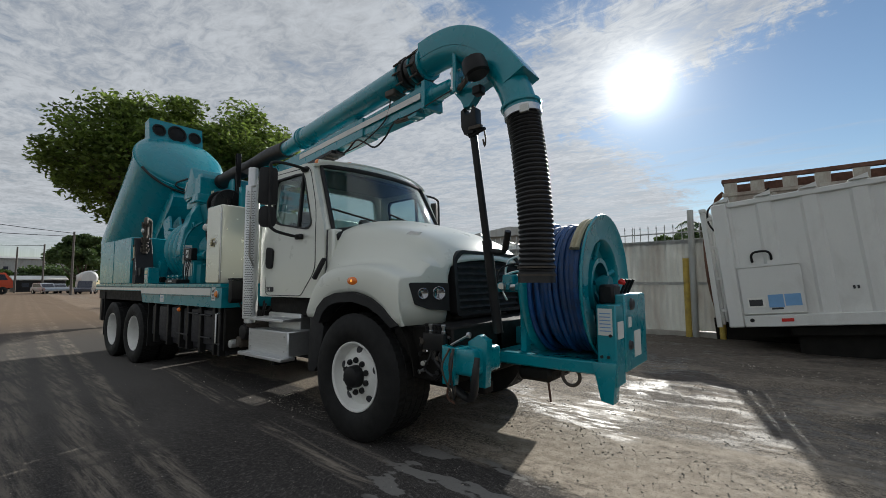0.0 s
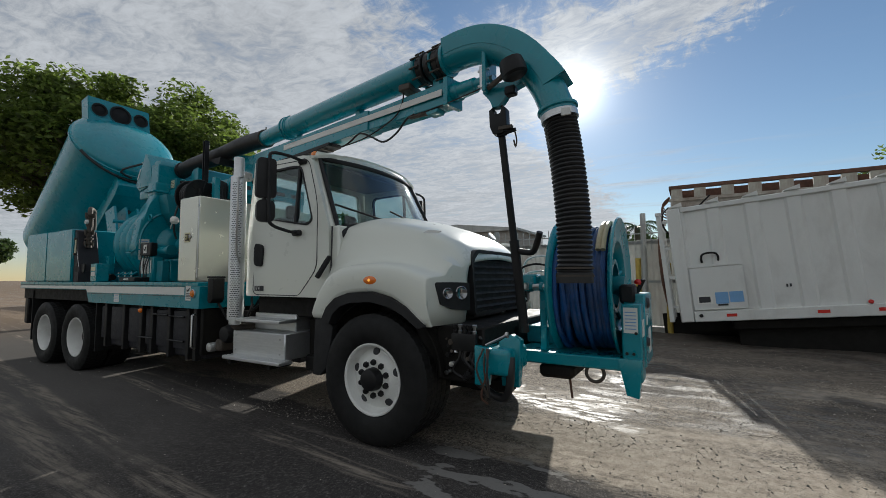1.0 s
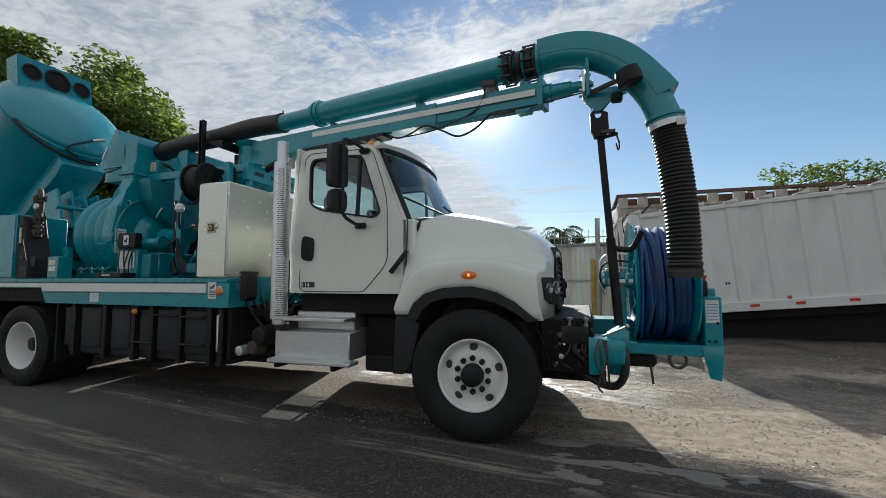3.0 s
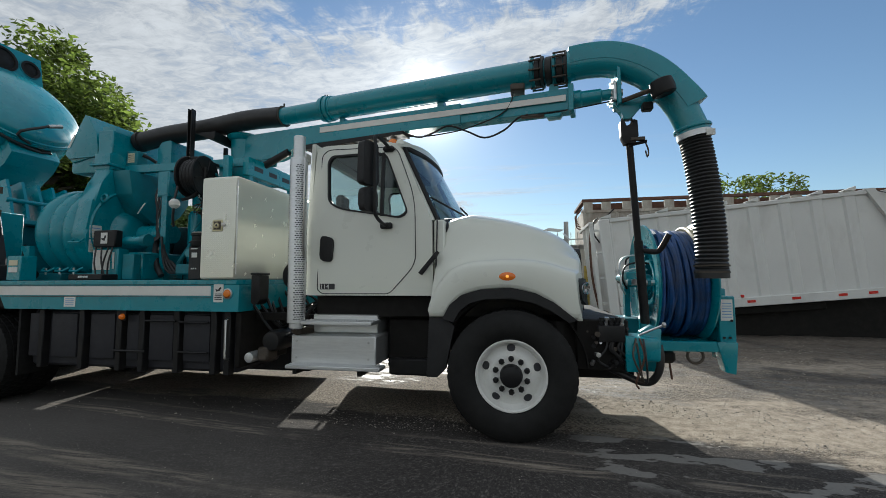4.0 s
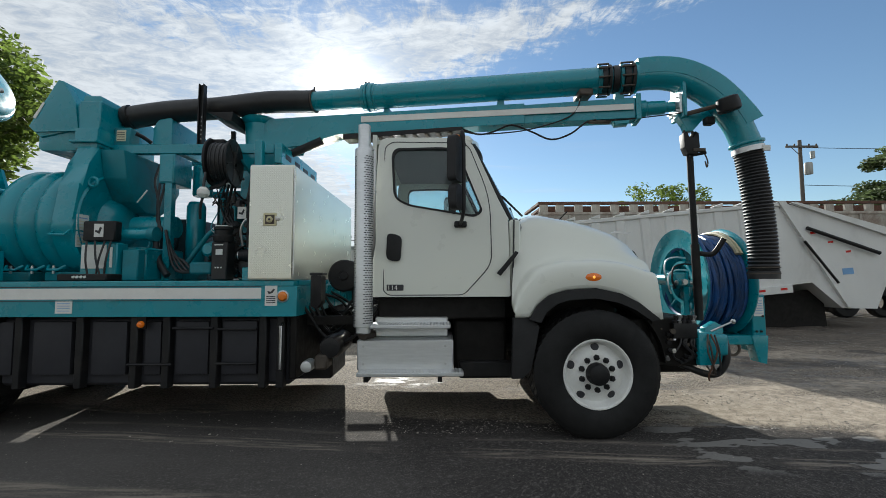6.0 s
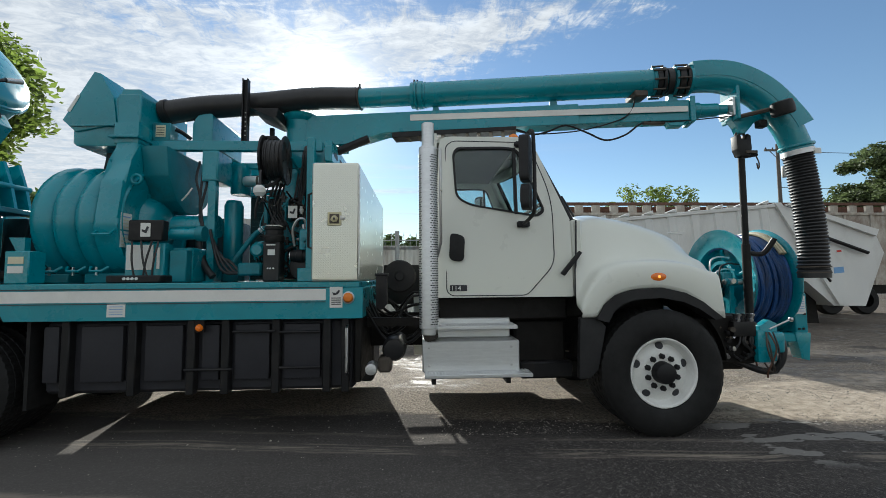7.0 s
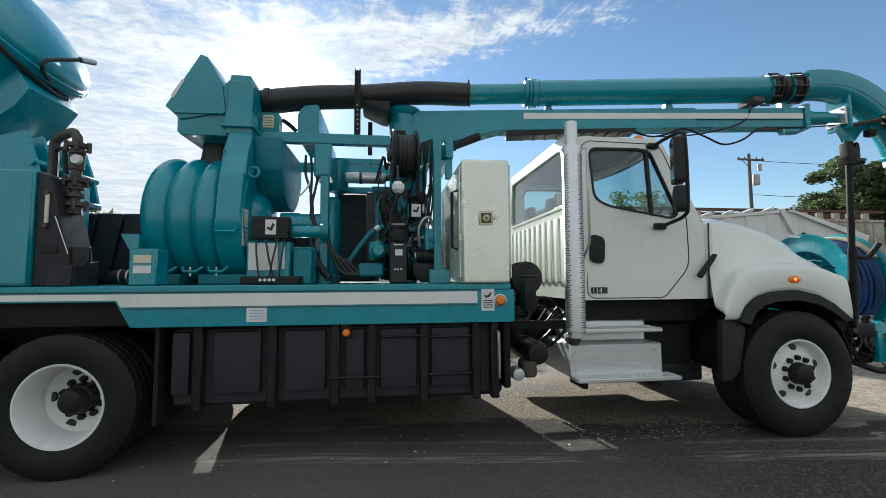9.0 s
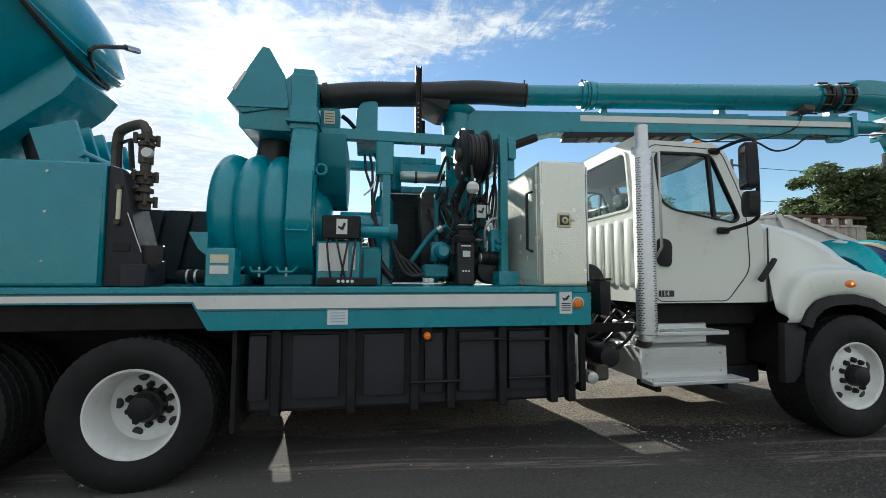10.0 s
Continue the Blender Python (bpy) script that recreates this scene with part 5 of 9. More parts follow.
    # unseen far steps, sized to trim the sun patches on the ground
    far_step = part("far_step_box", quad_box(B(), -2.27, -0.98, 2.2, 2.46, 0.37, 1.24, 0.012), ALU, TRUCK)
    # added panel, out of view, that blocks sun behind the far wheel
    part("far_splash_panel", quad_box(B(), -0.98, -0.60, 2.28, 2.34, 0.44, 1.24, 0.01), PLASTIC, TRUCK)
    part("far_hose", sweep(B(), [(-2.42, 2.42, 1.2), (-2.38, 2.44, 0.95), (-2.36, 2.43, 0.75)], 0.02, 8, 3), HOSE, TRUCK)
    # added bar and screen, out of view, that break up the sun patch
    part("far_bracket", quad_box(B(), -2.76, -2.27, 2.40, 2.45, 0.86, 0.93), CHASSIS, TRUCK)
    part("far_side_fairing", quad_box(B(), -2.70, -2.05, 2.36, 2.44, 1.06, 1.62, 0.01), BLACK, TRUCK)
    for x0, x1, z in ((-4.2, -3.8, 0.66), (-3.8, -3.44, 0.98), (-3.4, -3.05, 0.97), (-3.4, -3.05, 0.665)):
        part("step_bar", rod(B(), (x0, 0.05, z), (x1, 0.05, z), 0.012, n=8), BLACK, tanks)
    part("grab_rail", sweep(B(), [(-2.82, 0.06, 1.02), (-2.82, 0.015, 1.0), (-2.82, 0.015, 0.62), (-2.82, 0.06, 0.6)], 0.014, 10), STEEL, TRUCK, "bright steel grab rail")
    part("end_bulkhead", quad_box(B(), -2.76, -2.70, 0.08, 0.95, 0.52, 1.08, 0.01), CHASSIS, TRUCK)
    part("wheel_guard", quad_box(B(), -8.6, -5.6, 0.07, 0.10, 1.10, 1.29, 0.004), CHASSIS, TRUCK)
    part("wheel_guard", quad_box(B(), -8.6, -5.6, 0.66, 0.70, 0.95, 1.35, 0.004), CHASSIS, TRUCK)
    part("wheel_guard", quad_box(B(), -8.6, -5.6, 1.80, 1.84, 0.7, 1.35, 0.004), CHASSIS, TRUCK)
    part("mudflap", quad_box(B(), -5.5, -5.47, 0.05, 0.62, 0.35, 1.1), RUBBER, TRUCK)
    part("mudflap", quad_box(B(), -8.12, -8.09, 0.05, 0.62, 0.35, 1.25), RUBBER, TRUCK)
    part("rear_bumper", quad_box(B(), -8.66, -8.5, 0.1, 2.4, 0.62, 1.28, 0.02), BLACK, TRUCK)


build_deck()


# -- cab --
def lean(bm, near=0.2, k=0.085):
    for v in bm.verts:
        if v.co.z > 1.95:
            v.co.y += (v.co.z - 1.95) * k * (1 if v.co.y < YC else -1)
    return bm


CAB_SIDE = rounded([(-2.05, 1.245), (-0.73, 1.245), (-0.745, 1.97), (-1.10, 2.80), (-1.99, 2.80)], [0.03, 0.02, 0.05, 0.14, 0.12], 5)
WIN = rounded([(-1.835, 2.19), (-1.70, 2.115), (-1.06, 2.005), (-0.985, 2.06), (-1.225, 2.675), (-1.36, 2.695), (-1.82, 2.685), (-1.86, 2.62)], [0.1, 0.12, 0.06, 0.06, 0.08, 0.1, 0.05, 0.1], 4)


def wind(y, h):
    """The windscreen's surface: h runs from its foot to its head."""
    q = abs(y - YC) / 1.0
    return -0.48 - 0.43 * h - 0.235 * q ** 2.2


def build_cab():
    inner = [((x + 1.42) * 0.965 - 1.42, (z - 2.36) * 0.955 + 2.36) for x, z in WIN]
    for fl in (False, True):
        bm = lean(ring_panel(B(), CAB_SIDE, WIN, "y", 0.20, 0.25))
        side = part("cab_side", flip(bm) if fl else bm, WHITE, TRUCK, "white cab side with a closed door")
        bm = lean(ring_panel(B(), [((x + 1.42) * 1.012 - 1.42, (z - 2.36) * 1.015 + 2.36) for x, z in WIN], inner, "y", 0.192, 0.235))
        part("window_seal", flip(bm) if fl else bm, PLASTIC, side)
        bm = lean(prism(B(), [((x + 1.42) * 0.98 - 1.42, (z - 2.36) * 0.975 + 2.36) for x, z in WIN], "y", 0.214, 0.219))
        g = part("window_pane", flip(bm) if fl else bm, GLASS, side, "tinted door window")
        g.visible_shadow = False
        bm = lean(quad_box(B(), -1.275, -1.245, 0.198, 0.235, 2.03, 2.69))
        part("window_divider", flip(bm) if fl else bm, PLASTIC, side)
        # the door's shut line
        line = [(-1.93, 1.30), (-1.93, 2.70), (-1.86, 2.755), (-1.16, 2.745), (-1.10, 2.69), (-0.915, 2.20), (-0.905, 1.55), (-1.17, 1.262), (-1.88, 1.262)]
        ln = rounded(line, [0.05, 0.08, 0.06, 0.05, 0.08, 0.2, 0.1, 0.05, 0.05], 4)
        bm = lean(sweep(B(), [(x, 0.2, z) for x, z in ln], 0.005, 5, closed=True))
        part("door_gap", flip(bm) if fl else bm, INK, side)
        bm = sweep(B(), [(-0.715, 0.197, 1.25), (-0.70, 0.197, 1.6), (-0.69, 0.197, 1.97)], 0.008, 6)
        part("cowl_gap", flip(bm) if fl else bm, INK, side)
        bm = prism(B(), rounded([(-1.905, 1.595), (-1.77, 1.575), (-1.755, 1.82), (-1.895, 1.855)], 0.05, 4), "y", 0.178, 0.212, 0.008)
        h = part("door_handle", flip(bm) if fl else bm, PLASTIC, side, "black recessed door handle")
        bm = quad_box(B(), -1.90, -1.74, 0.192, 0.2, 1.305, 1.362, 0.004)
        b = part("badge", flip(bm) if fl else bm, INK, side, "small dark badge with raised pale figures")
    # pale raised figures on the near badge
    for k, ch in enumerate("114"):
        cu = bpy.data.curves.new("figure", "FONT")
        cu.body, cu.size, cu.extrude, cu.align_x = ch, 0.062, 0.002, "CENTER"
        tmp = bpy.data.objects.new("figure", cu)
        me = bpy.data.meshes.new_from_object(tmp)
        me.materials.append(LABEL)
        me.transform(Matrix.Translation(Vector((-1.878 + 0.033 * k, 0.188, 1.312)) - ORIGIN[TRUCK]) @ Matrix.Rotation(radians(90), 4, "X"))
        o = new("figure", me)
        o.parent = bpy.data.objects["badge"]
        bpy.data.objects.remove(tmp)
    # roof, back and floor
    def roof(u, v):
        x, y = -2.03 + 1.10 * u, 0.285 + 1.93 * v
        e = abs(2 * v - 1)
        z = 2.80 + 0.10 * (1 - e ** 3) - 0.05 * max(0, u - 0.8) / 0.2 * 0.5 - 0.04 * max(0, 0.1 - u) / 0.1
        bow = -0.14 * e ** 2.2 * u ** 3
        return (x + bow, y, z)
    part("roof", grid(B(), roof, 20, 24, 0.03), WHITE, TRUCK, "white domed cab roof")
    back_out = [(0.20, 1.25), (2.30, 1.25), (2.30, 1.95), (2.225, 2.83), (0.275, 2.83), (0.20, 1.95)]
    back_in = rounded([(0.36, 2.14), (2.14, 2.14), (2.08, 2.72), (0.42, 2.72)], 0.08)
    back = part("cab_back", ring_panel(B(), back_out, back_in, "x", -2.052, -2.01, 64), WHITE, TRUCK, "white ribbed cab back wall")
    part("window_seal", ring_panel(B(), rounded([(0.345, 2.125), (2.155, 2.125), (2.095, 2.735), (0.405, 2.735)], 0.09), rounded([(0.37, 2.15), (2.13, 2.15), (2.07, 2.71), (0.43, 2.71)], 0.075), "x", -2.062, -2.005, 64), WHITE, back)
    g = part("window_pane", quad_box(B(), -2.035, -2.03, 0.37, 2.13, 2.13, 2.73), GLASS, back)
    g.visible_shadow = False
    rib = part("rib", prism(B(), rounded([(0.34, 1.40), (0.445, 1.40), (0.445, 2.05), (0.34, 2.05)], 0.05), "x", -2.075, -2.045, 0.012), WHITE, back)
    for k in range(1, 11):
        twin(rib, Matrix.Translation((0, 0.17 * k, 0)))
    part("vent", quad_box(B(), -2.075, -2.05, 0.24, 0.30, 1.70, 1.85, 0.01), PLASTIC, back)
    part("air_dryer_box", quad_box(B(), -1.26, -0.74, 0.42, 0.84, 0.50, 1.02, 0.03), CHASSIS, TRUCK)
    part("hanger", quad_box(B(), -1.22, -0.70, 0.34, 0.42, 0.455, 0.62, 0.02), BLACK, TRUCK)
    part("cab_underbody", quad_box(B(), -2.0, -0.75, 0.32, 2.18, 1.02, 1.245, 0.02), CHASSIS, TRUCK)
    part("cab_floor", quad_box(B(), -2.04, -0.71, 0.24, 2.26, 1.25, 1.30), CHASSIS, TRUCK)
    part("firewall", quad_box(B(), -0.73, -0.62, 0.22, 2.28, 1.25, 1.98, 0.02), WHITE, TRUCK)

    # windscreen with its seal and wipers
    Z0, Z1 = 1.965, 2.77

    def pane(u, v):
        y = YC + (v - 0.5) * 2 * (0.965 - 0.10 * u)
        q = abs(v - 0.5) * 2
        z = Z0 + 0.10 * (1 - q ** 2) * (1 - u) + (Z1 - Z0) * u
        return (wind(y, (z - Z0) / (Z1 - Z0)), y, z)
    ws = part("windscreen", grid(B(), pane, 10, 20, 0.006), GLASS, TRUCK, "wide curved tinted windscreen")
    ws.visible_shadow = False
    rim = [pane(0, j / 20) for j in range(21)] + [pane(i / 8, 1) for i in range(1, 9)] + [pane(1, 1 - j / 20) for j in range(1, 21)] + [pane(1 - i / 8, 0) for i in range(1, 8)]
    part("seal", sweep(B(), rim, 0.026, 8, closed=True), PLASTIC, ws)
    # white pillar and header round it
    for sg in (0, 1):
        pts = [Vector(pane(i / 8, sg)) + Vector((-0.065, -0.02 if sg == 0 else 0.02, 0.0)) for i in range(9)]
        part("pillar", sweep(B(), pts, 0.042, 10), WHITE, TRUCK)
    part("header", sweep(B(), [Vector(pane(1, j / 20)) + Vector((-0.05, 0, 0.03)) for j in range(21)], 0.06, 10), WHITE, TRUCK)
    part("cowl", sweep(B(), [Vector(pane(0, j / 20)) + Vector((0.02, 0, -0.07)) for j in range(21)], 0.07, 10), PLASTIC, TRUCK)
    for y0, y1 in ((0.75, 0.32), (1.45, 1.02)):
        a, b = Vector((wind(y0, 0.08) + 0.06, y0, 2.09)), Vector((wind(y1, 0.35) + 0.05, y1, 2.22))
        part("wiper", rod(B(), a, b, 0.011, n=6), PLASTIC, ws)
    for k in range(5):
        y = YC + (k - 2) * 0.40
        part("roof_lamp", lathe(B(), [(0.055, -0.01), (0.05, 0.025), (0.03, 0.045), (0, 0.05)], (-1.12 - 0.10 * ((k - 2) / 2) ** 2, y, 2.855 + (0.02 if k in (1, 2, 3) else -0.015)), (0.2, 0, 1), 16), AMBER, TRUCK, "amber cab roof lamp")
    # inside
    for y in (0.48, 1.52):
        seat = part("seat", quad_box(B(), -1.82, -1.35, y, y + 0.5, 1.62, 1.78, 0.04), SEAT, TRUCK, "dark cloth cab seat")
        part("backrest", prism(B(), [(-1.88, 1.76), (-1.74, 1.76), (-1.82, 2.18), (-1.93, 2.18)], "y", y, y + 0.5, 0.03), SEAT, seat)
        part("headrest", quad_box(B(), -1.96, -1.86, y + 0.15, y + 0.35, 2.19, 2.36, 0.03), SEAT, seat)
        part("pedestal", quad_box(B(), -1.75, -1.45, y + 0.1, y + 0.4, 1.3, 1.62), CABIN, seat)
    part("dashboard", prism(B(), [(-0.74, 1.3), (-0.74, 2.0), (-0.95, 1.99), (-1.08, 1.85), (-1.02, 1.5), (-0.9, 1.3)], "y", 0.27, 2.23), CABIN, TRUCK)
    wheel = part("steering_wheel", lathe(B(), [(0.215 + 0.016 * math.cos(a), 0.016 * math.sin(a)) for a in (2 * math.pi * k / 8 for k in range(9))], (-1.22, 1.77, 1.99), (-0.8, 0, 0.6), 32), PLASTIC, TRUCK)
    part("spoke", rod(B(), (-1.22, 1.56, 1.99), (-1.22, 1.98, 1.99), 0.014, n=8), PLASTIC, wheel)
    part("column", rod(B(), (-1.22, 1.77, 1.99), (-0.95, 1.77, 1.78), 0.035, n=10), PLASTIC, wheel)
    part("headlining", quad_box(B(), -1.95, -1.2, 0.33, 2.17, 2.76, 2.79), CABIN, TRUCK)


build_cab()


# -- hood --
def arch(x):
    """The lower edge of the front wing."""
    pts = ((-0.73, 1.07), (-0.59, 1.07), (-0.53, 1.177), (-0.42, 1.268), (-0.26, 1.316), (0.0, 1.332), (0.22, 1.283), (0.378, 1.203), (0.553, 1.07), (0.60, 1.062), (1.2, 1.062))
    for (a, p), (b, q) in zip(pts, pts[1:]):
        if x <= b:
            return p + (q - p) * max(0, (x - a) / (b - a))
    return 1.062


def along_line(x, pts):
    for (a, p), (b, q) in zip(pts, pts[1:]):
        if x <= b:
            return p + (q - p) * max(0.0, (x - a) / (b - a))
    return pts[-1][1]


WING_TOP = ((-0.733, 1.11), (-0.718, 1.19), (-0.663, 1.31), (-0.60, 1.40), (-0.54, 1.465), (-0.45, 1.51), (-0.349, 1.538), (0.0, 1.558), (0.25, 1.54), (0.42, 1.505), (0.55, 1.47), (0.74, 1.44))


SHOULDER = ((-0.735, 1.985), (-0.60, 2.012), (-0.45, 2.028), (-0.30, 2.015), (-0.12, 1.988), (0.16, 1.922), (0.43, 1.838), (0.55, 1.785), (0.64, 1.73), (0.70, 1.675), (0.74, 1.62))


def hood_section(x):
    """Half an outline of the hood at x, from the wing's lower edge up to the middle: (y, z)."""
    t = (x + 0.70) / 1.45
    sh = along_line(x, SHOULDER)
    top = sh + 0.115 - 0.045 * t
    wing = along_line(x, WING_TOP)
    y_body = 0.24 + 0.13 * t + 0.05 * t ** 3

    def side(z):
        k = 0.13 + 0.24 * min(1.0, max(0.0, (x + 0.72) / 0.4))
        return max(0.045, y_body - k * max(0.0, 1.75 - z) / 0.6)
    zb = min(arch(x), wing - 0.03)
    return [(0.02, zb), (0.0, zb + 0.4 * min(0.05, wing - zb)), (-0.006, (zb + wing) / 2), (0.0, wing - 0.3 * min(0.1, wing - zb)), (0.018, wing - 0.006), (0.05, wing + 0.008), (side(wing + 0.02) - 0.03, wing + 0.018), (side(wing + 0.03), wing + 0.035),
            (side(wing + 0.15) + 0.01, wing + 0.15), (y_body + 0.05, sh - 0.12), (y_body + 0.10, sh - 0.035), (y_body + 0.20, sh + 0.012), (0.85, top - 0.03), (YC, top)]


def build_hood():
    xs = [-0.728, -0.715, -0.69, -0.66, -0.62, -0.59, -0.56, -0.53, -0.47, -0.42, -0.34, -0.26, -0.13, 0.0, 0.11, 0.22, 0.3, 0.378, 0.44, 0.50, 0.553, 0.60, 0.65, 0.70, 0.74]
    bm = B()
    rows = []
    for x in xs:
        half = hood_section(x)
        full = half + [(2 * YC - y, z) for y, z in half[-2::-1]]
        t = max(0.0, (x - 0.1) / 0.64)
        row = []
        for y, z in full:
            q = abs(y - YC) / 1.25
            bow = 0.17 * t ** 2 * q ** 2 - 0.05 * t * max(0.0, 1.38 - z) / 0.3 * q ** 4
            bow -= 0.27 * (1 - q ** 2) * max(0.0, -0.3 - x) / 0.428 * min(1.0, max(0.0, (z - 1.7) / 0.3))
            up = 0.08 * max(0, (z - 1.55)) * t ** 3 * 4
            row.append(bm.verts.new((x - bow - up - 0.02 * t, y, z)))
        rows.append(row)
    for i, (a, b) in enumerate(zip(rows, rows[1:])):
        for j in range(len(a) - 1):
            bm.faces.new((a[j], b[j], b[j + 1], a[j + 1]))
    end = rows[-1]
    lower = [bm.verts.new((v.co.x + 0.004, v.co.y, 1.045)) for v in end]
    mids = [bm.verts.new((v.co.x + 0.004, v.co.y, v.co.z - min(0.05, (v.co.z - 1.045) * 0.3))) for v in end]
    for j in range(len(end) - 1):
        bm.faces.new((end[j], mids[j], mids[j + 1], end[j + 1]))
        if abs((end[j].co.y + end[j + 1].co.y) / 2 - YC) > 0.70:
            bm.faces.new((mids[j], lower[j], lower[j + 1], mids[j + 1]))
    bm.normal_update()
    hood = part("hood", bm, WHITE, TRUCK, "white sloping one-piece hood with bulging front wings")
    md = hood.modifiers.new("round", "SUBSURF")
    md.levels = md.render_levels = 1
    sd = hood.modifiers.new("sheet", "SOLIDIFY")
    sd.thickness, sd.offset = 0.012, 1.0
    # front: apron with the grille in it and the two lamp units
    def lean_back(bm):
        for v in bm.verts:
            v.co.y = YC + (v.co.y - YC) * 0.885
            v.co.z = 1.09 + (v.co.z - 1.02) * 0.82
            v.co.x -= 0.105 + 0.03 * (v.co.z - 1.09)
        return bm
    G = part("grille", lean_back(prism(B(), rounded([(0.58, 1.04), (1.92, 1.04), (1.96, 1.66), (1.84, 1.76), (0.66, 1.76), (0.54, 1.66)], 0.05), "x", 0.66, 0.765, 0.01)), PLASTIC, TRUCK, "black slatted radiator grille")
    for k in range(8):
        part("slat", lean_back(prism(B(), [(0.75, 1.10 + 0.078 * k), (0.785, 1.090 + 0.078 * k), (0.79, 1.105 + 0.078 * k), (0.755, 1.14 + 0.078 * k)], "y", 0.60, 1.90)), PLASTIC, G)
    part("frame", lean_back(ring_panel(B(), rounded([(0.56, 1.02), (1.94, 1.02), (1.98, 1.67), (1.85, 1.78), (0.65, 1.78), (0.52, 1.67)], 0.06), rounded([(0.61, 1.06), (1.89, 1.06), (1.93, 1.64), (1.81, 1.74), (0.69, 1.74), (0.57, 1.64)], 0.05), "x", 0.70, 0.80, 64)), PLASTIC, G)
    for sg in (1, -1):
        def m(y):
            return y if sg > 0 else 2 * YC - y
        out = [(0.584, 0.085, 1.405), (0.653, 0.28, 1.405), (0.702, 0.50, 1.398), (0.715, 0.49, 1.150), (0.672, 0.28, 1.172), (0.625, 0.14, 1.22)]
        bm = B()
        a = [bm.verts.new((x, m(y), z)) for x, y, z in out]
        b = [bm.verts.new((x - 0.07, m(y + 0.02), z)) for x, y, z in out]
        bm.faces.new(a)
        for i in range(6):
            bm.faces.new((a[i], a[(i + 1) % 6], b[(i + 1) % 6], b[i]))
        hl = part("headlamp", bm, PLASTIC, TRUCK, "dark headlamp unit with two round reflectors")
        for y, x, r in ((0.21, 0.640, 0.045), (0.37, 0.685, 0.055)):
            part("reflector", lathe(B(), [(0.0, 0.0), (r * 0.7, 0.004), (r, 0.016), (r * 1.1, 0.01)], (x, m(y), 1.31), (0.85, -0.5 * sg, 0), 20), LAMP, hl)
        lamp = part("side_marker", lathe(B(), [(0.0, -0.022), (0.03, -0.018), (0.048, -0.006), (0.05, 0.012)], (0, 0, 0), (0, 1, 0), 20), AMBER_LIT, hood, "oval amber wing lamp")
        lamp.data.transform(Matrix.Translation(ORIGIN[TRUCK]))
        lamp.data.transform(Matrix.Translation(Vector((-0.02, m(-0.008), 1.425)) - ORIGIN[TRUCK]) @ Matrix.Diagonal((1.6, sg, 0.78, 1)))
        bulb = part("bulb", lathe(B(), [(0.0, -0.026), (0.010, -0.024), (0.016, -0.016)], (-0.02, m(-0.009) if sg > 0 else 2 * YC + 0.009, 1.425), (0, sg, 0), 14), AMBER_BULB, lamp)
        # black arch trim
        pts = [(-0.60, 1.05), (-0.535, 1.172), (-0.425, 1.262), (-0.26, 1.310), (0.0, 1.326), (0.22, 1.277), (0.378, 1.197), (0.56, 1.05)]
        inn = [(-0.50, 1.02), (-0.45, 1.115), (-0.36, 1.185), (-0.24, 1.222), (0.0, 1.234), (0.2, 1.195), (0.345, 1.13), (0.49, 1.03)]
        bm = prism(B(), [*pts, *inn[::-1]], "y", -0.03, 0.14)
        part("arch_trim", bm if sg > 0 else flip(bm), PLASTIC, hood, "black wheel arch trim")
        bm = prism(B(), [(-0.735, 1.064), (-0.585, 1.06), (-0.50, 0.98), (-0.58, 0.60), (-0.66, 0.52), (-0.76, 0.52)], "y", 0.03, 0.10, 0.01)
        part("splash_guard", bm if sg > 0 else flip(bm), PLASTIC, hood)
        bm = grid(B(), lambda u, v: (0.0 + 0.66 * math.cos(math.pi * (0.02 + 0.96 * u)), 0.08 + 0.5 * v, 0.60 + 0.66 * math.sin(math.pi * (0.02 + 0.96 * u))), 20, 2, 0.01)
        part("inner_arch", bm if sg > 0 else flip(bm), CHASSIS, hood)
        # rubber hold-down strap with its hook
        bm = prism(B(), [(-0.865, 1.465), (-0.83, 1.44), (-0.70, 1.60), (-0.66, 1.655), (-0.685, 1.672), (-0.735, 1.615)], "y", 0.13, 0.17, 0.006)
        lt = part("hood_latch", bm if sg > 0 else flip(bm), PLASTIC, TRUCK, "black rubber hood latch")
        # wing badge
        bm = prism(B(), rounded([(0.30, 1.86), (0.46, 1.845), (0.5, 1.865), (0.36, 1.885)], 0.01), "y", 0.355, 0.372)
        part("badge", bm if sg > 0 else flip(bm), STEEL, hood, "small chrome badge")
    part("emblem", lathe(B(), [(0, 0.012), (0.05, 0.01), (0.06, 0)], (0.60, YC, 1.88), (0.75, 0, 0.66), 20), STEEL, hood, "chrome front emblem")
    part("bumper", prism(B(), rounded([(0.42, 0.10), (0.82, 0.35), (0.92, 0.8), (0.92, 1.7), (0.82, 2.15), (0.42, 2.4), (0.3, 2.3), (0.3, 0.2)], 0.06), "z", 0.62, 1.03, 0.02), CHASSIS, TRUCK, "black front bumper")
    part("bumper_block", quad_box(B(), 0.56, 1.0, 0.16, 2.34, 0.60, 1.045, 0.015), CHASSIS, TRUCK)
    for k in range(6):
        part("bolt", lathe(B(), [(0.0, -0.010), (0.009, -0.008), (0.010, 0.004)], (0.66 + 0.06 * k, 0.16, 0.94 - 0.09 * (k % 2)), (0, 1, 0), 6), CAST, TRUCK)


build_hood()


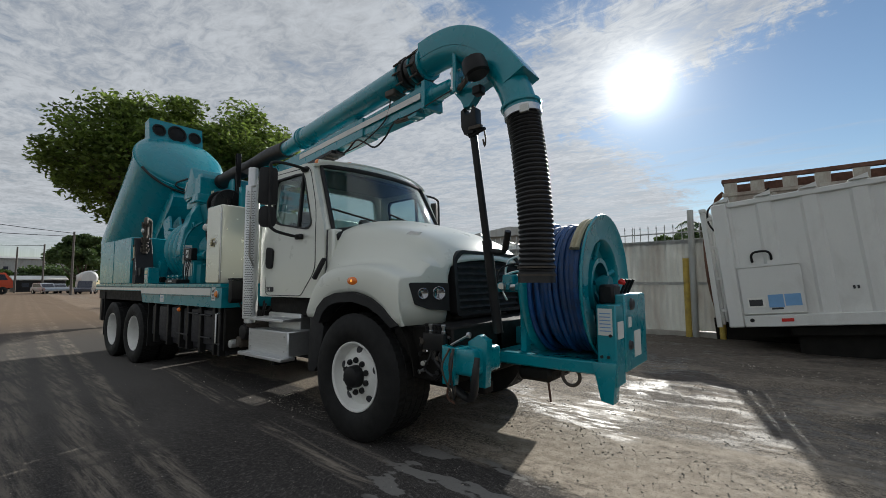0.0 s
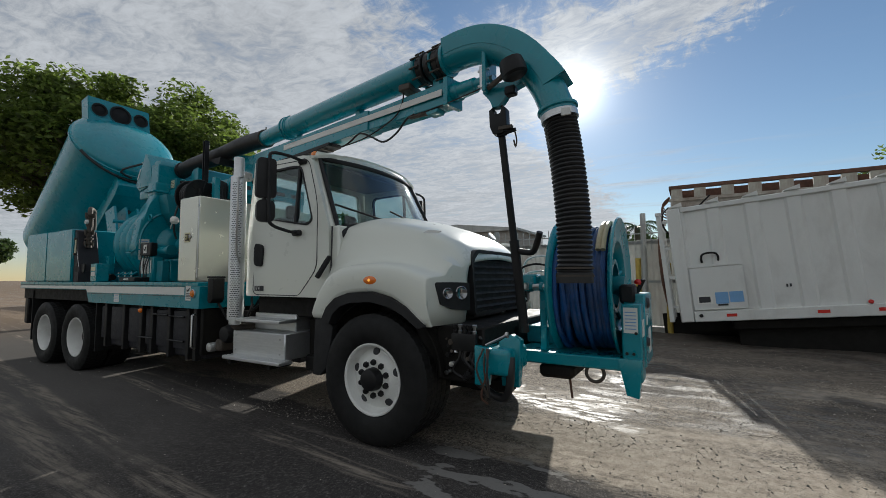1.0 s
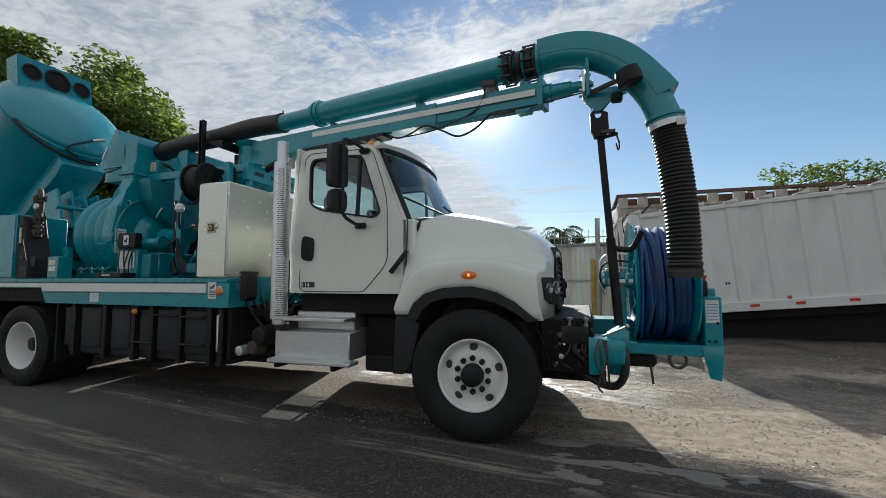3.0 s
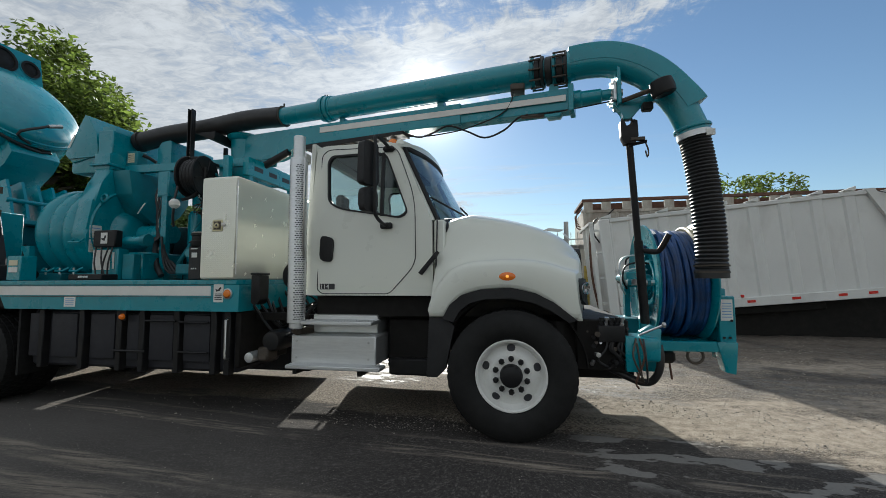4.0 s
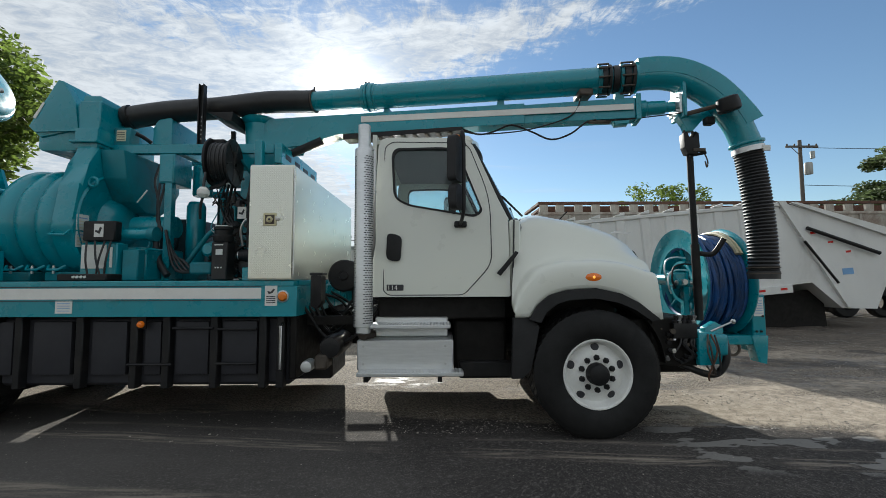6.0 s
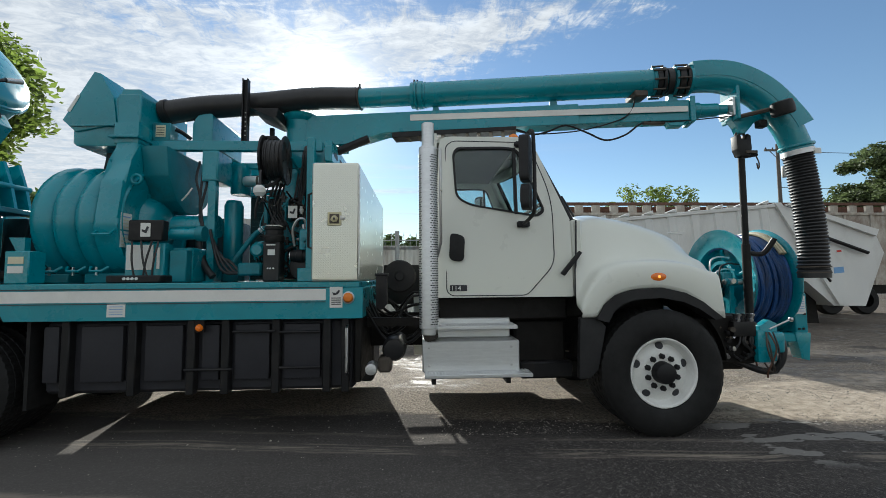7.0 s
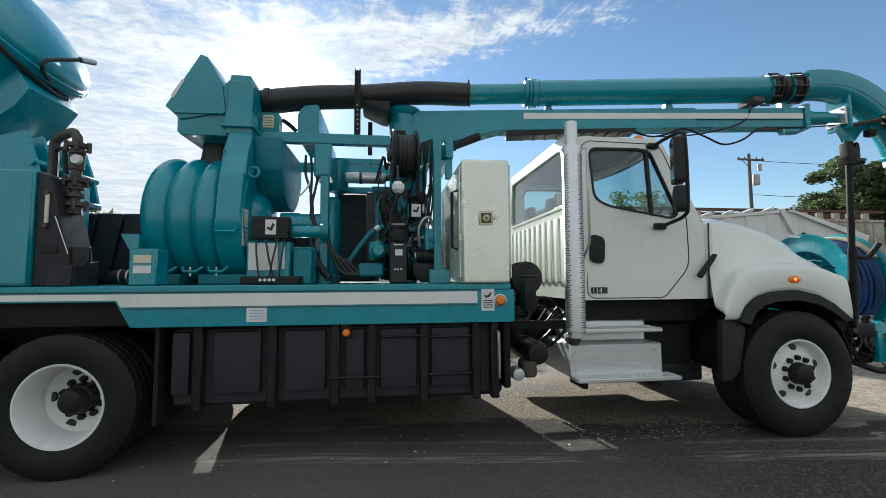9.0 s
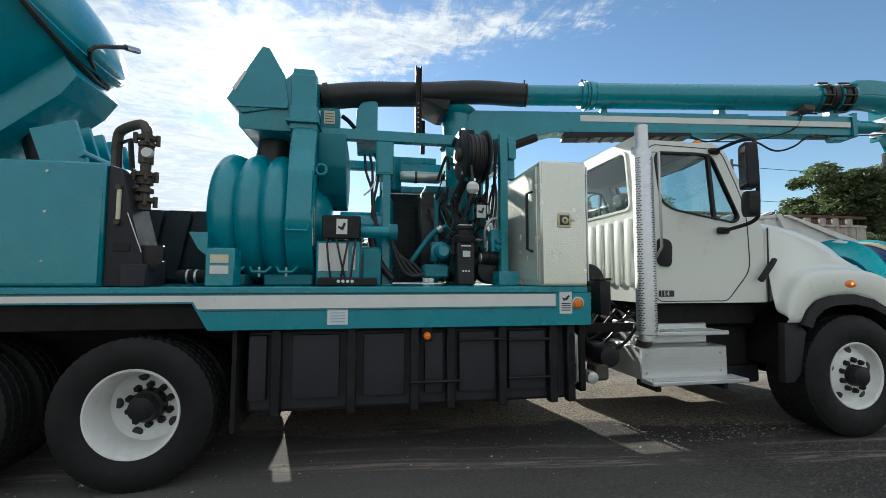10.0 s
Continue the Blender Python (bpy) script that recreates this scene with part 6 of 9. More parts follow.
# -- stack, steps, mirrors --
def build_cab_fittings():
    stack = part("exhaust_stack", lathe(B(), [(0.055, 0.92), (0.066, 0.93), (0.066, 2.60), (0.058, 2.66), (0.058, 2.855), (0.05, 2.86), (0.05, 2.7)], (-2.10, 0.10, 0), (0, 0, 1), 32), ALU, TRUCK, "tall silver exhaust stack with a perforated guard")
    guard = part("heat_guard", lathe(B(), [(0.082, 0.98), (0.086, 0.985), (0.086, 2.62), (0.082, 2.63)], (-2.10, 0.10, 0), (0, 0, 1), 32), ALU, stack)
    hole = None
    for k in range(72):
        for j in range(6):
            a = radians((-74 + 17 * j if j < 4 else -166 + 17 * (j - 4)) + (8.5 if k % 2 else 0))
            c = Vector((-2.10 + 0.0855 * math.cos(a), 0.10 + 0.0855 * math.sin(a), 1.02 + 0.0215 * k))
            if hole is None:
                hole = part("slot", quad_box(B(), -0.0015, 0.0015, -0.0095, 0.0095, -0.0042, 0.0042), INK, guard)
                hole.data.transform(Matrix.Translation(ORIGIN[TRUCK]))
            m = Matrix.Translation(c - ORIGIN[TRUCK]) @ Matrix.Rotation(a, 4, "Z")
            if k == 0 and j == 0:
                hole.matrix_basis = m
            else:
                twin(hole, m)
    part("grab_rail", sweep(B(), [(-2.02, 0.09, 2.62), (-1.99, 0.02, 2.6), (-1.99, 0.02, 1.75), (-2.02, 0.09, 1.62)], 0.012, 8), STEEL, stack)
    part("bracket", quad_box(B(), -2.12, -2.04, 0.12, 0.24, 2.60, 2.70, 0.01), STEEL, stack)
    part("elbow", sweep(B(), [(-2.10, 0.10, 0.94), (-2.10, 0.14, 0.90), (-2.05, 0.34, 0.88), (-1.9, 0.7, 0.88)], 0.05, 14, 4), CAST, stack)
    # aluminium steps with their box
    st = part("step_box", quad_box(B(), -2.16, -1.275, 0.12, 0.75, 0.58, 0.86, 0.012), ALU, TRUCK, "brushed aluminium battery box with steps")
    part("upper_box", quad_box(B(), -2.02, -1.32, 0.30, 0.78, 0.86, 1.05, 0.012), ALU, st)
    for x0, x1, y0, y1, z in ((-2.14, -1.19, -0.02, 0.16, 0.555), (-2.03, -1.30, 0.06, 0.34, 0.965)):
        tread = part("tread", quad_box(B(), x0, x1, y0, y1, z, z + 0.035, 0.006), ALU, st)
        n = int((x1 - x0) / 0.03)
        bm = B()
        for k in range(n):
            for j in range(4):
                cx, cy = x0 + 0.02 + k * 0.03, y0 + 0.02 + j * (y1 - y0 - 0.04) / 3
                quad_box(bm, cx - 0.008, cx + 0.008, cy - 0.012, cy + 0.012, z + 0.035, z + 0.04)
        tagged(part("grip", bm, ALU, tread), kind="stuff")
    for x in (-2.08, -1.42):
        part("bracket", quad_box(B(), x, x + 0.04, 0.02, 0.3, 0.50, 0.555), CHASSIS, st)
    for x, z in ((-2.1, 0.8), (-1.35, 0.8), (-2.1, 0.64), (-1.35, 0.64)):
        part("bolt", lathe(B(), [(0.0, -0.008), (0.01, -0.006), (0.012, 0.002)], (x, 0.12, z), (0, 1, 0), 8), STEEL, st)
    # mirrors on both sides, turned in towards the driver
    def toed(bm):
        c, q = Vector((-1.255, -0.165, 0)), Matrix.Rotation(radians(-25), 4, "Z")
        bm.transform(Matrix.Translation(c) @ q @ Matrix.Translation(-c))
        return bm
    for fl in (False, True):
        f = flip if fl else (lambda q: q)
        bm = sweep(B(), [(-1.19, 0.27, 2.72), (-1.19, 0.05, 2.735), (-1.195, -0.15, 2.715), (-1.185, -0.18, 2.6), (-1.185, -0.18, 2.1), (-1.19, -0.14, 1.985), (-1.2, 0.06, 1.94), (-1.2, 0.2, 1.93)], 0.017, 8, 4)
        mir = part("door_mirror", f(bm), PLASTIC, TRUCK, "tall black door mirror on a tube arm")
        part("housing", f(toed(prism(B(), rounded([(-0.265, 2.258), (-0.07, 2.258), (-0.075, 2.66), (-0.255, 2.66)], 0.04), "x", -1.295, -1.215, 0.025))), PLASTIC, mir)
        part("small_housing", f(toed(prism(B(), rounded([(-0.255, 2.012), (-0.08, 2.012), (-0.08, 2.235), (-0.255, 2.235)], 0.06), "x", -1.29, -1.215, 0.025))), PLASTIC, mir)
        part("mirror_glass", f(toed(quad_box(B(), -1.299, -1.294, -0.235, -0.095, 2.29, 2.63))), LAMP, mir)
        part("bracket", f(quad_box(B(), -1.26, -1.14, 0.16, 0.21, 1.90, 1.96, 0.012)), PLASTIC, mir)
        part("bracket", f(quad_box(B(), -1.26, -1.14, 0.22, 0.28, 2.69, 2.75, 0.02)), PLASTIC, mir)
    # grab rail, air tanks and coiled lines between cab and deck
    part("air_tank", lathe(B(), [(0, -0.3), (0.09, -0.28), (0.11, -0.22), (0.11, 0.22), (0.09, 0.28), (0, 0.3)], (-2.42, 0.45, 0.78), (0, 1, 0), 20), BLACK, TRUCK)
    part("air_filter", lathe(B(), [(0, 0), (0.05, 0.01), (0.055, 0.04), (0.055, 0.15), (0, 0.16)], (-2.62, 0.10, 0.62), (0, 1, 0), 16), ALU, TRUCK)
    part("valve", quad_box(B(), -2.56, -2.44, 0.15, 0.35, 0.58, 0.72, 0.02), CAST, TRUCK)
    part("cable_reel", lathe(B(), [(0.0, -0.02), (0.04, -0.02), (0.05, 0.0), (0.15, 0.005), (0.165, 0.02), (0.16, 0.035), (0.11, 0.045), (0.11, 0.19), (0.16, 0.2), (0.165, 0.215), (0.15, 0.23), (0, 0.23)], (-2.385, 0.55, 1.45), (0, 1, 0), 32), BLACK, TRUCK)
    case = part("junction_case", prism(B(), rounded([(-2.57, 1.17), (-2.52, 1.15), (-2.475, 1.20), (-2.475, 1.45), (-2.57, 1.45)], 0.015), "y", 0.05, 0.20, 0.01), BLACK, TRUCK)
    part("lid", quad_box(B(), -2.58, -2.465, 0.04, 0.21, 1.452, 1.475, 0.006), PLASTIC, case)
    rng = random.Random(8)
    for k in range(9):
        y = 0.25 + 0.12 * k
        part("air_line", sweep(B(), [(-2.7, y, 1.2 + rng.uniform(-0.1, 0.2)), (-2.5, y + rng.uniform(-0.1, 0.1), 0.95 + rng.uniform(-0.15, 0.25)), (-2.25, y + rng.uniform(-0.1, 0.1), 1.0 + rng.uniform(-0.2, 0.3)), (-2.0, y, 1.15)], 0.016, 6, 4), BLACK, TRUCK)
    part("drip_bar", quad_box(B(), -2.68, -2.1, 0.30, 0.36, 0.98, 1.06), CHASSIS, TRUCK)


build_cab_fittings()


# -- tool box --
def build_tool_box():
    b = part("tool_box", quad_box(B(), -3.125, -2.715, 0.0, 2.45, DECK + 0.004, 2.462, 0.012), PLATE, TRUCK, "tall diamond plate aluminium tool box")
    d = part("door", quad_box(B(), -3.115, -2.725, -0.014, -0.001, DECK + 0.02, 2.445, 0.004), PLATE, b)
    lt = part("latch", quad_box(B(), -2.985, -2.865, -0.022, -0.013, 1.895, 2.015, 0.006), BRASS, d, "worn brassy paddle latch")
    part("recess", quad_box(B(), -2.967, -2.883, -0.0245, -0.0221, 1.913, 1.997, 0.001), CAST, lt)
    part("paddle", prism(B(), rounded([(-2.96, 1.945), (-2.935, 1.925), (-2.905, 1.925), (-2.89, 1.96), (-2.915, 1.985), (-2.94, 1.98)], 0.012), "y", -0.036, -0.0248, 0.003), BRASS, lt)
    part("keyhole", lathe(B(), [(0, -0.004), (0.009, -0.004), (0.012, 0.002)], (-2.925, -0.036, 1.955), (0, 1, 0), 12), INK, lt)
    part("hasp", prism(B(), rounded([(-2.875, 1.945), (-2.835, 1.95), (-2.835, 1.97), (-2.875, 1.985)], 0.008), "y", -0.03, -0.0135, 0.002), STEEL, lt)
    def lozenges(n_u, n_v, place, tall=0.0013):
        bm = B()
        for i in range(n_u):
            for j in range(n_v):
                s = 1 if (i + j) % 2 else -1
                mid = (i + 0.5) / n_u, (j + 0.5) / n_v
                ring = [bm.verts.new(place(mid, p * 0.7 - q * 0.7 * s, p * 0.7 * s + q * 0.7, 0.0)) for p, q in ((0.014, 0), (0, 0.0045), (-0.014, 0), (0, -0.0045))]
                top = bm.verts.new(place(mid, 0, 0, tall))
                for k in range(4):
                    bm.faces.new((ring[k], ring[(k + 1) % 4], top))
        return bm
    def pattern(bm, parent):
        ob = tagged(part("tread_pattern", bm, PLATE, parent), kind="stuff")
        ob.data.polygons.foreach_set("use_smooth", [False] * len(ob.data.polygons))
    pattern(lozenges(18, 48, lambda m, u, v, h: (-3.105 + 0.37 * m[0] + u, -0.0142 - h, DECK + 0.035 + 0.99 * m[1] + v)), d)
    pattern(lozenges(112, 9, lambda m, u, v, h: (-2.7148 + h, 0.03 + 2.39 * m[0] + u, DECK + 0.02 + 0.19 * m[1] + v), 0.0005), b)
    pattern(lozenges(50, 46, lambda m, u, v, h: (-3.1402 - h, 0.08 + 1.1 * m[0] + u, DECK + 0.07 + 0.92 * m[1] + v)), b)
    part("hinge", rod(B(), (-2.712, -0.006, 1.45), (-2.712, -0.006, 2.42), 0.007, n=8), STEEL, d)
    part("rear_door", quad_box(B(), -3.14, -3.126, 0.06, 1.2, DECK + 0.05, 2.42, 0.004), PLATE, b)
    part("grab_handle", sweep(B(), [(-3.14, 0.14, 2.22), (-3.19, 0.14, 2.2), (-3.19, 0.14, 1.72), (-3.14, 0.14, 1.70)], 0.013, 8), BLACK, b, "black bar handle")


build_tool_box()


# -- rear boxes, black tank, debris tank --
TILT = radians(40)
TANK_AXIS = Vector((math.cos(TILT), 0, math.sin(TILT)))
TANK_MID = Vector((-7.69, YC, 4.17))
TANK_R = 0.90


def build_debris_tank():
    up = Vector((-math.sin(TILT), 0, math.cos(TILT)))
    prof = [(TANK_R * 0.6, -3.05), (TANK_R, -2.9), (TANK_R, -0.03), (TANK_R + 0.02, -0.02), (TANK_R + 0.02, 0.02), (TANK_R, 0.03)]
    for k in range(1, 13):
        a = radians(90 * k / 12)
        prof.append((TANK_R * math.cos(a) if k < 12 else 0.0, 0.03 + 0.27 * math.sin(a)))
    tank = part("debris_tank", lathe(B(), prof, TANK_MID, TANK_AXIS, 72), TEAL, TRUCK, "large teal debris tank tipped up with a domed front head")
    # housing with three round ports on the upper half of the head
    face = Vector((0.985, 0, 0.17)).normalized()
    rise = Vector((-face.z, 0, face.x))
    foot = Vector((-7.82, YC - 0.05, 4.58))

    def at(y, h, w):
        return foot + rise * h + face * w + Vector((0, y, 0))
    bm = B()
    lo = [bm.verts.new(at(y, h, w)) for w in (-0.30, 0.0) for y, h in ((-0.56, 0.02), (0.56, 0.02), (0.56, 0.58), (-0.56, 0.58))]
    for q in ((0, 1, 2, 3), (4, 5, 6, 7), (0, 1, 5, 4), (1, 2, 6, 5), (2, 3, 7, 6), (3, 0, 4, 7)):
        bm.faces.new([lo[i] for i in q])
    bmesh.ops.recalc_face_normals(bm, faces=bm.faces)
    bmesh.ops.bevel(bm, geom=list(bm.edges), offset=0.012, segments=2, affect="EDGES")
    box = part("port_housing", bm, TEAL, tank, "upright teal plate with three round ports")
    bm = B()
    lo = [bm.verts.new(at(y, h, w)) for w in (-0.4, 0.05) for y, h in ((-0.60, -0.14), (0.60, -0.14), (0.60, 0.03), (-0.60, 0.03))]
    for q in ((0, 1, 2, 3), (4, 5, 6, 7), (0, 1, 5, 4), (1, 2, 6, 5), (2, 3, 7, 6), (3, 0, 4, 7)):
        bm.faces.new([lo[i] for i in q])
    part("sill", bm, TEAL, box)
    for y, r in ((-0.37, 0.105), (0.0, 0.165), (0.38, 0.105)):
        pr = part("port", lathe(B(), [(r + 0.035, -0.005), (r + 0.035, 0.018), (r, 0.02), (r - 0.01, -0.0), (r - 0.02, 0.006), (0, 0.006)], at(y, 0.32, 0.0), face, 32), RUBBER, box)
        part("gasket", lathe(B(), [(r + 0.05, 0.0), (r + 0.05, 0.012), (r + 0.03, 0.014)], at(y, 0.32, 0.0), face, 32), TEAL_WORN, box)
    part("flange", lathe(B(), [(TANK_R + 0.005, -0.05), (TANK_R + 0.035, -0.05), (TANK_R + 0.035, -0.01), (TANK_R + 0.005, -0.01)], TANK_MID, TANK_AXIS, 72), TEAL, tank)
    # hoses lying over the head, and the cradle below
    pts = []
    for k in range(9):
        a = radians(205 + 10 * k)
        pts.append(TANK_MID + (Vector((0, 1, 0)) * math.cos(a) + up * -math.sin(a) * -1) * (TANK_R + 0.03) + TANK_AXIS * (0.02 - 0.02 * k))
    part("hose", sweep(B(), pts + [pts[-1] - TANK_AXIS * 0.5, pts[-1] - TANK_AXIS * 1.3 + Vector((0.1, 0, 0))], 0.028, 8, 3), HOSE, tank)
    a = radians(262)
    rim_pt = TANK_MID + (Vector((0, 1, 0)) * math.cos(a) + up * math.sin(a)) * (TANK_R + 0.02)
    part("hose", sweep(B(), [pts[-1], rim_pt + TANK_AXIS * 0.08 + Vector((0, -0.2, 0)), rim_pt + TANK_AXIS * 0.25 + Vector((0, 0.1, 0.1))], 0.02, 8, 4), HOSE, tank)
    part("hose_end", rod(B(), rim_pt + TANK_AXIS * 0.25 + Vector((0, 0.1, 0.1)), rim_pt + TANK_AXIS * 0.27 + Vector((0.02, 0.26, 0.14)), 0.03, n=10), STEEL, tank)
    # sump under the head, gussets and hoist that carry the tank
    low = TANK_MID - up * TANK_R

    def under(u, w):
        p = low + TANK_AXIS * u - up * w
        return (p.x, p.z)
    part("sump", prism(B(), [under(-0.10, -0.1), under(-0.14, 0.14), under(-0.35, 0.20), under(-2.6, 0.20), under(-2.7, -0.1)], "y", 0.92, 1.58, 0.015), TEAL, tank)
    for y in (0.86, 1.05, 1.25, 1.45, 1.64):
        part("gusset", prism(B(), [(-7.25, 2.28), (-6.92, 2.28), (-6.98, 2.55), (-7.08, 2.85), (-7.42, 2.75)], "y", y - 0.02, y + 0.02), TEAL, tank)
    part("cross_tube", rod(B(), (-7.0, 0.80, 2.55), (-7.0, 1.70, 2.55), 0.035, n=14), TEAL, tank)
    part("hoist_base", quad_box(B(), -7.42, -6.9, 0.66, 1.66, 2.22, 2.285, 0.01), TEAL_WORN, tank)
    part("hoist_pillar", quad_box(B(), -7.42, -7.25, 0.66, 1.66, DECK, 2.218, 0.01), TEAL_WORN, tank)
    part("hoist_cylinder", rod(B(), (-7.3, YC, 1.7), (-7.75, YC, 3.2), 0.12, n=20), BLACK, tank)


build_debris_tank()


def build_rear_boxes():
    for x0, x1 in ((-8.36, -7.42), (-7.40, -6.36)):
        for fl in (False, True):
            if fl and x1 > -7:
                continue
            f = flip if fl else (lambda q: q)
            b = part("side_locker", f(quad_box(B(), x0, x1, 0.01, 0.62, DECK + 0.004, 2.28, 0.012)), TEAL, TRUCK, "glossy teal side locker with a flat door")
            part("door", f(quad_box(B(), x0 + 0.01, x1 - 0.01, 0.0, 0.012, DECK + 0.02, 2.27, 0.005)), TEAL, b)
            for z in (1.58, 1.92, 2.2):
                part("bolt", f(lathe(B(), [(0.0, -0.007), (0.01, -0.005), (0.012, 0.004)], ((x0 + x1) / 2 + 0.17, 0.0, z), (0, 1, 0), 8)), STEEL, b)
    tank = part("water_tank", prism(B(), [(-6.355, DECK + 0.004), (-6.09, DECK + 0.004), (-6.126, 1.682), (-6.203, 1.967), (-6.263, 2.245), (-6.355, 2.275)], "y", 0.03, 0.30, 0.02), POLY, TRUCK, "black plastic water tank with a sloping front")
    part("sight_tube", rod(B(), (-6.275, 0.022, 1.88), (-6.275, 0.022, 2.1), 0.014, n=10), AGED, tank)
    for z in (1.86, 2.11):
        part("fitting", rod(B(), (-6.275, 0.0, z), (-6.275, 0.05, z), 0.02, n=8), CAST, tank)
    part("strap", rod(B(), (-6.215, 0.02, 1.93), (-6.115, 0.02, 1.65), 0.0035, n=6), STEEL, tank)
    part("plate", quad_box(B(), -6.30, -6.19, 0.022, 0.03, 1.655, 1.72, 0.003), BLACK, tank)
    # open channel with a round-bottomed upstand behind it
    br = part("black_bracket", quad_box(B(), -6.235, -6.075, 0.005, 0.018, DECK + 0.004, 1.565, 0.004), POLY, TRUCK)
    part("end_plate", prism(B(), [(0.018, DECK + 0.004), (0.30, DECK + 0.004), (0.30, 1.60), (0.018, 1.565)], "x", -6.085, -6.073, 0.003), POLY, br)
    part("back_plate", quad_box(B(), -6.235, -6.09, 0.29, 0.302, DECK + 0.004, 1.57), POLY, br)
    part("upstand", prism(B(), rounded([(-6.14, 1.70), (-5.985, 1.70), (-5.985, 1.60), (-6.03, 1.54), (-6.10, 1.54), (-6.14, 1.60)], [0.01, 0.01, 0.05, 0.05, 0.05, 0.05]), "y", 0.05, 0.07, 0.004), BLACK, br)
    # pipework above it
    p = part("fill_pipe", sweep(B(), [(-6.46, 0.32, 2.28), (-6.46, 0.32, 2.54), (-6.42, 0.30, 2.61), (-6.26, 0.2, 2.63), (-6.20, 0.17, 2.60), (-6.18, 0.16, 2.5), (-6.18, 0.16, 2.02)], 0.036, 12, 3), CAST, TRUCK, "brown cast fill pipe with flanged valves")
    for z, r, h in ((2.50, 0.062, 0.03), (2.45, 0.055, 0.03), (2.32, 0.05, 0.12), (2.22, 0.068, 0.03), (2.16, 0.055, 0.05), (2.10, 0.06, 0.03), (2.03, 0.07, 0.03), (1.97, 0.045, 0.05)):
        part("flange", lathe(B(), [(0.0, 0), (r, 0), (r, h), (0, h)], (-6.18, 0.16, z), (0, 0, 1), 14), CAST, p)
    for z in (2.515, 2.235, 2.045):
        for k in range(4):
            a = 1.57 * k + 0.5
            part("bolt", rod(B(), (-6.18 + 0.07 * math.cos(a), 0.16 + 0.07 * math.sin(a), z - 0.05), (-6.18 + 0.07 * math.cos(a), 0.16 + 0.07 * math.sin(a), z + 0.03), 0.016, n=6), CAST, p)
    part("gauge", lathe(B(), [(0, -0.01), (0.035, -0.01), (0.04, 0.02)], (-6.15, 0.10, 2.39), (0, 1, 0), 16), LABEL, p)
    part("pump_valve", sweep(B(), [(-6.42, 0.28, 2.28), (-6.42, 0.28, 2.5), (-6.33, 0.24, 2.52), (-6.31, 0.24, 2.3)], 0.02, 8), BLACK, p)
    far = part("far_water_tank", quad_box(B(), -7.36, -4.6, 1.75, 2.45, DECK + 0.004, 2.215, 0.05, 2), POLY, TRUCK, "black ribbed plastic water tank on the far side")
    for k in range(9):
        x = -7.33 + 0.275 * k
        part("rib", prism(B(), [(x, 1.45), (x + 0.225, 1.45), (x + 0.265, 1.70), (x + 0.35, 2.13), (x + 0.33, 2.20), (x + 0.125, 2.20), (x + 0.105, 2.13), (x + 0.04, 1.70)], "y", 1.69, 1.76, 0.015), POLY, far)
    part("suction_pipe", sweep(B(), [(-6.0, 0.35, 1.48), (-5.75, 0.35, 1.48)], 0.05, 14), RUBBER, TRUCK)
    for x in (-5.93, -5.87):
        part("clamp", lathe(B(), [(0.052, 0), (0.058, 0), (0.058, 0.015), (0.052, 0.015)], (x, 0.35, 1.48), (1, 0, 0), 18), STEEL, TRUCK)


build_rear_boxes()


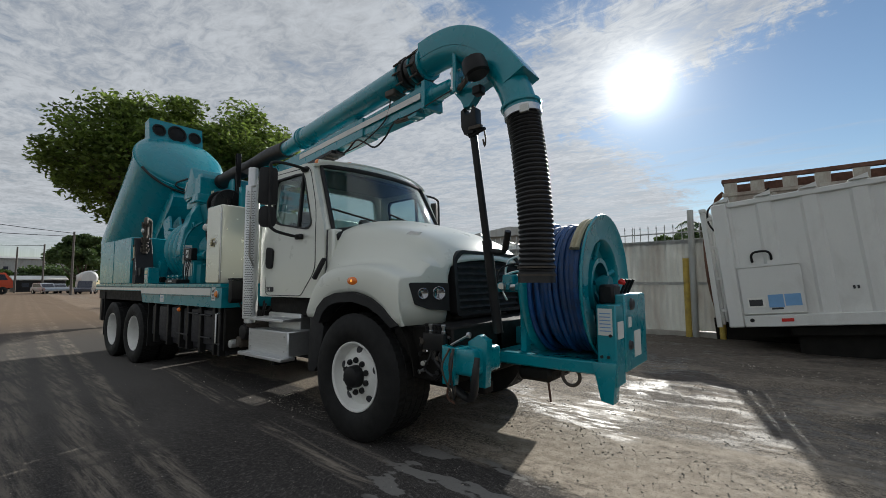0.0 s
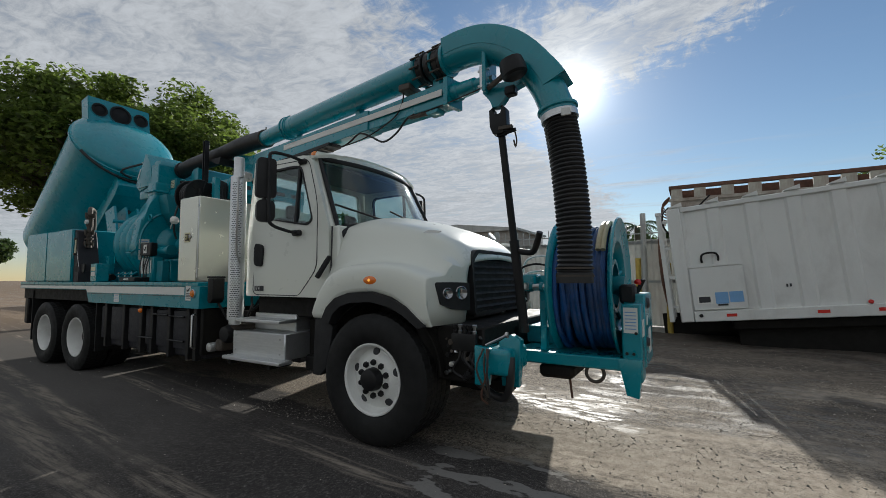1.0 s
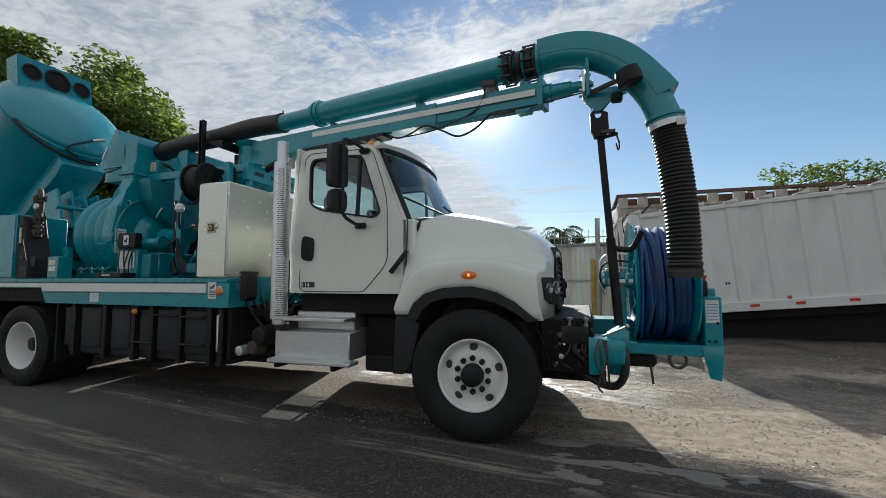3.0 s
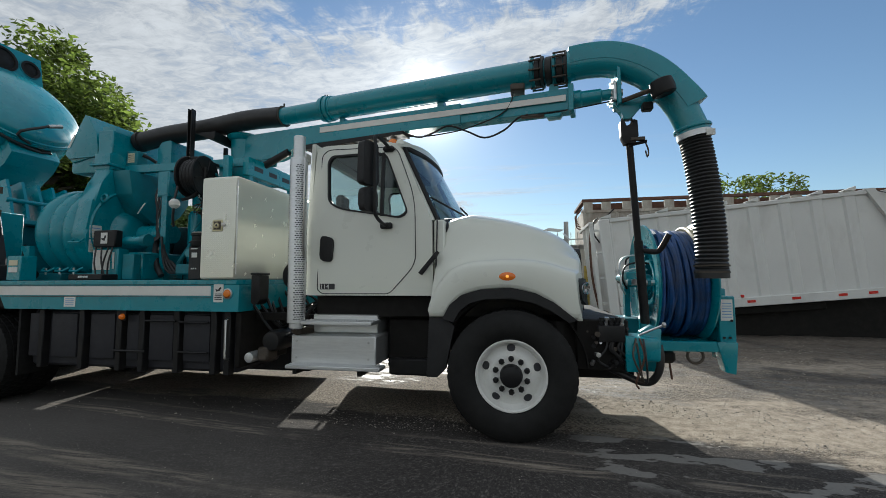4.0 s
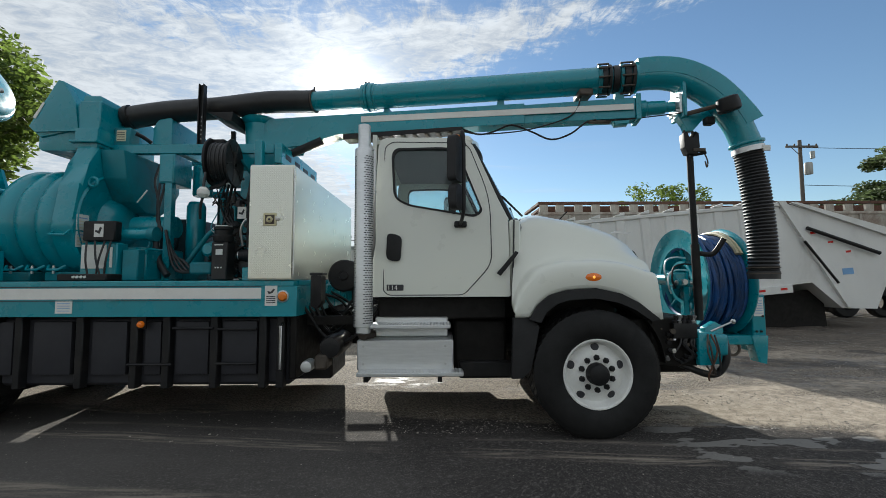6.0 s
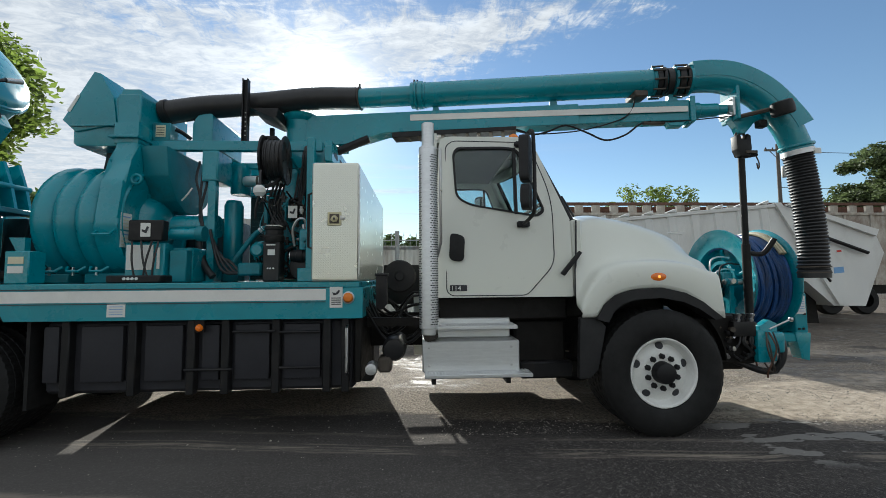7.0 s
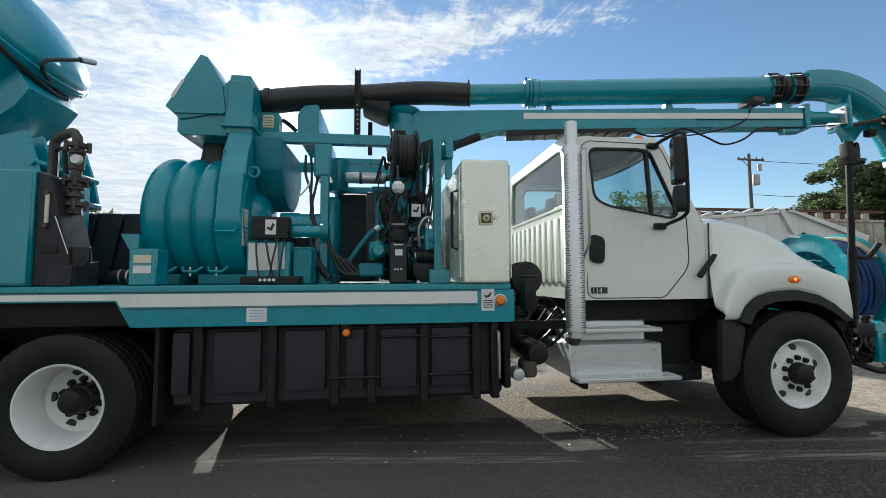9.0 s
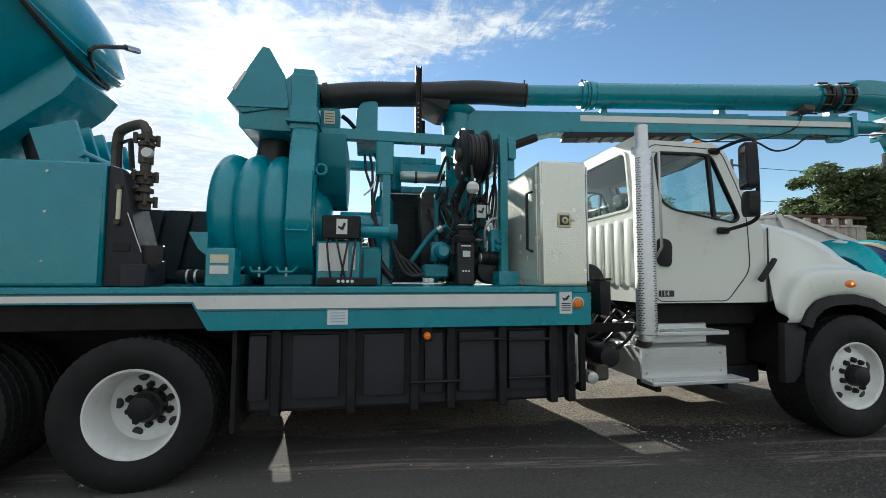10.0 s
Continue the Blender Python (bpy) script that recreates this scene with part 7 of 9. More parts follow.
# -- fan drum --
def build_drum():
    at = Vector((-5.83, 0.93, 2.02))
    R = 0.59
    prof = [(0.0, -0.02), (0.35, -0.02)]
    for k in range(3):
        x0 = 0.205 * k
        for j in range(9):
            a = math.pi * j / 8
            prof.append((R - 0.05 + 0.06 * math.sin(a) ** 0.7, x0 + 0.205 * j / 8))
    prof += [(0, 0.62)]
    drum = part("fan_drum", lathe(B(), prof, at, (1, 0, 0), 64), TEAL, TRUCK, "round teal multi-stage fan drum with bulging rings")
    # scroll with its neck on the front end
    cy, cz = at.y, at.z
    out = []
    for k in range(30):
        a = radians(180 + 215 * k / 29)
        out.append((cy + 0.60 * math.cos(a), max(DECK + 0.01, cz + 0.60 * math.sin(a))))
    outline = [*out, (cy + 0.30, 2.56), (cy + 0.14, 2.86), (cy - 0.34, 2.86), (cy - 0.40, 2.6), (cy - 0.54, 2.38)]
    sc = part("scroll", prism(B(), outline, "x", -5.215, -5.0, 0.045), TEAL, drum)
    part("scroll_ring", lathe(B(), [(0.52, 0.0), (0.54, 0.012), (0.56, 0.0)], (-5.0, cy, cz), (1, 0, 0), 48), TEAL, drum)
    part("end_cone", lathe(B(), [(0.30, 0.0), (0.24, 0.08), (0.16, 0.12), (0, 0.12)], (-5.0, cy, cz), (1, 0, 0), 40), TEAL, drum)
    for z0, z1 in ((1.745, 1.90), (1.915, 2.075)):
        nt = part("notice", quad_box(B(), -4.998, -4.994, 0.375, 0.52, z0, z1), LABEL, drum, "white notice sheet")
        for k in range(4):
            part("lettering_bar", quad_box(B(), -4.9936, -4.992, 0.39, 0.505, z0 + 0.02 + 0.033 * k, z0 + 0.030 + 0.033 * k), BLUELABEL if k == 3 else AGED, nt)
    part("lifting_eye", lathe(B(), [(0.045 + 0.014 * math.cos(a), 0.014 * math.sin(a)) for a in (2 * math.pi * k / 8 for k in range(9))], (-4.95, 0.5, 2.42), (0, 1, 0), 20), TEAL, drum)
    part("grab_handle", sweep(B(), [(-5.19, 0.36, 1.90), (-5.19, 0.29, 1.86), (-5.03, 0.29, 1.86), (-5.03, 0.36, 1.92)], 0.011, 8), TEAL, drum)
    for x in (-5.62, -5.41, -5.20):
        c = part("clamp_foot", sweep(B(), [(x - 0.08, 0.42, 1.56), (x - 0.05, 0.37, 1.52), (x + 0.05, 0.37, 1.52), (x + 0.08, 0.42, 1.56)], 0.013, 8), TEAL, drum)
        part("clamp_stud", rod(B(), (x, 0.38, 1.48), (x, 0.38, 1.56), 0.012, n=8), STEEL, c)
    for x0, x1 in ((-5.95, -5.55), (-5.4, -5.0)):
        part("drum_base", quad_box(B(), x0, x1, 0.5, 1.4, DECK + 0.002, 1.5, 0.01), TEAL_WORN, drum)
    part("near_bracket", prism(B(), [(-5.92, 1.83), (-5.78, 1.83), (-5.78, 1.64), (-5.85, 1.70)], "y", 0.3, 0.36), TEAL, drum)
    b = part("control_box", quad_box(B(), -5.70, -5.50, 0.03, 0.20, DECK + 0.004, 1.69, 0.008), TEAL, TRUCK, "small teal box with a yellow and white label")
    part("label", quad_box(B(), -5.665, -5.54, 0.024, 0.0305, 1.58, 1.64), AGED, b)
    part("label", quad_box(B(), -5.665, -5.54, 0.024, 0.0305, 1.50, 1.56), LABEL, b)
    # gearbox on the front with its black panel and notice
    g = part("bearing_housing", quad_box(B(), -4.80, -4.42, 0.55, 1.2, DECK + 0.004, 1.75, 0.02), TEAL, TRUCK)
    part("notice", quad_box(B(), -4.945, -4.70, 0.391, 0.396, 1.53, 1.765), LABEL, g)
    part("notice", quad_box(B(), -4.665, -4.64, 0.391, 0.396, 1.54, 1.74), LABEL, g)
    part("front_box", quad_box(B(), -4.965, -4.60, 0.4, 0.55, DECK + 0.004, 1.785, 0.01), TEAL, g)
    part("side_box", quad_box(B(), -4.58, -4.42, 0.44, 0.55, DECK + 0.004, 1.72, 0.01), TEAL_WORN, g)
    part("shaft_cover", rod(B(), (-4.8, 0.93, 2.0), (-4.35, 0.93, 2.0), 0.12, n=20), TEAL, g)
    part("oil_pipe", rod(B(), (-4.6, 0.5, 1.88), (-4.3, 0.5, 1.88), 0.055, n=14), TEAL, g)
    part("pipe_cap", lathe(B(), [(0.0, -0.02), (0.07, -0.02), (0.075, 0.0), (0.075, 0.05), (0, 0.05)], (-4.33, 0.5, 1.88), (1, 0, 0), 18), TEAL_WORN, g)
    panel = part("valve_panel", quad_box(B(), -4.92, -4.60, 0.36, 0.46, 1.80, 2.00, 0.012), BLACK, TRUCK, "black valve panel with a white warning label")
    part("label", quad_box(B(), -4.80, -4.71, 0.352, 0.359, 1.84, 1.97), LABEL, panel)
    part("sketch", prism(B(), [(-4.785, 1.89), (-4.745, 1.87), (-4.722, 1.93), (-4.74, 1.94), (-4.755, 1.90), (-4.785, 1.91)], "y", 0.348, 0.3525), INK, panel)
    for a_, b_ in ((-4.88, -4.84), (-4.80, -4.72), (-4.70, -4.76), (-4.64, -4.68)):
        part("hose", sweep(B(), [(a_, 0.37, 1.80), ((a_ + b_) / 2, 0.34, 1.62), (b_, 0.35, 1.46)], 0.009, 6, 4), HOSE, panel)
    v = part("manifold", quad_box(B(), -4.92, -4.46, 0.10, 0.30, DECK + 0.004, 1.475, 0.01), BLACK, TRUCK, "low black valve manifold on the deck")
    for k in range(4):
        part("port", lathe(B(), [(0, -0.01), (0.012, -0.01), (0.014, 0.004)], (-4.76 + 0.035 * k, 0.10, 1.445), (0, 1, 0), 10), LABEL, v)


build_drum()


# -- inlet plenum and frame over the deck --
def build_plenum():
    part("neck", prism(B(), [(0.58, 2.80), (1.12, 2.80), (1.14, 3.02), (0.58, 3.02)], "x", -5.24, -5.0, 0.012), TEAL, TRUCK)
    part("neck_flange", quad_box(B(), -5.27, -4.98, 0.54, 1.16, 2.855, 2.885, 0.005), TEAL, TRUCK)
    b = part("inlet_box", prism(B(), [(-5.69, 2.83), (-5.66, 2.80), (-5.02, 2.80), (-5.02, 3.33), (-5.05, 3.40), (-5.23, 3.40), (-5.23, 3.33), (-5.46, 3.14), (-5.69, 2.98)], "y", 0.66, 1.5, 0.012), TEAL, TRUCK, "teal inlet box with a hinged rain hood")
    hood = [(-5.79, 3.06), (-5.50, 3.57), (-5.44, 3.555), (-5.30, 3.31), (-5.26, 3.02), (-5.66, 2.94)]
    h = part("rain_hood", prism(B(), hood, "y", 0.64, 1.52, 0.008), TEAL, b)
    part("opening", prism(B(), [(-5.745, 3.155), (-5.645, 3.325), (-5.625, 3.31), (-5.715, 3.14)], "y", 0.634, 0.6385), STRIPE, h)
    part("side_lip", prism(B(), [(-5.70, 2.99), (-5.27, 3.0), (-5.27, 3.02), (-5.70, 3.01)], "y", 0.62, 0.66, 0.003), TEAL, b)
    part("corner_tag", prism(B(), [(-5.235, 3.03), (-5.185, 3.03), (-5.165, 2.90), (-5.185, 2.90)], "y", 0.648, 0.6585), LABEL, b)
    part("flange", quad_box(B(), -5.24, -5.015, 0.62, 1.28, 2.93, 3.33, 0.01), TEAL, b)
    for k in range(4):
        part("bolt", rod(B(), (-5.22 + 0.06 * k, 0.612, 2.96), (-5.22 + 0.06 * k, 0.622, 2.96), 0.009, n=6), CAST, b)
    part("down_duct", sweep(B(), [(-5.44, 1.05, 2.84), (-5.45, 1.05, 2.72), (-5.47, 1.05, 2.60), (-5.47, 1.05, 2.5)], 0.16, 24, 3), HOSE, b)
    # frame
    fr = part("equipment_frame", quad_box(B(), -5.0, -3.22, 0.78, 0.86, 2.80, 2.905, 0.006), TEAL, TRUCK, "teal square-tube equipment frame")
    part("beam", quad_box(B(), -4.95, -3.26, 1.9, 2.0, 2.80, 2.905, 0.006), TEAL, fr)
    part("beam", quad_box(B(), -3.34, -3.24, 0.86, 1.9, 2.80, 2.90, 0.006), TEAL, fr)
    part("beam", quad_box(B(), -4.27, -3.80, 1.28, 1.34, 2.735, 2.80, 0.005), TEAL, fr)
    part("post", quad_box(B(), -4.405, -4.325, 0.78, 0.86, DECK + 0.002, 2.48, 0.006), TEAL, fr)
    part("post", quad_box(B(), -3.31, -3.235, 0.50, 0.58, DECK + 0.002, 2.86, 0.006), TEAL, fr)
    part("post", quad_box(B(), -3.34, -3.26, 1.9, 2.0, DECK + 0.002, 2.80, 0.006), TEAL, fr)
    part("post", quad_box(B(), -4.40, -4.32, 1.9, 2.0, DECK + 0.002, 2.80, 0.006), TEAL, fr)
    part("foot", quad_box(B(), -3.36, -3.17, 0.40, 0.62, DECK + 0.002, DECK + 0.13, 0.006), TEAL, fr)
    part("foot", quad_box(B(), -4.43, -4.30, 0.74, 0.90, DECK + 0.001, DECK + 0.014, 0.003), TEAL, fr)
    part("separator", prism(B(), [(0.62, 2.80), (1.6, 2.80), (1.6, 2.5), (1.45, 2.30), (1.25, 2.17), (1.0, 2.17), (0.83, 2.27), (0.68, 2.5)], "x", -5.0, -4.745, 0.02), TEAL_WORN, TRUCK, "dark teal separator box")
    hb = part("hanging_box", quad_box(B(), -4.47, -4.30, 0.775, 1.10, 2.468, 2.798, 0.008), TEAL, TRUCK, "teal junction box under the frame")
    part("lid", quad_box(B(), -4.455, -4.315, 0.768, 0.776, 2.485, 2.78, 0.004), TEAL, hb)
    ctl = part("upper_box", prism(B(), [(-4.67, 2.907), (-4.455, 2.907), (-4.455, 3.245), (-4.475, 3.265), (-4.60, 3.262), (-4.64, 3.20), (-4.67, 3.15)], "y", 0.95, 1.72, 0.01), TEAL, TRUCK, "teal box with a chamfered top")
    part("conduit", sweep(B(), [(-4.80, 0.86, 3.05), (-4.74, 0.9, 3.02), (-4.68, 0.95, 2.97)], 0.022, 8, 3), BLACK, ctl)
    part("conduit", sweep(B(), [(-4.82, 1.0, 3.20), (-4.70, 1.0, 3.215), (-4.60, 1.0, 3.21)], 0.016, 8, 3), BLACK, ctl)
    tg = part("tag_box", quad_box(B(), -5.0, -4.82, 0.80, 0.95, 2.908, 3.10, 0.006), TEAL_WORN, TRUCK)
    part("label", quad_box(B(), -4.965, -4.865, 0.793, 0.799, 2.945, 3.07), AGED, tg, "yellowed notice")
    for k in range(4):
        part("lettering_bar", quad_box(B(), -4.955, -4.875, 0.790, 0.7928, 2.962 + 0.026 * k, 2.968 + 0.026 * k), INK, tg)
    # hose rest: two perforated channels with a saddle between them
    r = part("hose_rest", quad_box(B(), -4.085, -4.025, 0.83, 0.87, 2.905, 3.60, 0.003), BLACK, TRUCK, "black perforated steel hose rest")
    part("channel_lip", quad_box(B(), -4.085, -4.075, 0.80, 0.83, 2.905, 3.60), BLACK, r)
    part("channel_lip", quad_box(B(), -4.035, -4.025, 0.80, 0.83, 2.905, 3.60), BLACK, r)
    # pale discs stand in for daylight through the perforations
    for k in range(6):
        part("hole", lathe(B(), [(0, 0), (0.008, 0), (0.009, 0.003)], (-4.055, 0.8275, 2.98 + 0.05 * k), (0, 1, 0), 8), STRIPE, r)
    part("saddle", prism(B(), [(-4.02, 3.30), (-3.72, 3.30), (-3.74, 3.20), (-3.80, 3.20)], "y", 0.86, 1.34, 0.004), BLACK, r)
    part("leg", quad_box(B(), -3.97, -3.92, 1.32, 1.36, 2.86, 3.24, 0.003), BLACK, r)


build_plenum()


# -- engine bay --
def build_engine():
    e = part("auxiliary_engine", quad_box(B(), -3.98, -3.30, 1.15, 1.72, 1.55, 2.40, 0.04, 2), ENGINE, TRUCK, "oily auxiliary engine with teal and black fittings")
    part("rocker_cover", quad_box(B(), -3.93, -3.36, 1.22, 1.62, 2.402, 2.48, 0.03, 2), TEAL_WORN, e)
    for k in range(4):
        part("manifold_runner", sweep(B(), [(-3.88 + 0.15 * k, 1.16, 2.20), (-3.88 + 0.15 * k, 1.06, 2.18), (-3.86 + 0.15 * k, 1.04, 2.08), (-3.80 + 0.12 * k, 1.05, 1.98)], 0.028, 10, 4), CAST, e)
    part("sump", prism(B(), [(-3.85, 1.56), (-3.35, 1.56), (-3.42, DECK + 0.03), (-3.78, DECK + 0.03)], "y", 1.0, 1.7, 0.02), ENGINE, e)
    rad = part("radiator", quad_box(B(), -4.34, -3.88, 1.75, 1.98, DECK + 0.02, 2.48, 0.012), BLACK, e, "black radiator core in a teal frame")
    for k in range(15):
        part("fin", quad_box(B(), -4.31, -3.91, 1.744, 1.751, 1.50 + 0.06 * k, 1.508 + 0.06 * k), ENGINE, rad)
    part("top_rail", quad_box(B(), -4.40, -3.60, 1.72, 1.82, 2.49, 2.57, 0.008), TEAL, e)
    part("side_rail", quad_box(B(), -3.87, -3.83, 0.92, 1.0, DECK + 0.02, 2.335, 0.006), TEAL_WORN, e)
    mf = part("muffler", lathe(B(), [(0, 0), (0.05, 0.005), (0.062, 0.03), (0.062, 0.42), (0.05, 0.445), (0, 0.45)], (-4.21, 1.2, 2.56), (1, 0, 0), 24), ALU, e, "pale grey muffler")
    part("strap", lathe(B(), [(0.063, 0), (0.067, 0), (0.067, 0.025), (0.063, 0.025)], (-4.05, 1.2, 2.56), (1, 0, 0), 24), CAST, mf)
    part("outlet", sweep(B(), [(-3.77, 1.2, 2.56), (-3.70, 1.2, 2.57), (-3.66, 1.2, 2.50), (-3.66, 1.15, 2.32)], 0.035, 12, 4), CAST, mf)
    part("teal_panel", quad_box(B(), -3.64, -3.32, 0.93, 0.99, 1.74, 2.33, 0.01), TEAL, e)
    part("green_cylinder", lathe(B(), [(0, 0), (0.09, 0.01), (0.105, 0.05), (0.105, 0.80), (0.08, 0.86), (0, 0.87)], (-4.37, 1.34, DECK + 0.09), (0, 0, 1), 28), TEAL, e)
    part("cylinder_foot", quad_box(B(), -4.47, -4.27, 1.24, 1.44, DECK + 0.002, DECK + 0.092, 0.01), TEAL_WORN, e)
    part("riser", lathe(B(), [(0, 0), (0.10, 0.0), (0.11, 0.02), (0.11, 0.36), (0, 0.37)], (-4.29, 1.32, 2.42), (0, 0, 1), 24), TEAL, e)
    # tall black filter housing with pale plates
    f = part("filter_housing", quad_box(B(), -3.725, -3.56, 0.50, 0.66, DECK + 0.004, 1.80, 0.012), ENGINE, e, "black hydraulic filter housing")
    part("filter_head", lathe(B(), [(0, 0), (0.092, 0), (0.10, 0.02), (0.10, 0.06), (0.085, 0.075), (0.085, 0.12), (0.095, 0.13), (0.095, 0.155), (0, 0.16)], (-3.64, 0.58, 1.80), (0, 0, 1), 28), BLACK, f)
    for x0, x1, z0, z1 in ((-3.675, -3.605, 1.667, 1.724), (-3.69, -3.60, 1.763, 1.775), (-3.68, -3.665, 1.53, 1.545), (-3.655, -3.64, 1.53, 1.545), (-3.625, -3.61, 1.53, 1.545)):
        part("plate", quad_box(B(), x0, x1, 0.494, 0.499, z0, z1), LABEL, f)
    part("filter_cap", quad_box(B(), -3.71, -3.575, 0.53, 0.63, 1.962, 1.972, 0.003), STRIPE, f)
    # pumps and valves in front of the block
    part("pump", lathe(B(), [(0, -0.12), (0.05, -0.12), (0.075, -0.09), (0.075, 0.03), (0.10, 0.04), (0.10, 0.08), (0, 0.08)], (-3.83, 0.74, 1.73), (0, 1, 0), 24), TEAL, e)
    part("pump_flange", quad_box(B(), -3.93, -3.74, 0.80, 0.83, 1.63, 1.83, 0.02), TEAL_WORN, e)
    part("pump_body", quad_box(B(), -4.02, -3.78, 0.62, 0.78, 1.47, 1.60, 0.02), TEAL_WORN, e)
    part("motor", lathe(B(), [(0, 0), (0.055, 0.0), (0.06, 0.02), (0.06, 0.06), (0.07, 0.065), (0.07, 0.12), (0.06, 0.125), (0.06, 0.2), (0, 0.21)], (-3.475, 0.60, 1.665), (1, 0, 0), 24), BLACK, e)
    part("motor_end", lathe(B(), [(0, 0), (0.045, 0.0), (0.045, 0.012), (0, 0.012)], (-3.487, 0.60, 1.665), (1, 0, 0), 18), ALU, e)
    part("blower", lathe(B(), [(0, -0.02), (0.05, -0.02), (0.13, 0.0), (0.14, 0.04), (0.14, 0.14), (0.12, 0.16), (0, 0.16)], (-3.37, 0.62, 1.555), (0, 1, 0), 28), ENGINE, e)
    vb = part("valve_block", quad_box(B(), -3.39, -3.265, 0.55, 0.68, 1.72, 1.93, 0.012), TEAL, e)
    for x, z, ax_ in ((-3.36, 1.93, (0, 0, 1)), (-3.30, 1.93, (0, 0, 1)), (-3.33, 1.82, (0, -1, 0)), (-3.33, 1.76, (0, -1, 0))):
        part("valve_cap", lathe(B(), [(0.018, 0), (0.018, 0.03), (0.024, 0.03), (0.024, 0.055), (0, 0.06)], (x, 0.55 if ax_[1] else 0.62, z), ax_, 10), STEEL if z > 1.9 else TEAL_WORN, vb)
    part("manifold_pipe", sweep(B(), [(-3.44, 0.58, 1.76), (-3.45, 0.55, 1.92), (-3.40, 0.53, 2.02), (-3.34, 0.54, 2.03), (-3.32, 0.56, 1.96)], 0.014, 8, 4), STEEL, vb)
    part("teal_pipe", sweep(B(), [(-3.78, 0.78, 1.98), (-3.90, 0.80, 1.92), (-4.02, 0.80, 1.77), (-4.14, 0.80, 1.60)], 0.026, 12, 4), TEAL_WORN, e)
    part("pipe_union", rod(B(), (-3.86, 0.795, 1.94), (-3.82, 0.79, 1.965), 0.036, n=8), ALU, e)
    part("tag", quad_box(B(), -3.515, -3.425, 0.60, 0.604, 2.05, 2.175), LABEL, e)
    part("tag_sketch", prism(B(), [(-3.50, 2.10), (-3.46, 2.09), (-3.44, 2.14), (-3.455, 2.15), (-3.47, 2.115), (-3.50, 2.12)], "y", 0.5965, 0.5995), INK, e)
    part("tag_bracket", quad_box(B(), -3.55, -3.54, 0.60, 0.95, 2.03, 2.18, 0.003), TEAL_WORN, e)
    part("lever", rod(B(), (-3.56, 0.66, 2.03), (-3.46, 0.62, 2.20), 0.012, n=8), CAST, e)
    # hose loops below the reel and lines along the bay
    for k in range(4):
        q = 0.025 * k
        part("hose", sweep(B(), [(-3.66 + q, 0.62 + q, 2.42), (-3.74 + q, 0.70 + q, 2.22 - 0.6 * q), (-3.70 + q, 0.72 + q, 2.05), (-3.62 + q, 0.70, 1.98)], 0.011 + 0.002 * (k % 3), 8, 5), HOSE, e)
    for k in range(10):
        part("hose", sweep(B(), [(-3.28 - 0.02 * k, 0.60 + 0.03 * k, 2.84), (-3.33 - 0.02 * k + 0.03 * (k % 3), 0.62 + 0.02 * k, 2.55 - 0.03 * k), (-3.30 - 0.025 * k, 0.66 + 0.03 * (k % 4), 2.25), (-3.34 - 0.025 * k, 0.64 + 0.02 * k, 1.98 + 0.03 * (k % 5))], 0.011 + 0.003 * (k % 2), 8, 5), HOSE, e)
    for k in range(4):
        part("hose", sweep(B(), [(-4.36 + 0.03 * k, 0.76, 1.95 - 0.1 * k), (-4.25 + 0.04 * k, 0.70, 1.62), (-4.15 + 0.05 * k, 0.68, 1.50), (-3.98, 0.66, 1.50 + 0.03 * k)], 0.016, 8, 5), HOSE, e)
    for k in range(3):
        part("hose", sweep(B(), [(-4.58 + 0.05 * k, 0.95, 2.72), (-4.56 + 0.06 * k, 0.85, 2.50), (-4.50, 0.82, 2.30 - 0.1 * k), (-4.47 + 0.02 * k, 0.80, 1.95), (-4.52, 0.72, 1.85)], 0.013, 8, 5), HOSE, e)
    part("suction_hose", sweep(B(), [(-4.52, 0.85, 1.95), (-4.48, 0.80, 1.75), (-4.40, 0.75, 1.58), (-4.30, 0.72, 1.46)], 0.035, 12, 5), HOSE, e)
    part("white_line", sweep(B(), [(-4.58, 0.62, 2.23), (-4.53, 0.60, 2.27), (-4.50, 0.60, 2.31), (-4.48, 0.62, 2.36)], 0.008, 6, 4), STRIPE, e)
    rng = random.Random(21)
    cols = (HOSE, ENGINE, TEAL_WORN, CAST, HOSE, ENGINE)
    for k in range(30):
        x, z = rng.uniform(-3.85, -3.3), rng.uniform(1.55, 2.75)
        pts = [(x, rng.uniform(0.6, 0.9), z)]
        for _ in range(3):
            x += rng.uniform(-0.12, 0.12)
            z += rng.uniform(-0.25, 0.12)
            pts.append((min(-3.25, max(-3.86, x)), rng.uniform(0.58, 0.92), min(2.8, max(1.46, z))))
        part("hose", sweep(B(), pts, rng.choice((0.006, 0.008, 0.011, 0.014)), 6, 5), cols[k % 6], e)
    for k in range(46):
        x, y, z = rng.uniform(-3.84, -3.30), rng.uniform(0.62, 0.93), rng.uniform(1.46, 2.30)
        r = rng.uniform(0.012, 0.032)
        a = Vector((x, y, z))
        q = rng.choice((Vector((1, 0, 0)), Vector((0, 1, 0)), Vector((0, 0, 1))))
        part("fitting", lathe(B(), [(0, 0), (r * 0.7, 0), (r * 0.7, r), (r, r), (r, r * 2.2), (r * 0.6, r * 2.3), (r * 0.6, r * 3.4), (0, r * 3.4)], a, q, 8), cols[(k + 1) % 6] if k % 5 else STEEL, e)
    # black hose reel hung from the frame
    RC, RX = Vector((-3.70, 0.44, 2.60)), Vector((0.996, 0.09, 0))
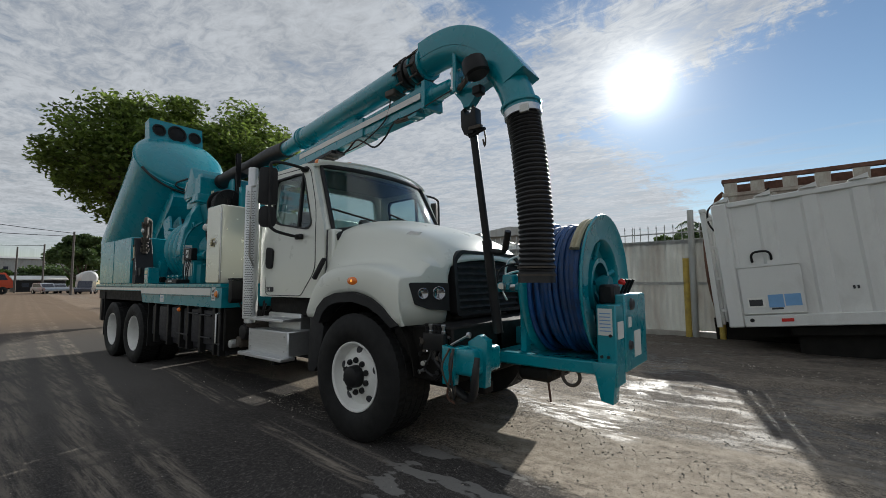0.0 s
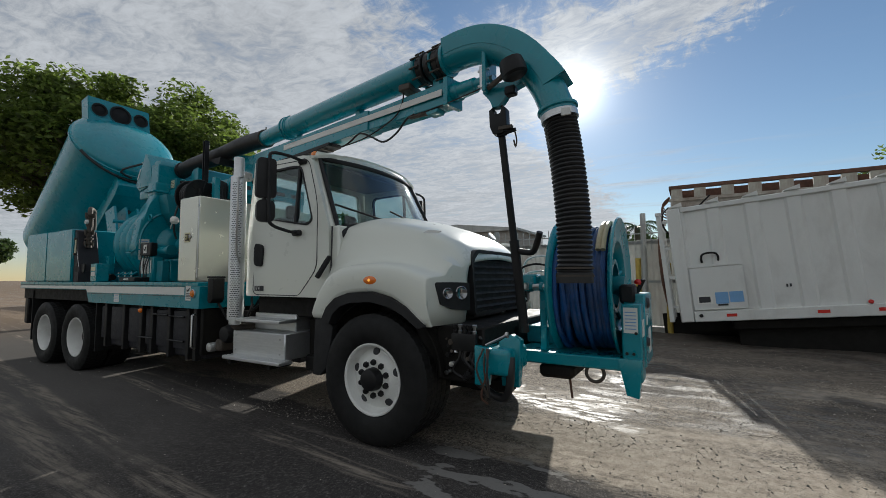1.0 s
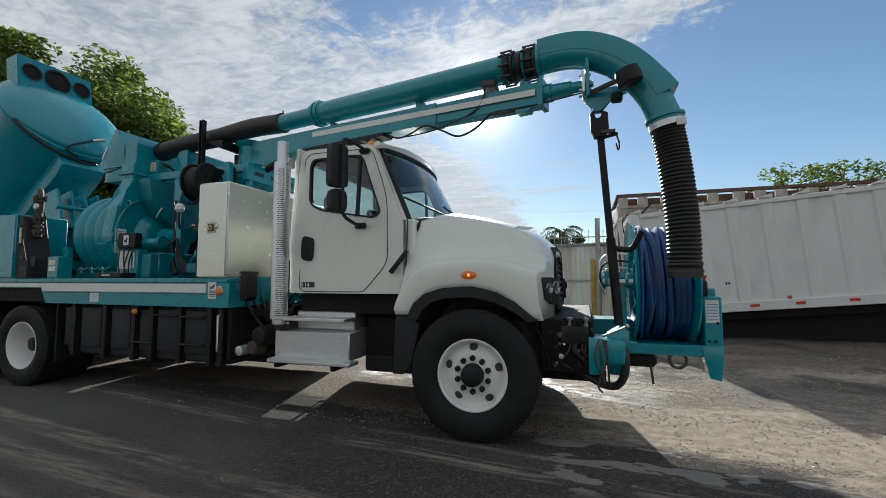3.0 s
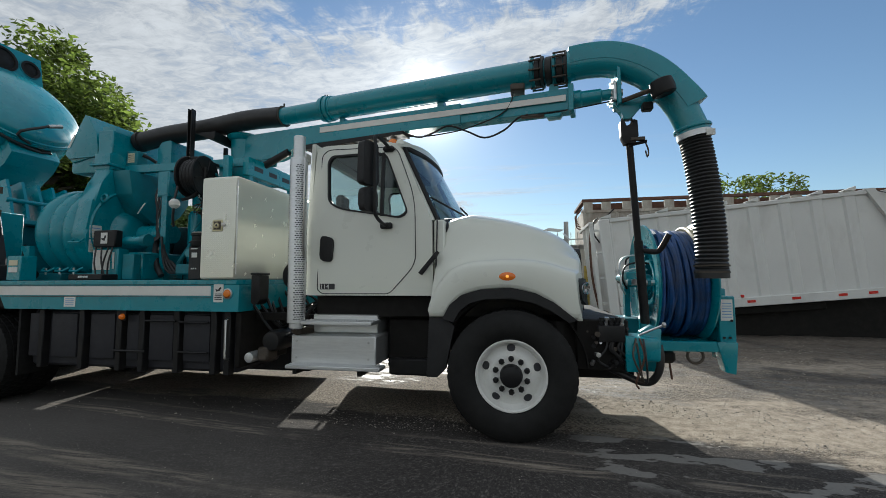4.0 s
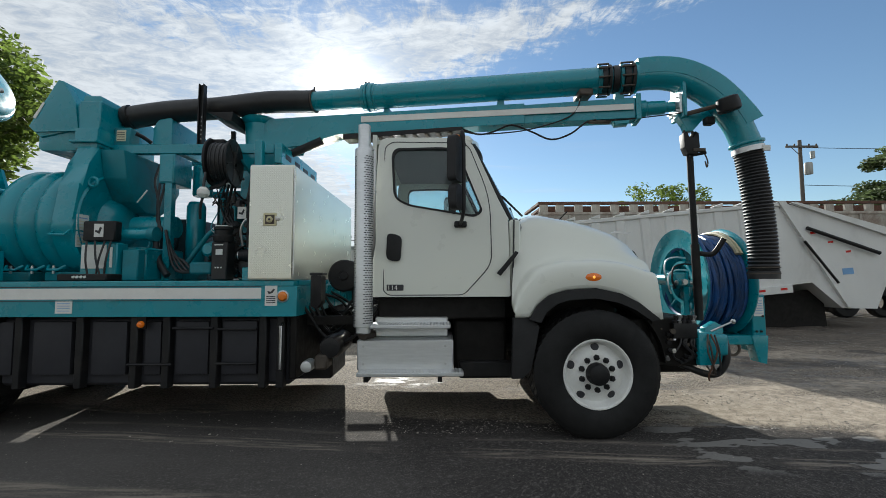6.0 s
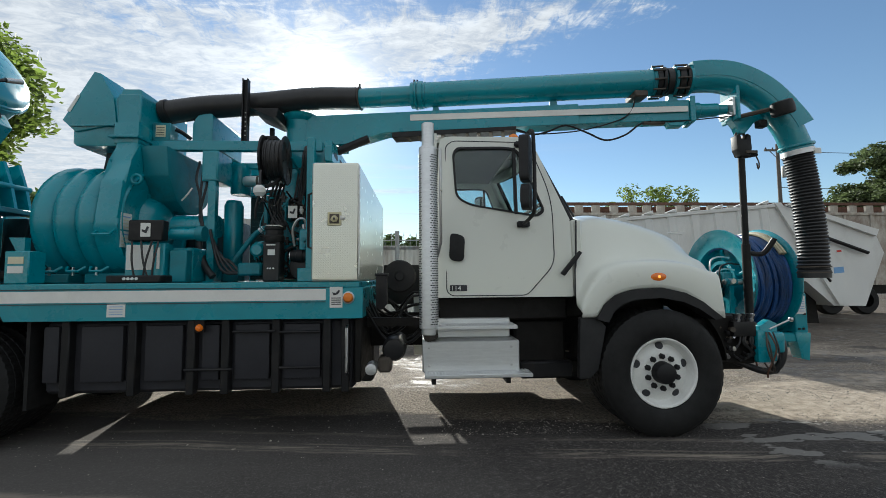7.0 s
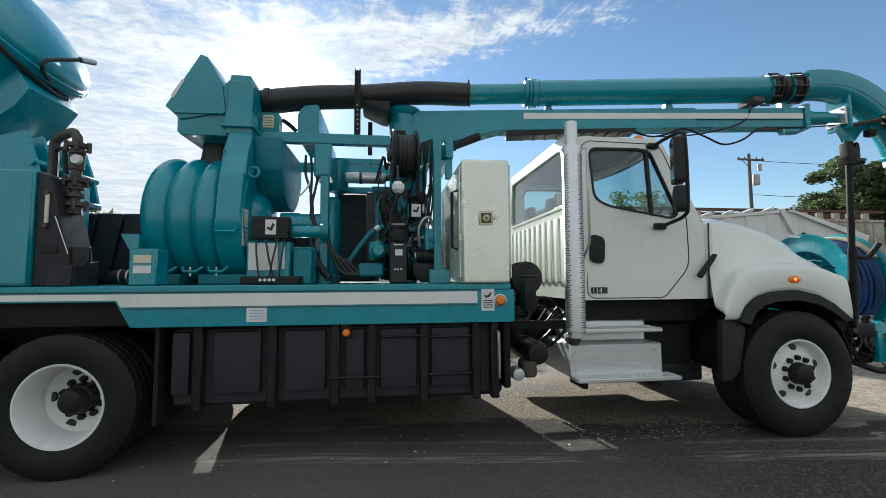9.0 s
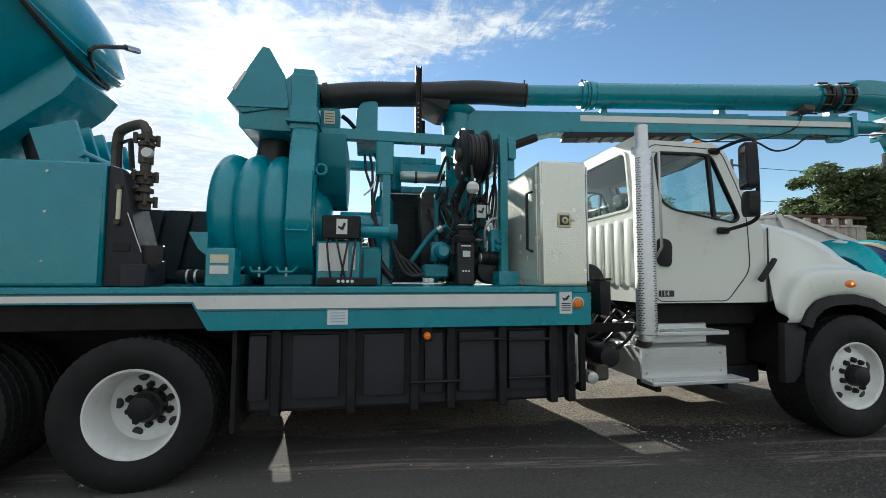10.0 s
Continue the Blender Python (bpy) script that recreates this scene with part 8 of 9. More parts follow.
    rl = part("hose_reel", lathe(B(), [(0.04, -0.015), (0.22, -0.012), (0.24, -0.006), (0.243, 0.0), (0.235, 0.012), (0.09, 0.016), (0.09, 0.19), (0.235, 0.194), (0.243, 0.206), (0.235, 0.216), (0.04, 0.22)], RC, RX, 44), BLACK, TRUCK, "black hose reel hung under the frame")
    for k in range(9):
        part("hose_turn", lathe(B(), [(0.185 + 0.006 * (k % 2) + 0.012 * math.cos(a), 0.012 * math.sin(a)) for a in (2 * math.pi * j / 8 for j in range(9))], RC + RX * (0.026 + 0.0195 * k), RX, 36), HOSE, rl)
    for k in range(6):
        a = radians(60 * k + 15)
        o = Vector((-RX.y * math.cos(a), RX.x * math.cos(a), math.sin(a)))
        part("pressing", rod(B(), RC + o * 0.08 + RX * 0.218, RC + o * 0.21 + RX * 0.217, 0.009, n=6), BLACK, rl)
    part("hub", lathe(B(), [(0, -0.05), (0.05, -0.05), (0.06, -0.03), (0.06, 0.0)], RC, RX, 20), CAST, rl)
    part("guide_arm", sweep(B(), [RC + RX * 0.22, (-3.47, 0.42, 2.70), (-3.50, 0.42, 2.50), (-3.56, 0.36, 2.36), (-3.62, 0.26, 2.30)], 0.018, 8, 4), BLACK, rl)
    part("hose_stop", lathe(B(), [(0, -0.055), (0.03, -0.05), (0.054, -0.02), (0.054, 0.02), (0.03, 0.05), (0, 0.055)], (-3.655, 0.20, 2.247), (0, 0, 1), 22), LABEL, rl, "white ball stop on the hose")
    part("hose_tail", sweep(B(), [(-3.66, 0.24, 2.45), (-3.655, 0.20, 2.3), (-3.66, 0.20, 2.2), (-3.69, 0.22, 2.10), (-3.71, 0.26, 2.0)], 0.013, 8, 4), HOSE, rl)
    part("bracket", quad_box(B(), -3.72, -3.58, 0.42, 0.80, 2.80, 2.84, 0.006), BLACK, rl)
    part("bracket", quad_box(B(), -3.72, -3.58, 0.42, 0.46, 2.60, 2.80, 0.006), BLACK, rl)


build_engine()


# -- boom --
PIV = Vector((-3.575, 1.23, 0))
TA, TB = Vector((-2.9, 1.02, 3.482)), Vector((0.6, 0.36, 3.437))


def along(s, z=0.0):
    return TA.lerp(TB, s) + Vector((0, 0, z))


def build_boom():
    tube = part("suction_tube", rod(B(), along(0), along(0.2), 0.108, n=32), TEAL, TRUCK, "long teal steel suction tube")
    part("outer_tube", rod(B(), along(0.19), along(0.915), 0.134, n=40), TEAL, tube)
    part("sliding_sleeve", rod(B(), along(0.90), along(1.02), 0.118, n=32), TEAL_WORN, tube)
    ax = (TB - TA).normalized()
    side = Vector((-ax.y, ax.x, 0)).normalized()

    def collar(name, s, r, h, mat, depth=0.03):
        return part(name, lathe(B(), [(r - depth, 0), (r - 0.004, 0), (r, 0.004), (r, h - 0.004), (r - 0.004, h), (r - depth, h)], along(s), ax, 36), mat, tube)
    for s, r, h, m in ((0.0, 0.122, 0.05, BLACK), (0.013, 0.132, 0.012, CAST), (0.182, 0.142, 0.045, TEAL), (0.196, 0.158, 0.022, TEAL), (0.206, 0.150, 0.05, TEAL), (0.224, 0.142, 0.02, TEAL)):
        collar("clamp", s, r, h, m)
    # studs that stand up from the hose clamp and the tube's flange
    for s, up in ((0.012, 0.17), (0.19, 0.185), (0.2, 0.18)):
        part("clamp_stud", rod(B(), along(s) + Vector((0, 0, up - 0.05)), along(s) + Vector((0, 0, up)), 0.010, n=8), CAST, tube)
    # swivel joint: four ridged rings tied by short bolts
    for s, r, h, m in ((0.895, 0.150, 0.03, TEAL_WORN), (0.906, 0.141, 0.05, ENGINE), (0.922, 0.152, 0.03, ENGINE), (0.935, 0.138, 0.06, ENGINE), (0.955, 0.150, 0.025, TEAL_WORN), (0.965, 0.143, 0.06, ENGINE), (0.985, 0.155, 0.03, ENGINE)):
        collar("coupling_ring", s, r, h, m, 0.06)
    for k in range(10):
        a = radians(36 * k + 10)
        o = (side * math.cos(a) + Vector((0, 0, 1)) * math.sin(a)) * 0.158
        part("coupling_bolt", rod(B(), along(0.893) + o, along(0.925) + o, 0.010, n=6), CAST, tube)
        part("coupling_bolt", rod(B(), along(0.955) + o, along(0.99) + o, 0.010, n=6), CAST, tube)
    part("roller_block", quad_box(B(), 0.02, 0.16, along(0.85).y - 0.12, along(0.85).y + 0.1, 3.26, 3.33, 0.012), CAST, tube)
    # flexible hose from the tube back to the inlet box
    line = smooth_line([along(0.005), along(0) + Vector((-0.5, 0.02, 0.0)), Vector((-4.0, 1.06, 3.42)), Vector((-4.55, 1.02, 3.36)), Vector((-5.02, 0.98, 3.27))], 32)
    hs = part("flexible_hose", sweep(B(), line, [0.122 + (0.005 if j % 2 else 0) for j in range(len(line))], 24), HOSE, TRUCK, "ribbed black suction hose")
    part("hose_clamp", lathe(B(), [(0.10, 0), (0.134, 0), (0.134, 0.05), (0.10, 0.05)], (-4.98, 0.98, 3.28), (0.95, 0, 0.2), 28), ENGINE, hs)
    # arm below the tube
    d = (Vector((0.56, 0.40, 0)) - PIV).normalized()
    d.z = 0
    n = Vector((-d.y, d.x, 0))
    piv = PIV

    def slab(bm, outline, w0, w1):
        lo = [bm.verts.new(piv + d * u + n * w0 + Vector((0, 0, z))) for u, z in outline]
        hi = [bm.verts.new(piv + d * u + n * w1 + Vector((0, 0, z))) for u, z in outline]
        bm.faces.new(lo)
        bm.faces.new(hi[::-1])
        for i in range(len(outline)):
            j = (i + 1) % len(outline)
            bm.faces.new((lo[j], lo[i], hi[i], hi[j]))
        bmesh.ops.recalc_face_normals(bm, faces=bm.faces)
        bmesh.ops.bevel(bm, geom=list(bm.edges), offset=0.004, segments=1, affect="EDGES")
        return bm
    arm = part("boom_arm", slab(B(), [(0.0, 3.03), (0.42, 2.95), (0.62, 2.955), (1.05, 3.06), (3.15, 3.03), (3.15, 3.245), (0.0, 3.31)], -0.10, 0.10), TEAL, TRUCK, "teal box-section boom arm")
    part("inner_arm", slab(B(), [(3.0, 3.04), (4.24, 3.01), (4.24, 3.22), (3.0, 3.235)], -0.085, 0.085), TEAL, arm)
    part("stripe", slab(B(), [(1.34, 3.175), (4.22, 3.09), (4.22, 3.15), (1.34, 3.245)], -0.106, -0.101), STRIPE, arm, "long pale stripe")
    part("chain_tray", slab(B(), [(1.15, 2.975), (2.5, 2.985), (2.5, 3.025), (1.15, 3.035)], -0.16, 0.02), BLACK, arm)
    for k in range(9):
        part("tray_cleat", slab(B(), [(1.3 + 0.13 * k, 2.965), (1.34 + 0.13 * k, 2.965), (1.34 + 0.13 * k, 2.975), (1.3 + 0.13 * k, 2.975)], -0.165, 0.0), CAST, arm)
    part("end_flange", slab(B(), [(4.24, 2.99), (4.29, 2.99), (4.29, 3.25), (4.24, 3.25)], -0.11, 0.11), TEAL, arm)
    part("end_block", slab(B(), [(4.02, 2.985), (4.18, 2.985), (4.16, 2.95), (4.04, 2.95)], -0.11, 0.0), TEAL, arm)
    part("ram", lathe(B(), [(0, 0), (0.085, 0.0), (0.085, 0.06), (0.072, 0.07), (0.066, 0.24), (0.05, 0.25), (0.05, 0.33), (0, 0.33)], piv + d * 4.29 + Vector((0, 0, 3.125)), d, 20), TEAL, arm)
    part("ram_rod", rod(B(), piv + d * 4.6 + Vector((0, 0, 3.125)), piv + d * 4.72 + Vector((0, 0, 3.125)), 0.03, n=14), STEEL, arm)
    for s in (1.62, 2.9, 4.1):
        part("saddle", slab(B(), [(s - 0.05, 3.22), (s + 0.05, 3.22), (s + 0.03, 3.34), (s - 0.03, 3.34)], -0.05, 0.05), TEAL, arm)
    part("turret", lathe(B(), [(0.0, 3.345), (0.20, 3.34), (0.215, 3.32), (0.205, 3.29), (0.165, 3.26), (0.15, 2.95), (0.19, 2.93), (0.19, 2.9), (0, 2.9)], (PIV.x, PIV.y, 0), (0, 0, 1), 36), TEAL, arm)
    for k in range(8):
        a = radians(45 * k + 12)
        part("turret_bolt", rod(B(), (PIV.x + 0.172 * math.cos(a), PIV.y + 0.172 * math.sin(a), 2.93), (PIV.x + 0.172 * math.cos(a), PIV.y + 0.172 * math.sin(a), 2.97), 0.014, n=6), CAST, arm)
    part("pedestal", quad_box(B(), PIV.x - 0.15, PIV.x + 0.15, PIV.y - 0.15, PIV.y + 0.15, DECK, 2.9, 0.015), TEAL, TRUCK, "teal boom pedestal")
    part("lift_cylinder", rod(B(), (-3.42, 1.05, 2.74), (-2.75, 0.97, 3.0), 0.045, n=14), BLACK, arm)
    part("cylinder_lug", slab(B(), [(0.5, 2.86), (0.6, 2.86), (0.62, 2.96), (0.48, 2.96)], -0.05, -0.02), TEAL, arm)
    # slotted cross beam that carries the pedestal's brace
    cb = part("cross_member", quad_box(B(), -3.17, -3.09, 0.66, 1.95, 2.66, 2.88, 0.006), TEAL, TRUCK, "teal slotted cross member")
    for y in (0.78, 1.08, 1.38, 1.68):
        part("slot", quad_box(B(), -3.092, -3.086, y, y + 0.17, 2.735, 2.79, 0.001), INK, cb)
    part("brace", prism(B(), [(-3.60, 2.84), (-3.13, 2.84), (-3.13, 2.70), (-3.40, 2.62), (-3.60, 2.62)], "y", 0.80, 0.86, 0.006), TEAL, cb)
    for y in (0.70, 1.86):
        part("leg", quad_box(B(), -3.165, -3.095, y, y + 0.07, 2.462, 2.66, 0.004), TEAL, cb)
    # wires hanging under the boom
    def on_arm(x, z, off=-0.1):
        u = (x - PIV.x) / d.x
        p = piv + d * u + n * off
        return (p.x, p.y, z)
    part("cable", sweep(B(), [on_arm(x, z) for x, z in ((-1.35, 3.04), (-1.13, 3.01), (-0.96, 2.945), (-0.80, 2.965), (-0.62, 3.02), (-0.42, 2.935), (-0.23, 2.84), (-0.04, 2.885), (0.10, 2.985), (0.21, 3.012))], 0.010, 8, 5), BLACK, arm)
    part("cable", sweep(B(), [on_arm(x, z) for x, z in ((-1.2, 3.03), (-0.99, 2.953), (-0.62, 2.945), (-0.34, 2.979), (-0.06, 3.059), (0.04, 3.162), (0.07, 3.29))], 0.007, 8, 5), BLACK, arm)
    part("cable", sweep(B(), [on_arm(x, z) for x, z in ((0.30, 3.0), (0.6, 3.0), (0.98, 3.02))], 0.006, 6, 3), BLACK, arm)
    part("cable_clip", quad_box(B(), 0.12, 0.34, 0.37, 0.42, 2.985, 3.012, 0.006), CAST, arm)
    # elbow: a round bend with a squared wear back along its outer half
    mid = [Vector((p.x, 0.36 - 0.125 * (p.x - 0.6), p.z)) for p in smooth_line([(0.58, 0, 3.437), (0.75, 0, 3.445), (0.93, 0, 3.425), (1.10, 0, 3.36), (1.27, 0, 3.245), (1.42, 0, 3.08), (1.52, 0, 2.92), (1.58, 0, 2.77), (1.605, 0, 2.69)], 4)]
    el = part("elbow", sweep(B(), mid, 0.128, 32), TEAL, TRUCK, "big teal elbow with a squared wear back")
    bm = B()
    rows = []
    back = mid[:-7]
    for i, c in enumerate(back):
        t = (back[min(i + 1, len(back) - 1)] - back[max(i - 1, 0)]).normalized()
        o = Vector((-t.z, 0, t.x)).normalized()
        w = 0.132
        flare = 0.02 * max(0, (i - len(back) + 5) / 4)
        prof = rounded([(-w, -0.012), (w, -0.012), (w, 0.15 + flare), (-w, 0.15 + flare)], [0.003, 0.003, 0.012, 0.012], 3)
        rows.append([bm.verts.new(c + Vector((0, u, 0)) + o * v) for u, v in prof])
    for a, b in zip(rows, rows[1:]):
        for j in range(len(a)):
            q = (j + 1) % len(a)
            bm.faces.new((a[j], a[q], b[q], b[j]))
    bm.faces.new(rows[0][::-1])
    bm.faces.new(rows[-1])
    part("wear_back", bm, TEAL, el)
    part("inlet_ring", lathe(B(), [(0.11, 0), (0.150, 0), (0.150, 0.03), (0.11, 0.03)], (0.57, 0.363, 3.437), (1, -0.125, 0), 32), TEAL, el)
    part("collar", lathe(B(), [(0.12, 0.0), (0.150, 0.0), (0.154, 0.012), (0.150, 0.024), (0.136, 0.03), (0.136, 0.10)], (1.598, 0.235, 2.725), (0.18, 0.0, -0.98), 32), TEAL, el)
    bd = part("band", lathe(B(), [(0.12, 0.0), (0.139, 0.0), (0.139, 0.05), (0.12, 0.05)], (1.61, 0.235, 2.675), (0.16, 0.0, -0.98), 32), ALU, el)
    part("tag", quad_box(B(), 1.66, 1.73, 0.098, 0.112, 2.61, 2.665, 0.002), LABEL, bd)
    lm = part("work_lamp", lathe(B(), [(0, 0), (0.08, 0.0), (0.098, 0.015), (0.10, 0.07), (0.09, 0.13), (0.07, 0.14), (0, 0.14)], (1.335, 0.06, 2.97), (-0.28, -0.1, 1), 26), BLACK, el)
    part("lamp_arm", rod(B(), (1.03, 0.24, 3.02), (1.27, 0.10, 3.05), 0.022, n=8), CAST, el)
    part("lower_lamp", quad_box(B(), 1.19, 1.28, 0.18, 0.26, 2.90, 2.975, 0.012), BLACK, el)
    hk = part("hanger", prism(B(), [(0.96, 3.05), (1.28, 3.06), (1.40, 3.10), (1.40, 3.04), (1.20, 2.98), (1.13, 2.90), (1.11, 2.86), (1.045, 2.86), (1.03, 2.93), (0.96, 3.0)], "y", 0.27, 0.35, 0.008), TEAL, el)
    part("hanger_plate", quad_box(B(), 0.985, 1.02, 0.20, 0.44, 2.99, 3.345, 0.006), TEAL, el)
    part("mount_plate", quad_box(B(), 0.955, 0.983, 0.22, 0.42, 3.03, 3.22, 0.004), ALU, el)
    for y in (0.25, 0.39):
        for z in (3.06, 3.19):
            part("bolt", rod(B(), (0.93, y, z), (1.035, y, z), 0.012, n=6), STEEL, el)
    part("shackle", lathe(B(), [(0.045 + 0.013 * math.cos(a), 0.013 * math.sin(a)) for a in (2 * math.pi * j / 8 for j in range(9))], (1.08, 0.31, 2.845), (0, 1, 0), 20), CAST, el)
    P0, P1 = Vector((1.09, 0.32, 2.80)), Vector((1.218, 0.49, 0.99))
    prop = part("boom_prop", rod(B(), P0, P1, 0.031, n=16), BLACK, TRUCK, "black boom prop pole")
    part("lower_sleeve", rod(B(), P0.lerp(P1, 0.58), P1, 0.04, n=16), BLACK, prop)
    part("head", prism(B(), [(1.02, 2.70), (1.05, 2.63), (1.14, 2.63), (1.17, 2.70), (1.165, 2.84), (1.13, 2.86), (1.12, 2.79), (1.06, 2.79), (1.05, 2.86), (1.015, 2.84)], "y", 0.27, 0.36, 0.008), BLACK, prop)
    part("peg", rod(B(), (1.08, 0.30, 2.62), (1.24, 0.30, 2.65), 0.016, n=8), BLACK, prop)
    part("peg_plate", quad_box(B(), 1.10, 1.22, 0.26, 0.30, 2.655, 2.685, 0.003), CAST, prop)
    part("keeper_chain", sweep(B(), [(1.23, 0.30, 2.64), (1.25, 0.29, 2.56), (1.24, 0.29, 2.50), (1.225, 0.29, 2.56)], 0.007, 6, 3), CAST, prop)
    part("hook", sweep(B(), [(1.17, 0.43, 1.665), (1.30, 0.42, 1.645), (1.345, 0.40, 1.665), (1.38, 0.37, 1.73), (1.41, 0.342, 1.80)], 0.026, 10, 3), BLACK, prop)
    # corrugated hose hanging from the elbow
    line = smooth_line([(1.607, 0.237, 2.68), (1.65, 0.237, 2.40), (1.683, 0.235, 2.08), (1.702, 0.232, 1.75), (1.698, 0.23, 1.40)], 40)
    hg = part("hanging_hose", sweep(B(), line, [0.114 + (0.0, 0.010, 0.014, 0.010)[j % 4] for j in range(len(line))], 28), HOSE, TRUCK, "hanging ribbed black suction hose")
    for z in (1.50, 1.445):
        part("hose_clamp", lathe(B(), [(0.12, 0), (0.136, 0), (0.136, 0.014), (0.12, 0.014)], (1.699, 0.231, z), (0, 0, 1), 28), CAST, hg)
    part("hose_cuff", lathe(B(), [(0.105, -0.02), (0.131, -0.02), (0.131, 0.05), (0.12, 0.06)], (1.698, 0.23, 1.42), (0, 0, 1), 28), HOSE, hg)


build_boom()


# -- front hose reel --
def build_jetter_reel():
    cx = Vector((1.40, 1.17, 1.365))
    R = 0.61
    base = part("reel_base", quad_box(B(), 1.02, 1.98, 0.72, 1.6, 0.70, 0.80, 0.012), TEAL, TRUCK, "teal front hose reel frame")
    reel = part("jetter_reel", lathe(B(), [(0.20, 0.03), (0.24, 0.03), (0.24, 0.44), (0.20, 0.44)], cx, (1, 0, 0), 40), TEAL, TRUCK, "front hose reel wound with blue jetter hose")
    for x, s in ((0.0, 1), (0.47, -1)):
        part("flange", lathe(B(), [(0.05, 0.13 * s), (0.33, 0.13 * s), (0.37, 0.10 * s), (0.385, 0.02 * s), (0.40, 0.0), (0.52, 0.0), (0.575, -0.02 * s), (R, -0.03 * s), (R + 0.005, -0.015 * s), (R - 0.01, 0.0), (0.56, 0.015 * s), (0.48, 0.025 * s), (0.41, 0.035 * s), (0.395, 0.115 * s), (0.34, 0.15 * s), (0.05, 0.15 * s)], cx + Vector((x, 0, 0)), (1, 0, 0), 56), TEAL, reel, "round teal reel flange")
        for k in range(5):
            a = radians(72 * k + 20)
            o = Vector((0, math.cos(a), math.sin(a)))
            part("spoke", rod(B(), cx + Vector((x, 0, 0)) + o * 0.08 + Vector((0.12 * s, 0, 0)), cx + Vector((x, 0, 0)) + o * 0.38 + Vector((0.04 * s, 0, 0)), 0.022, n=8), TEAL, reel)
        part("bearing", lathe(B(), [(0, -0.05), (0.08, -0.05), (0.09, 0.0), (0.08, 0.05), (0, 0.05)], cx + Vector((x, 0, 0)), (1, 0, 0), 20), TEAL_WORN, reel)
    rng = random.Random(4)
    for layer, r in enumerate((0.41, 0.44, 0.47, 0.50, 0.53)):
        for k in range(10 - layer % 2):
            x = 0.04 + 0.043 * k + (0.0215 if layer % 2 else 0)
            rr = r + rng.uniform(-0.012, 0.012)
            lay, sag = rng.uniform(0, 6.283), rng.uniform(0.0, 0.028) if layer > 2 else 0.0
            if layer < 2 and 0 < k < 8:
                continue
            pts = []
            for j in range(40):
                a = 2 * math.pi * j / 40
                wob = 0.022 * math.sin(a * 2 + lay) + 0.012 * math.sin(a * 3 + 2.1 * lay)
                slack = sag * max(0.0, -math.sin(a)) ** 2
                out = rr + 0.3 * wob + slack
                pts.append(cx + Vector((min(0.43, max(0.03, x + wob)), out * math.cos(a), out * math.sin(a))))
            part("hose_turn", sweep(B(), pts, 0.0235, 7, closed=True), BLUE, reel)
    for k in range(2):
        arc = [cx + Vector((0.38 + 0.04 * k, 0.565 * math.cos(a), 0.565 * math.sin(a))) for a in (radians(60 + 8 * j) for j in range(12))]
        part("hose_turn", sweep(B(), arc, 0.022, 7), LEADER, reel, "pale leader hose")
    # uprights and drive
    part("upright", quad_box(B(), 1.25, 1.31, 0.80, 0.88, 0.80, 1.46, 0.008), TEAL, base)
    part("upright", quad_box(B(), 1.25, 1.31, 1.46, 1.56, 0.80, 1.42, 0.008), TEAL, base)
    part("axle_beam", quad_box(B(), 1.23, 1.31, 0.80, 1.56, 1.33, 1.41, 0.01), TEAL, base)
    part("drive_motor", rod(B(), (1.17, 0.92, 1.40), (1.17, 1.25, 1.40), 0.055, n=16), TEAL, base)
    part("drive_rod", rod(B(), (1.17, 0.62, 1.37), (1.17, 0.80, 1.37), 0.028, n=12), STEEL, base)
    part("valve_stack", quad_box(B(), 1.12, 1.24, 0.72, 0.92, 1.32, 1.47, 0.015), TEAL, base)
    for k, (y, z) in enumerate(((0.55, 1.42), (0.63, 1.36), (0.7, 1.50))):
        part("hose", sweep(B(), [(1.12, y + 0.18, z - 0.12), (1.08, y + 0.16, z - 0.02), (1.11, y + 0.18, z + 0.10), (1.22, y + 0.2, z + 0.14), (1.34, y + 0.2, z + 0.13)], 0.010, 6, 5), ALU if k else BLACK, base)
    part("swivel", rod(B(), (1.10, 0.68, 1.36), (1.36, 0.68, 1.36), 0.028, n=14), STEEL, base)
    for x in (1.13, 1.22, 1.31):
        part("nut", rod(B(), (x - 0.015, 0.68, 1.36), (x + 0.015, 0.68, 1.36), 0.042, n=6), TEAL_WORN, base)
    part("back_pan", quad_box(B(), 0.98, 1.94, 1.18, 1.62, 0.803, 0.97, 0.012), TEAL_WORN, base)
    part("under_guard", quad_box(B(), 1.25, 1.55, 0.74, 1.2, 0.58, 0.70, 0.03), CHASSIS, base)
    part("drain_rod", rod(B(), (1.50, 0.80, 0.60), (1.52, 0.80, 0.42), 0.010, n=6), RUST, base)
    # near side bracket with its pins, and the winch block
    w = part("side_block", quad_box(B(), 0.975, 1.24, 0.08, 0.5, 0.70, 0.90, 0.04, 3), TEAL, TRUCK, "teal cast side block with pins and rusty hoses")
    part("lug", prism(B(), [(1.12, 0.60), (1.26, 0.60), (1.28, 0.96), (1.20, 1.0), (1.10, 0.94)], "y", 0.22, 0.30, 0.01), TEAL, w)
    part("lug", prism(B(), [(0.955, 0.62), (1.07, 0.62), (1.09, 0.90), (0.955, 0.92)], "y", 0.075, 0.135, 0.01), TEAL, w)
    part("pin_handle", rod(B(), (1.06, 0.06, 0.93), (1.245, 0.03, 1.02), 0.009, n=8), STEEL, w)
    part("pin_knob", lathe(B(), [(0, -0.02), (0.02, -0.01), (0.022, 0.01), (0, 0.02)], (1.245, 0.03, 1.02), (1, 0, 0), 10), STEEL, w)
    rng = random.Random(9)
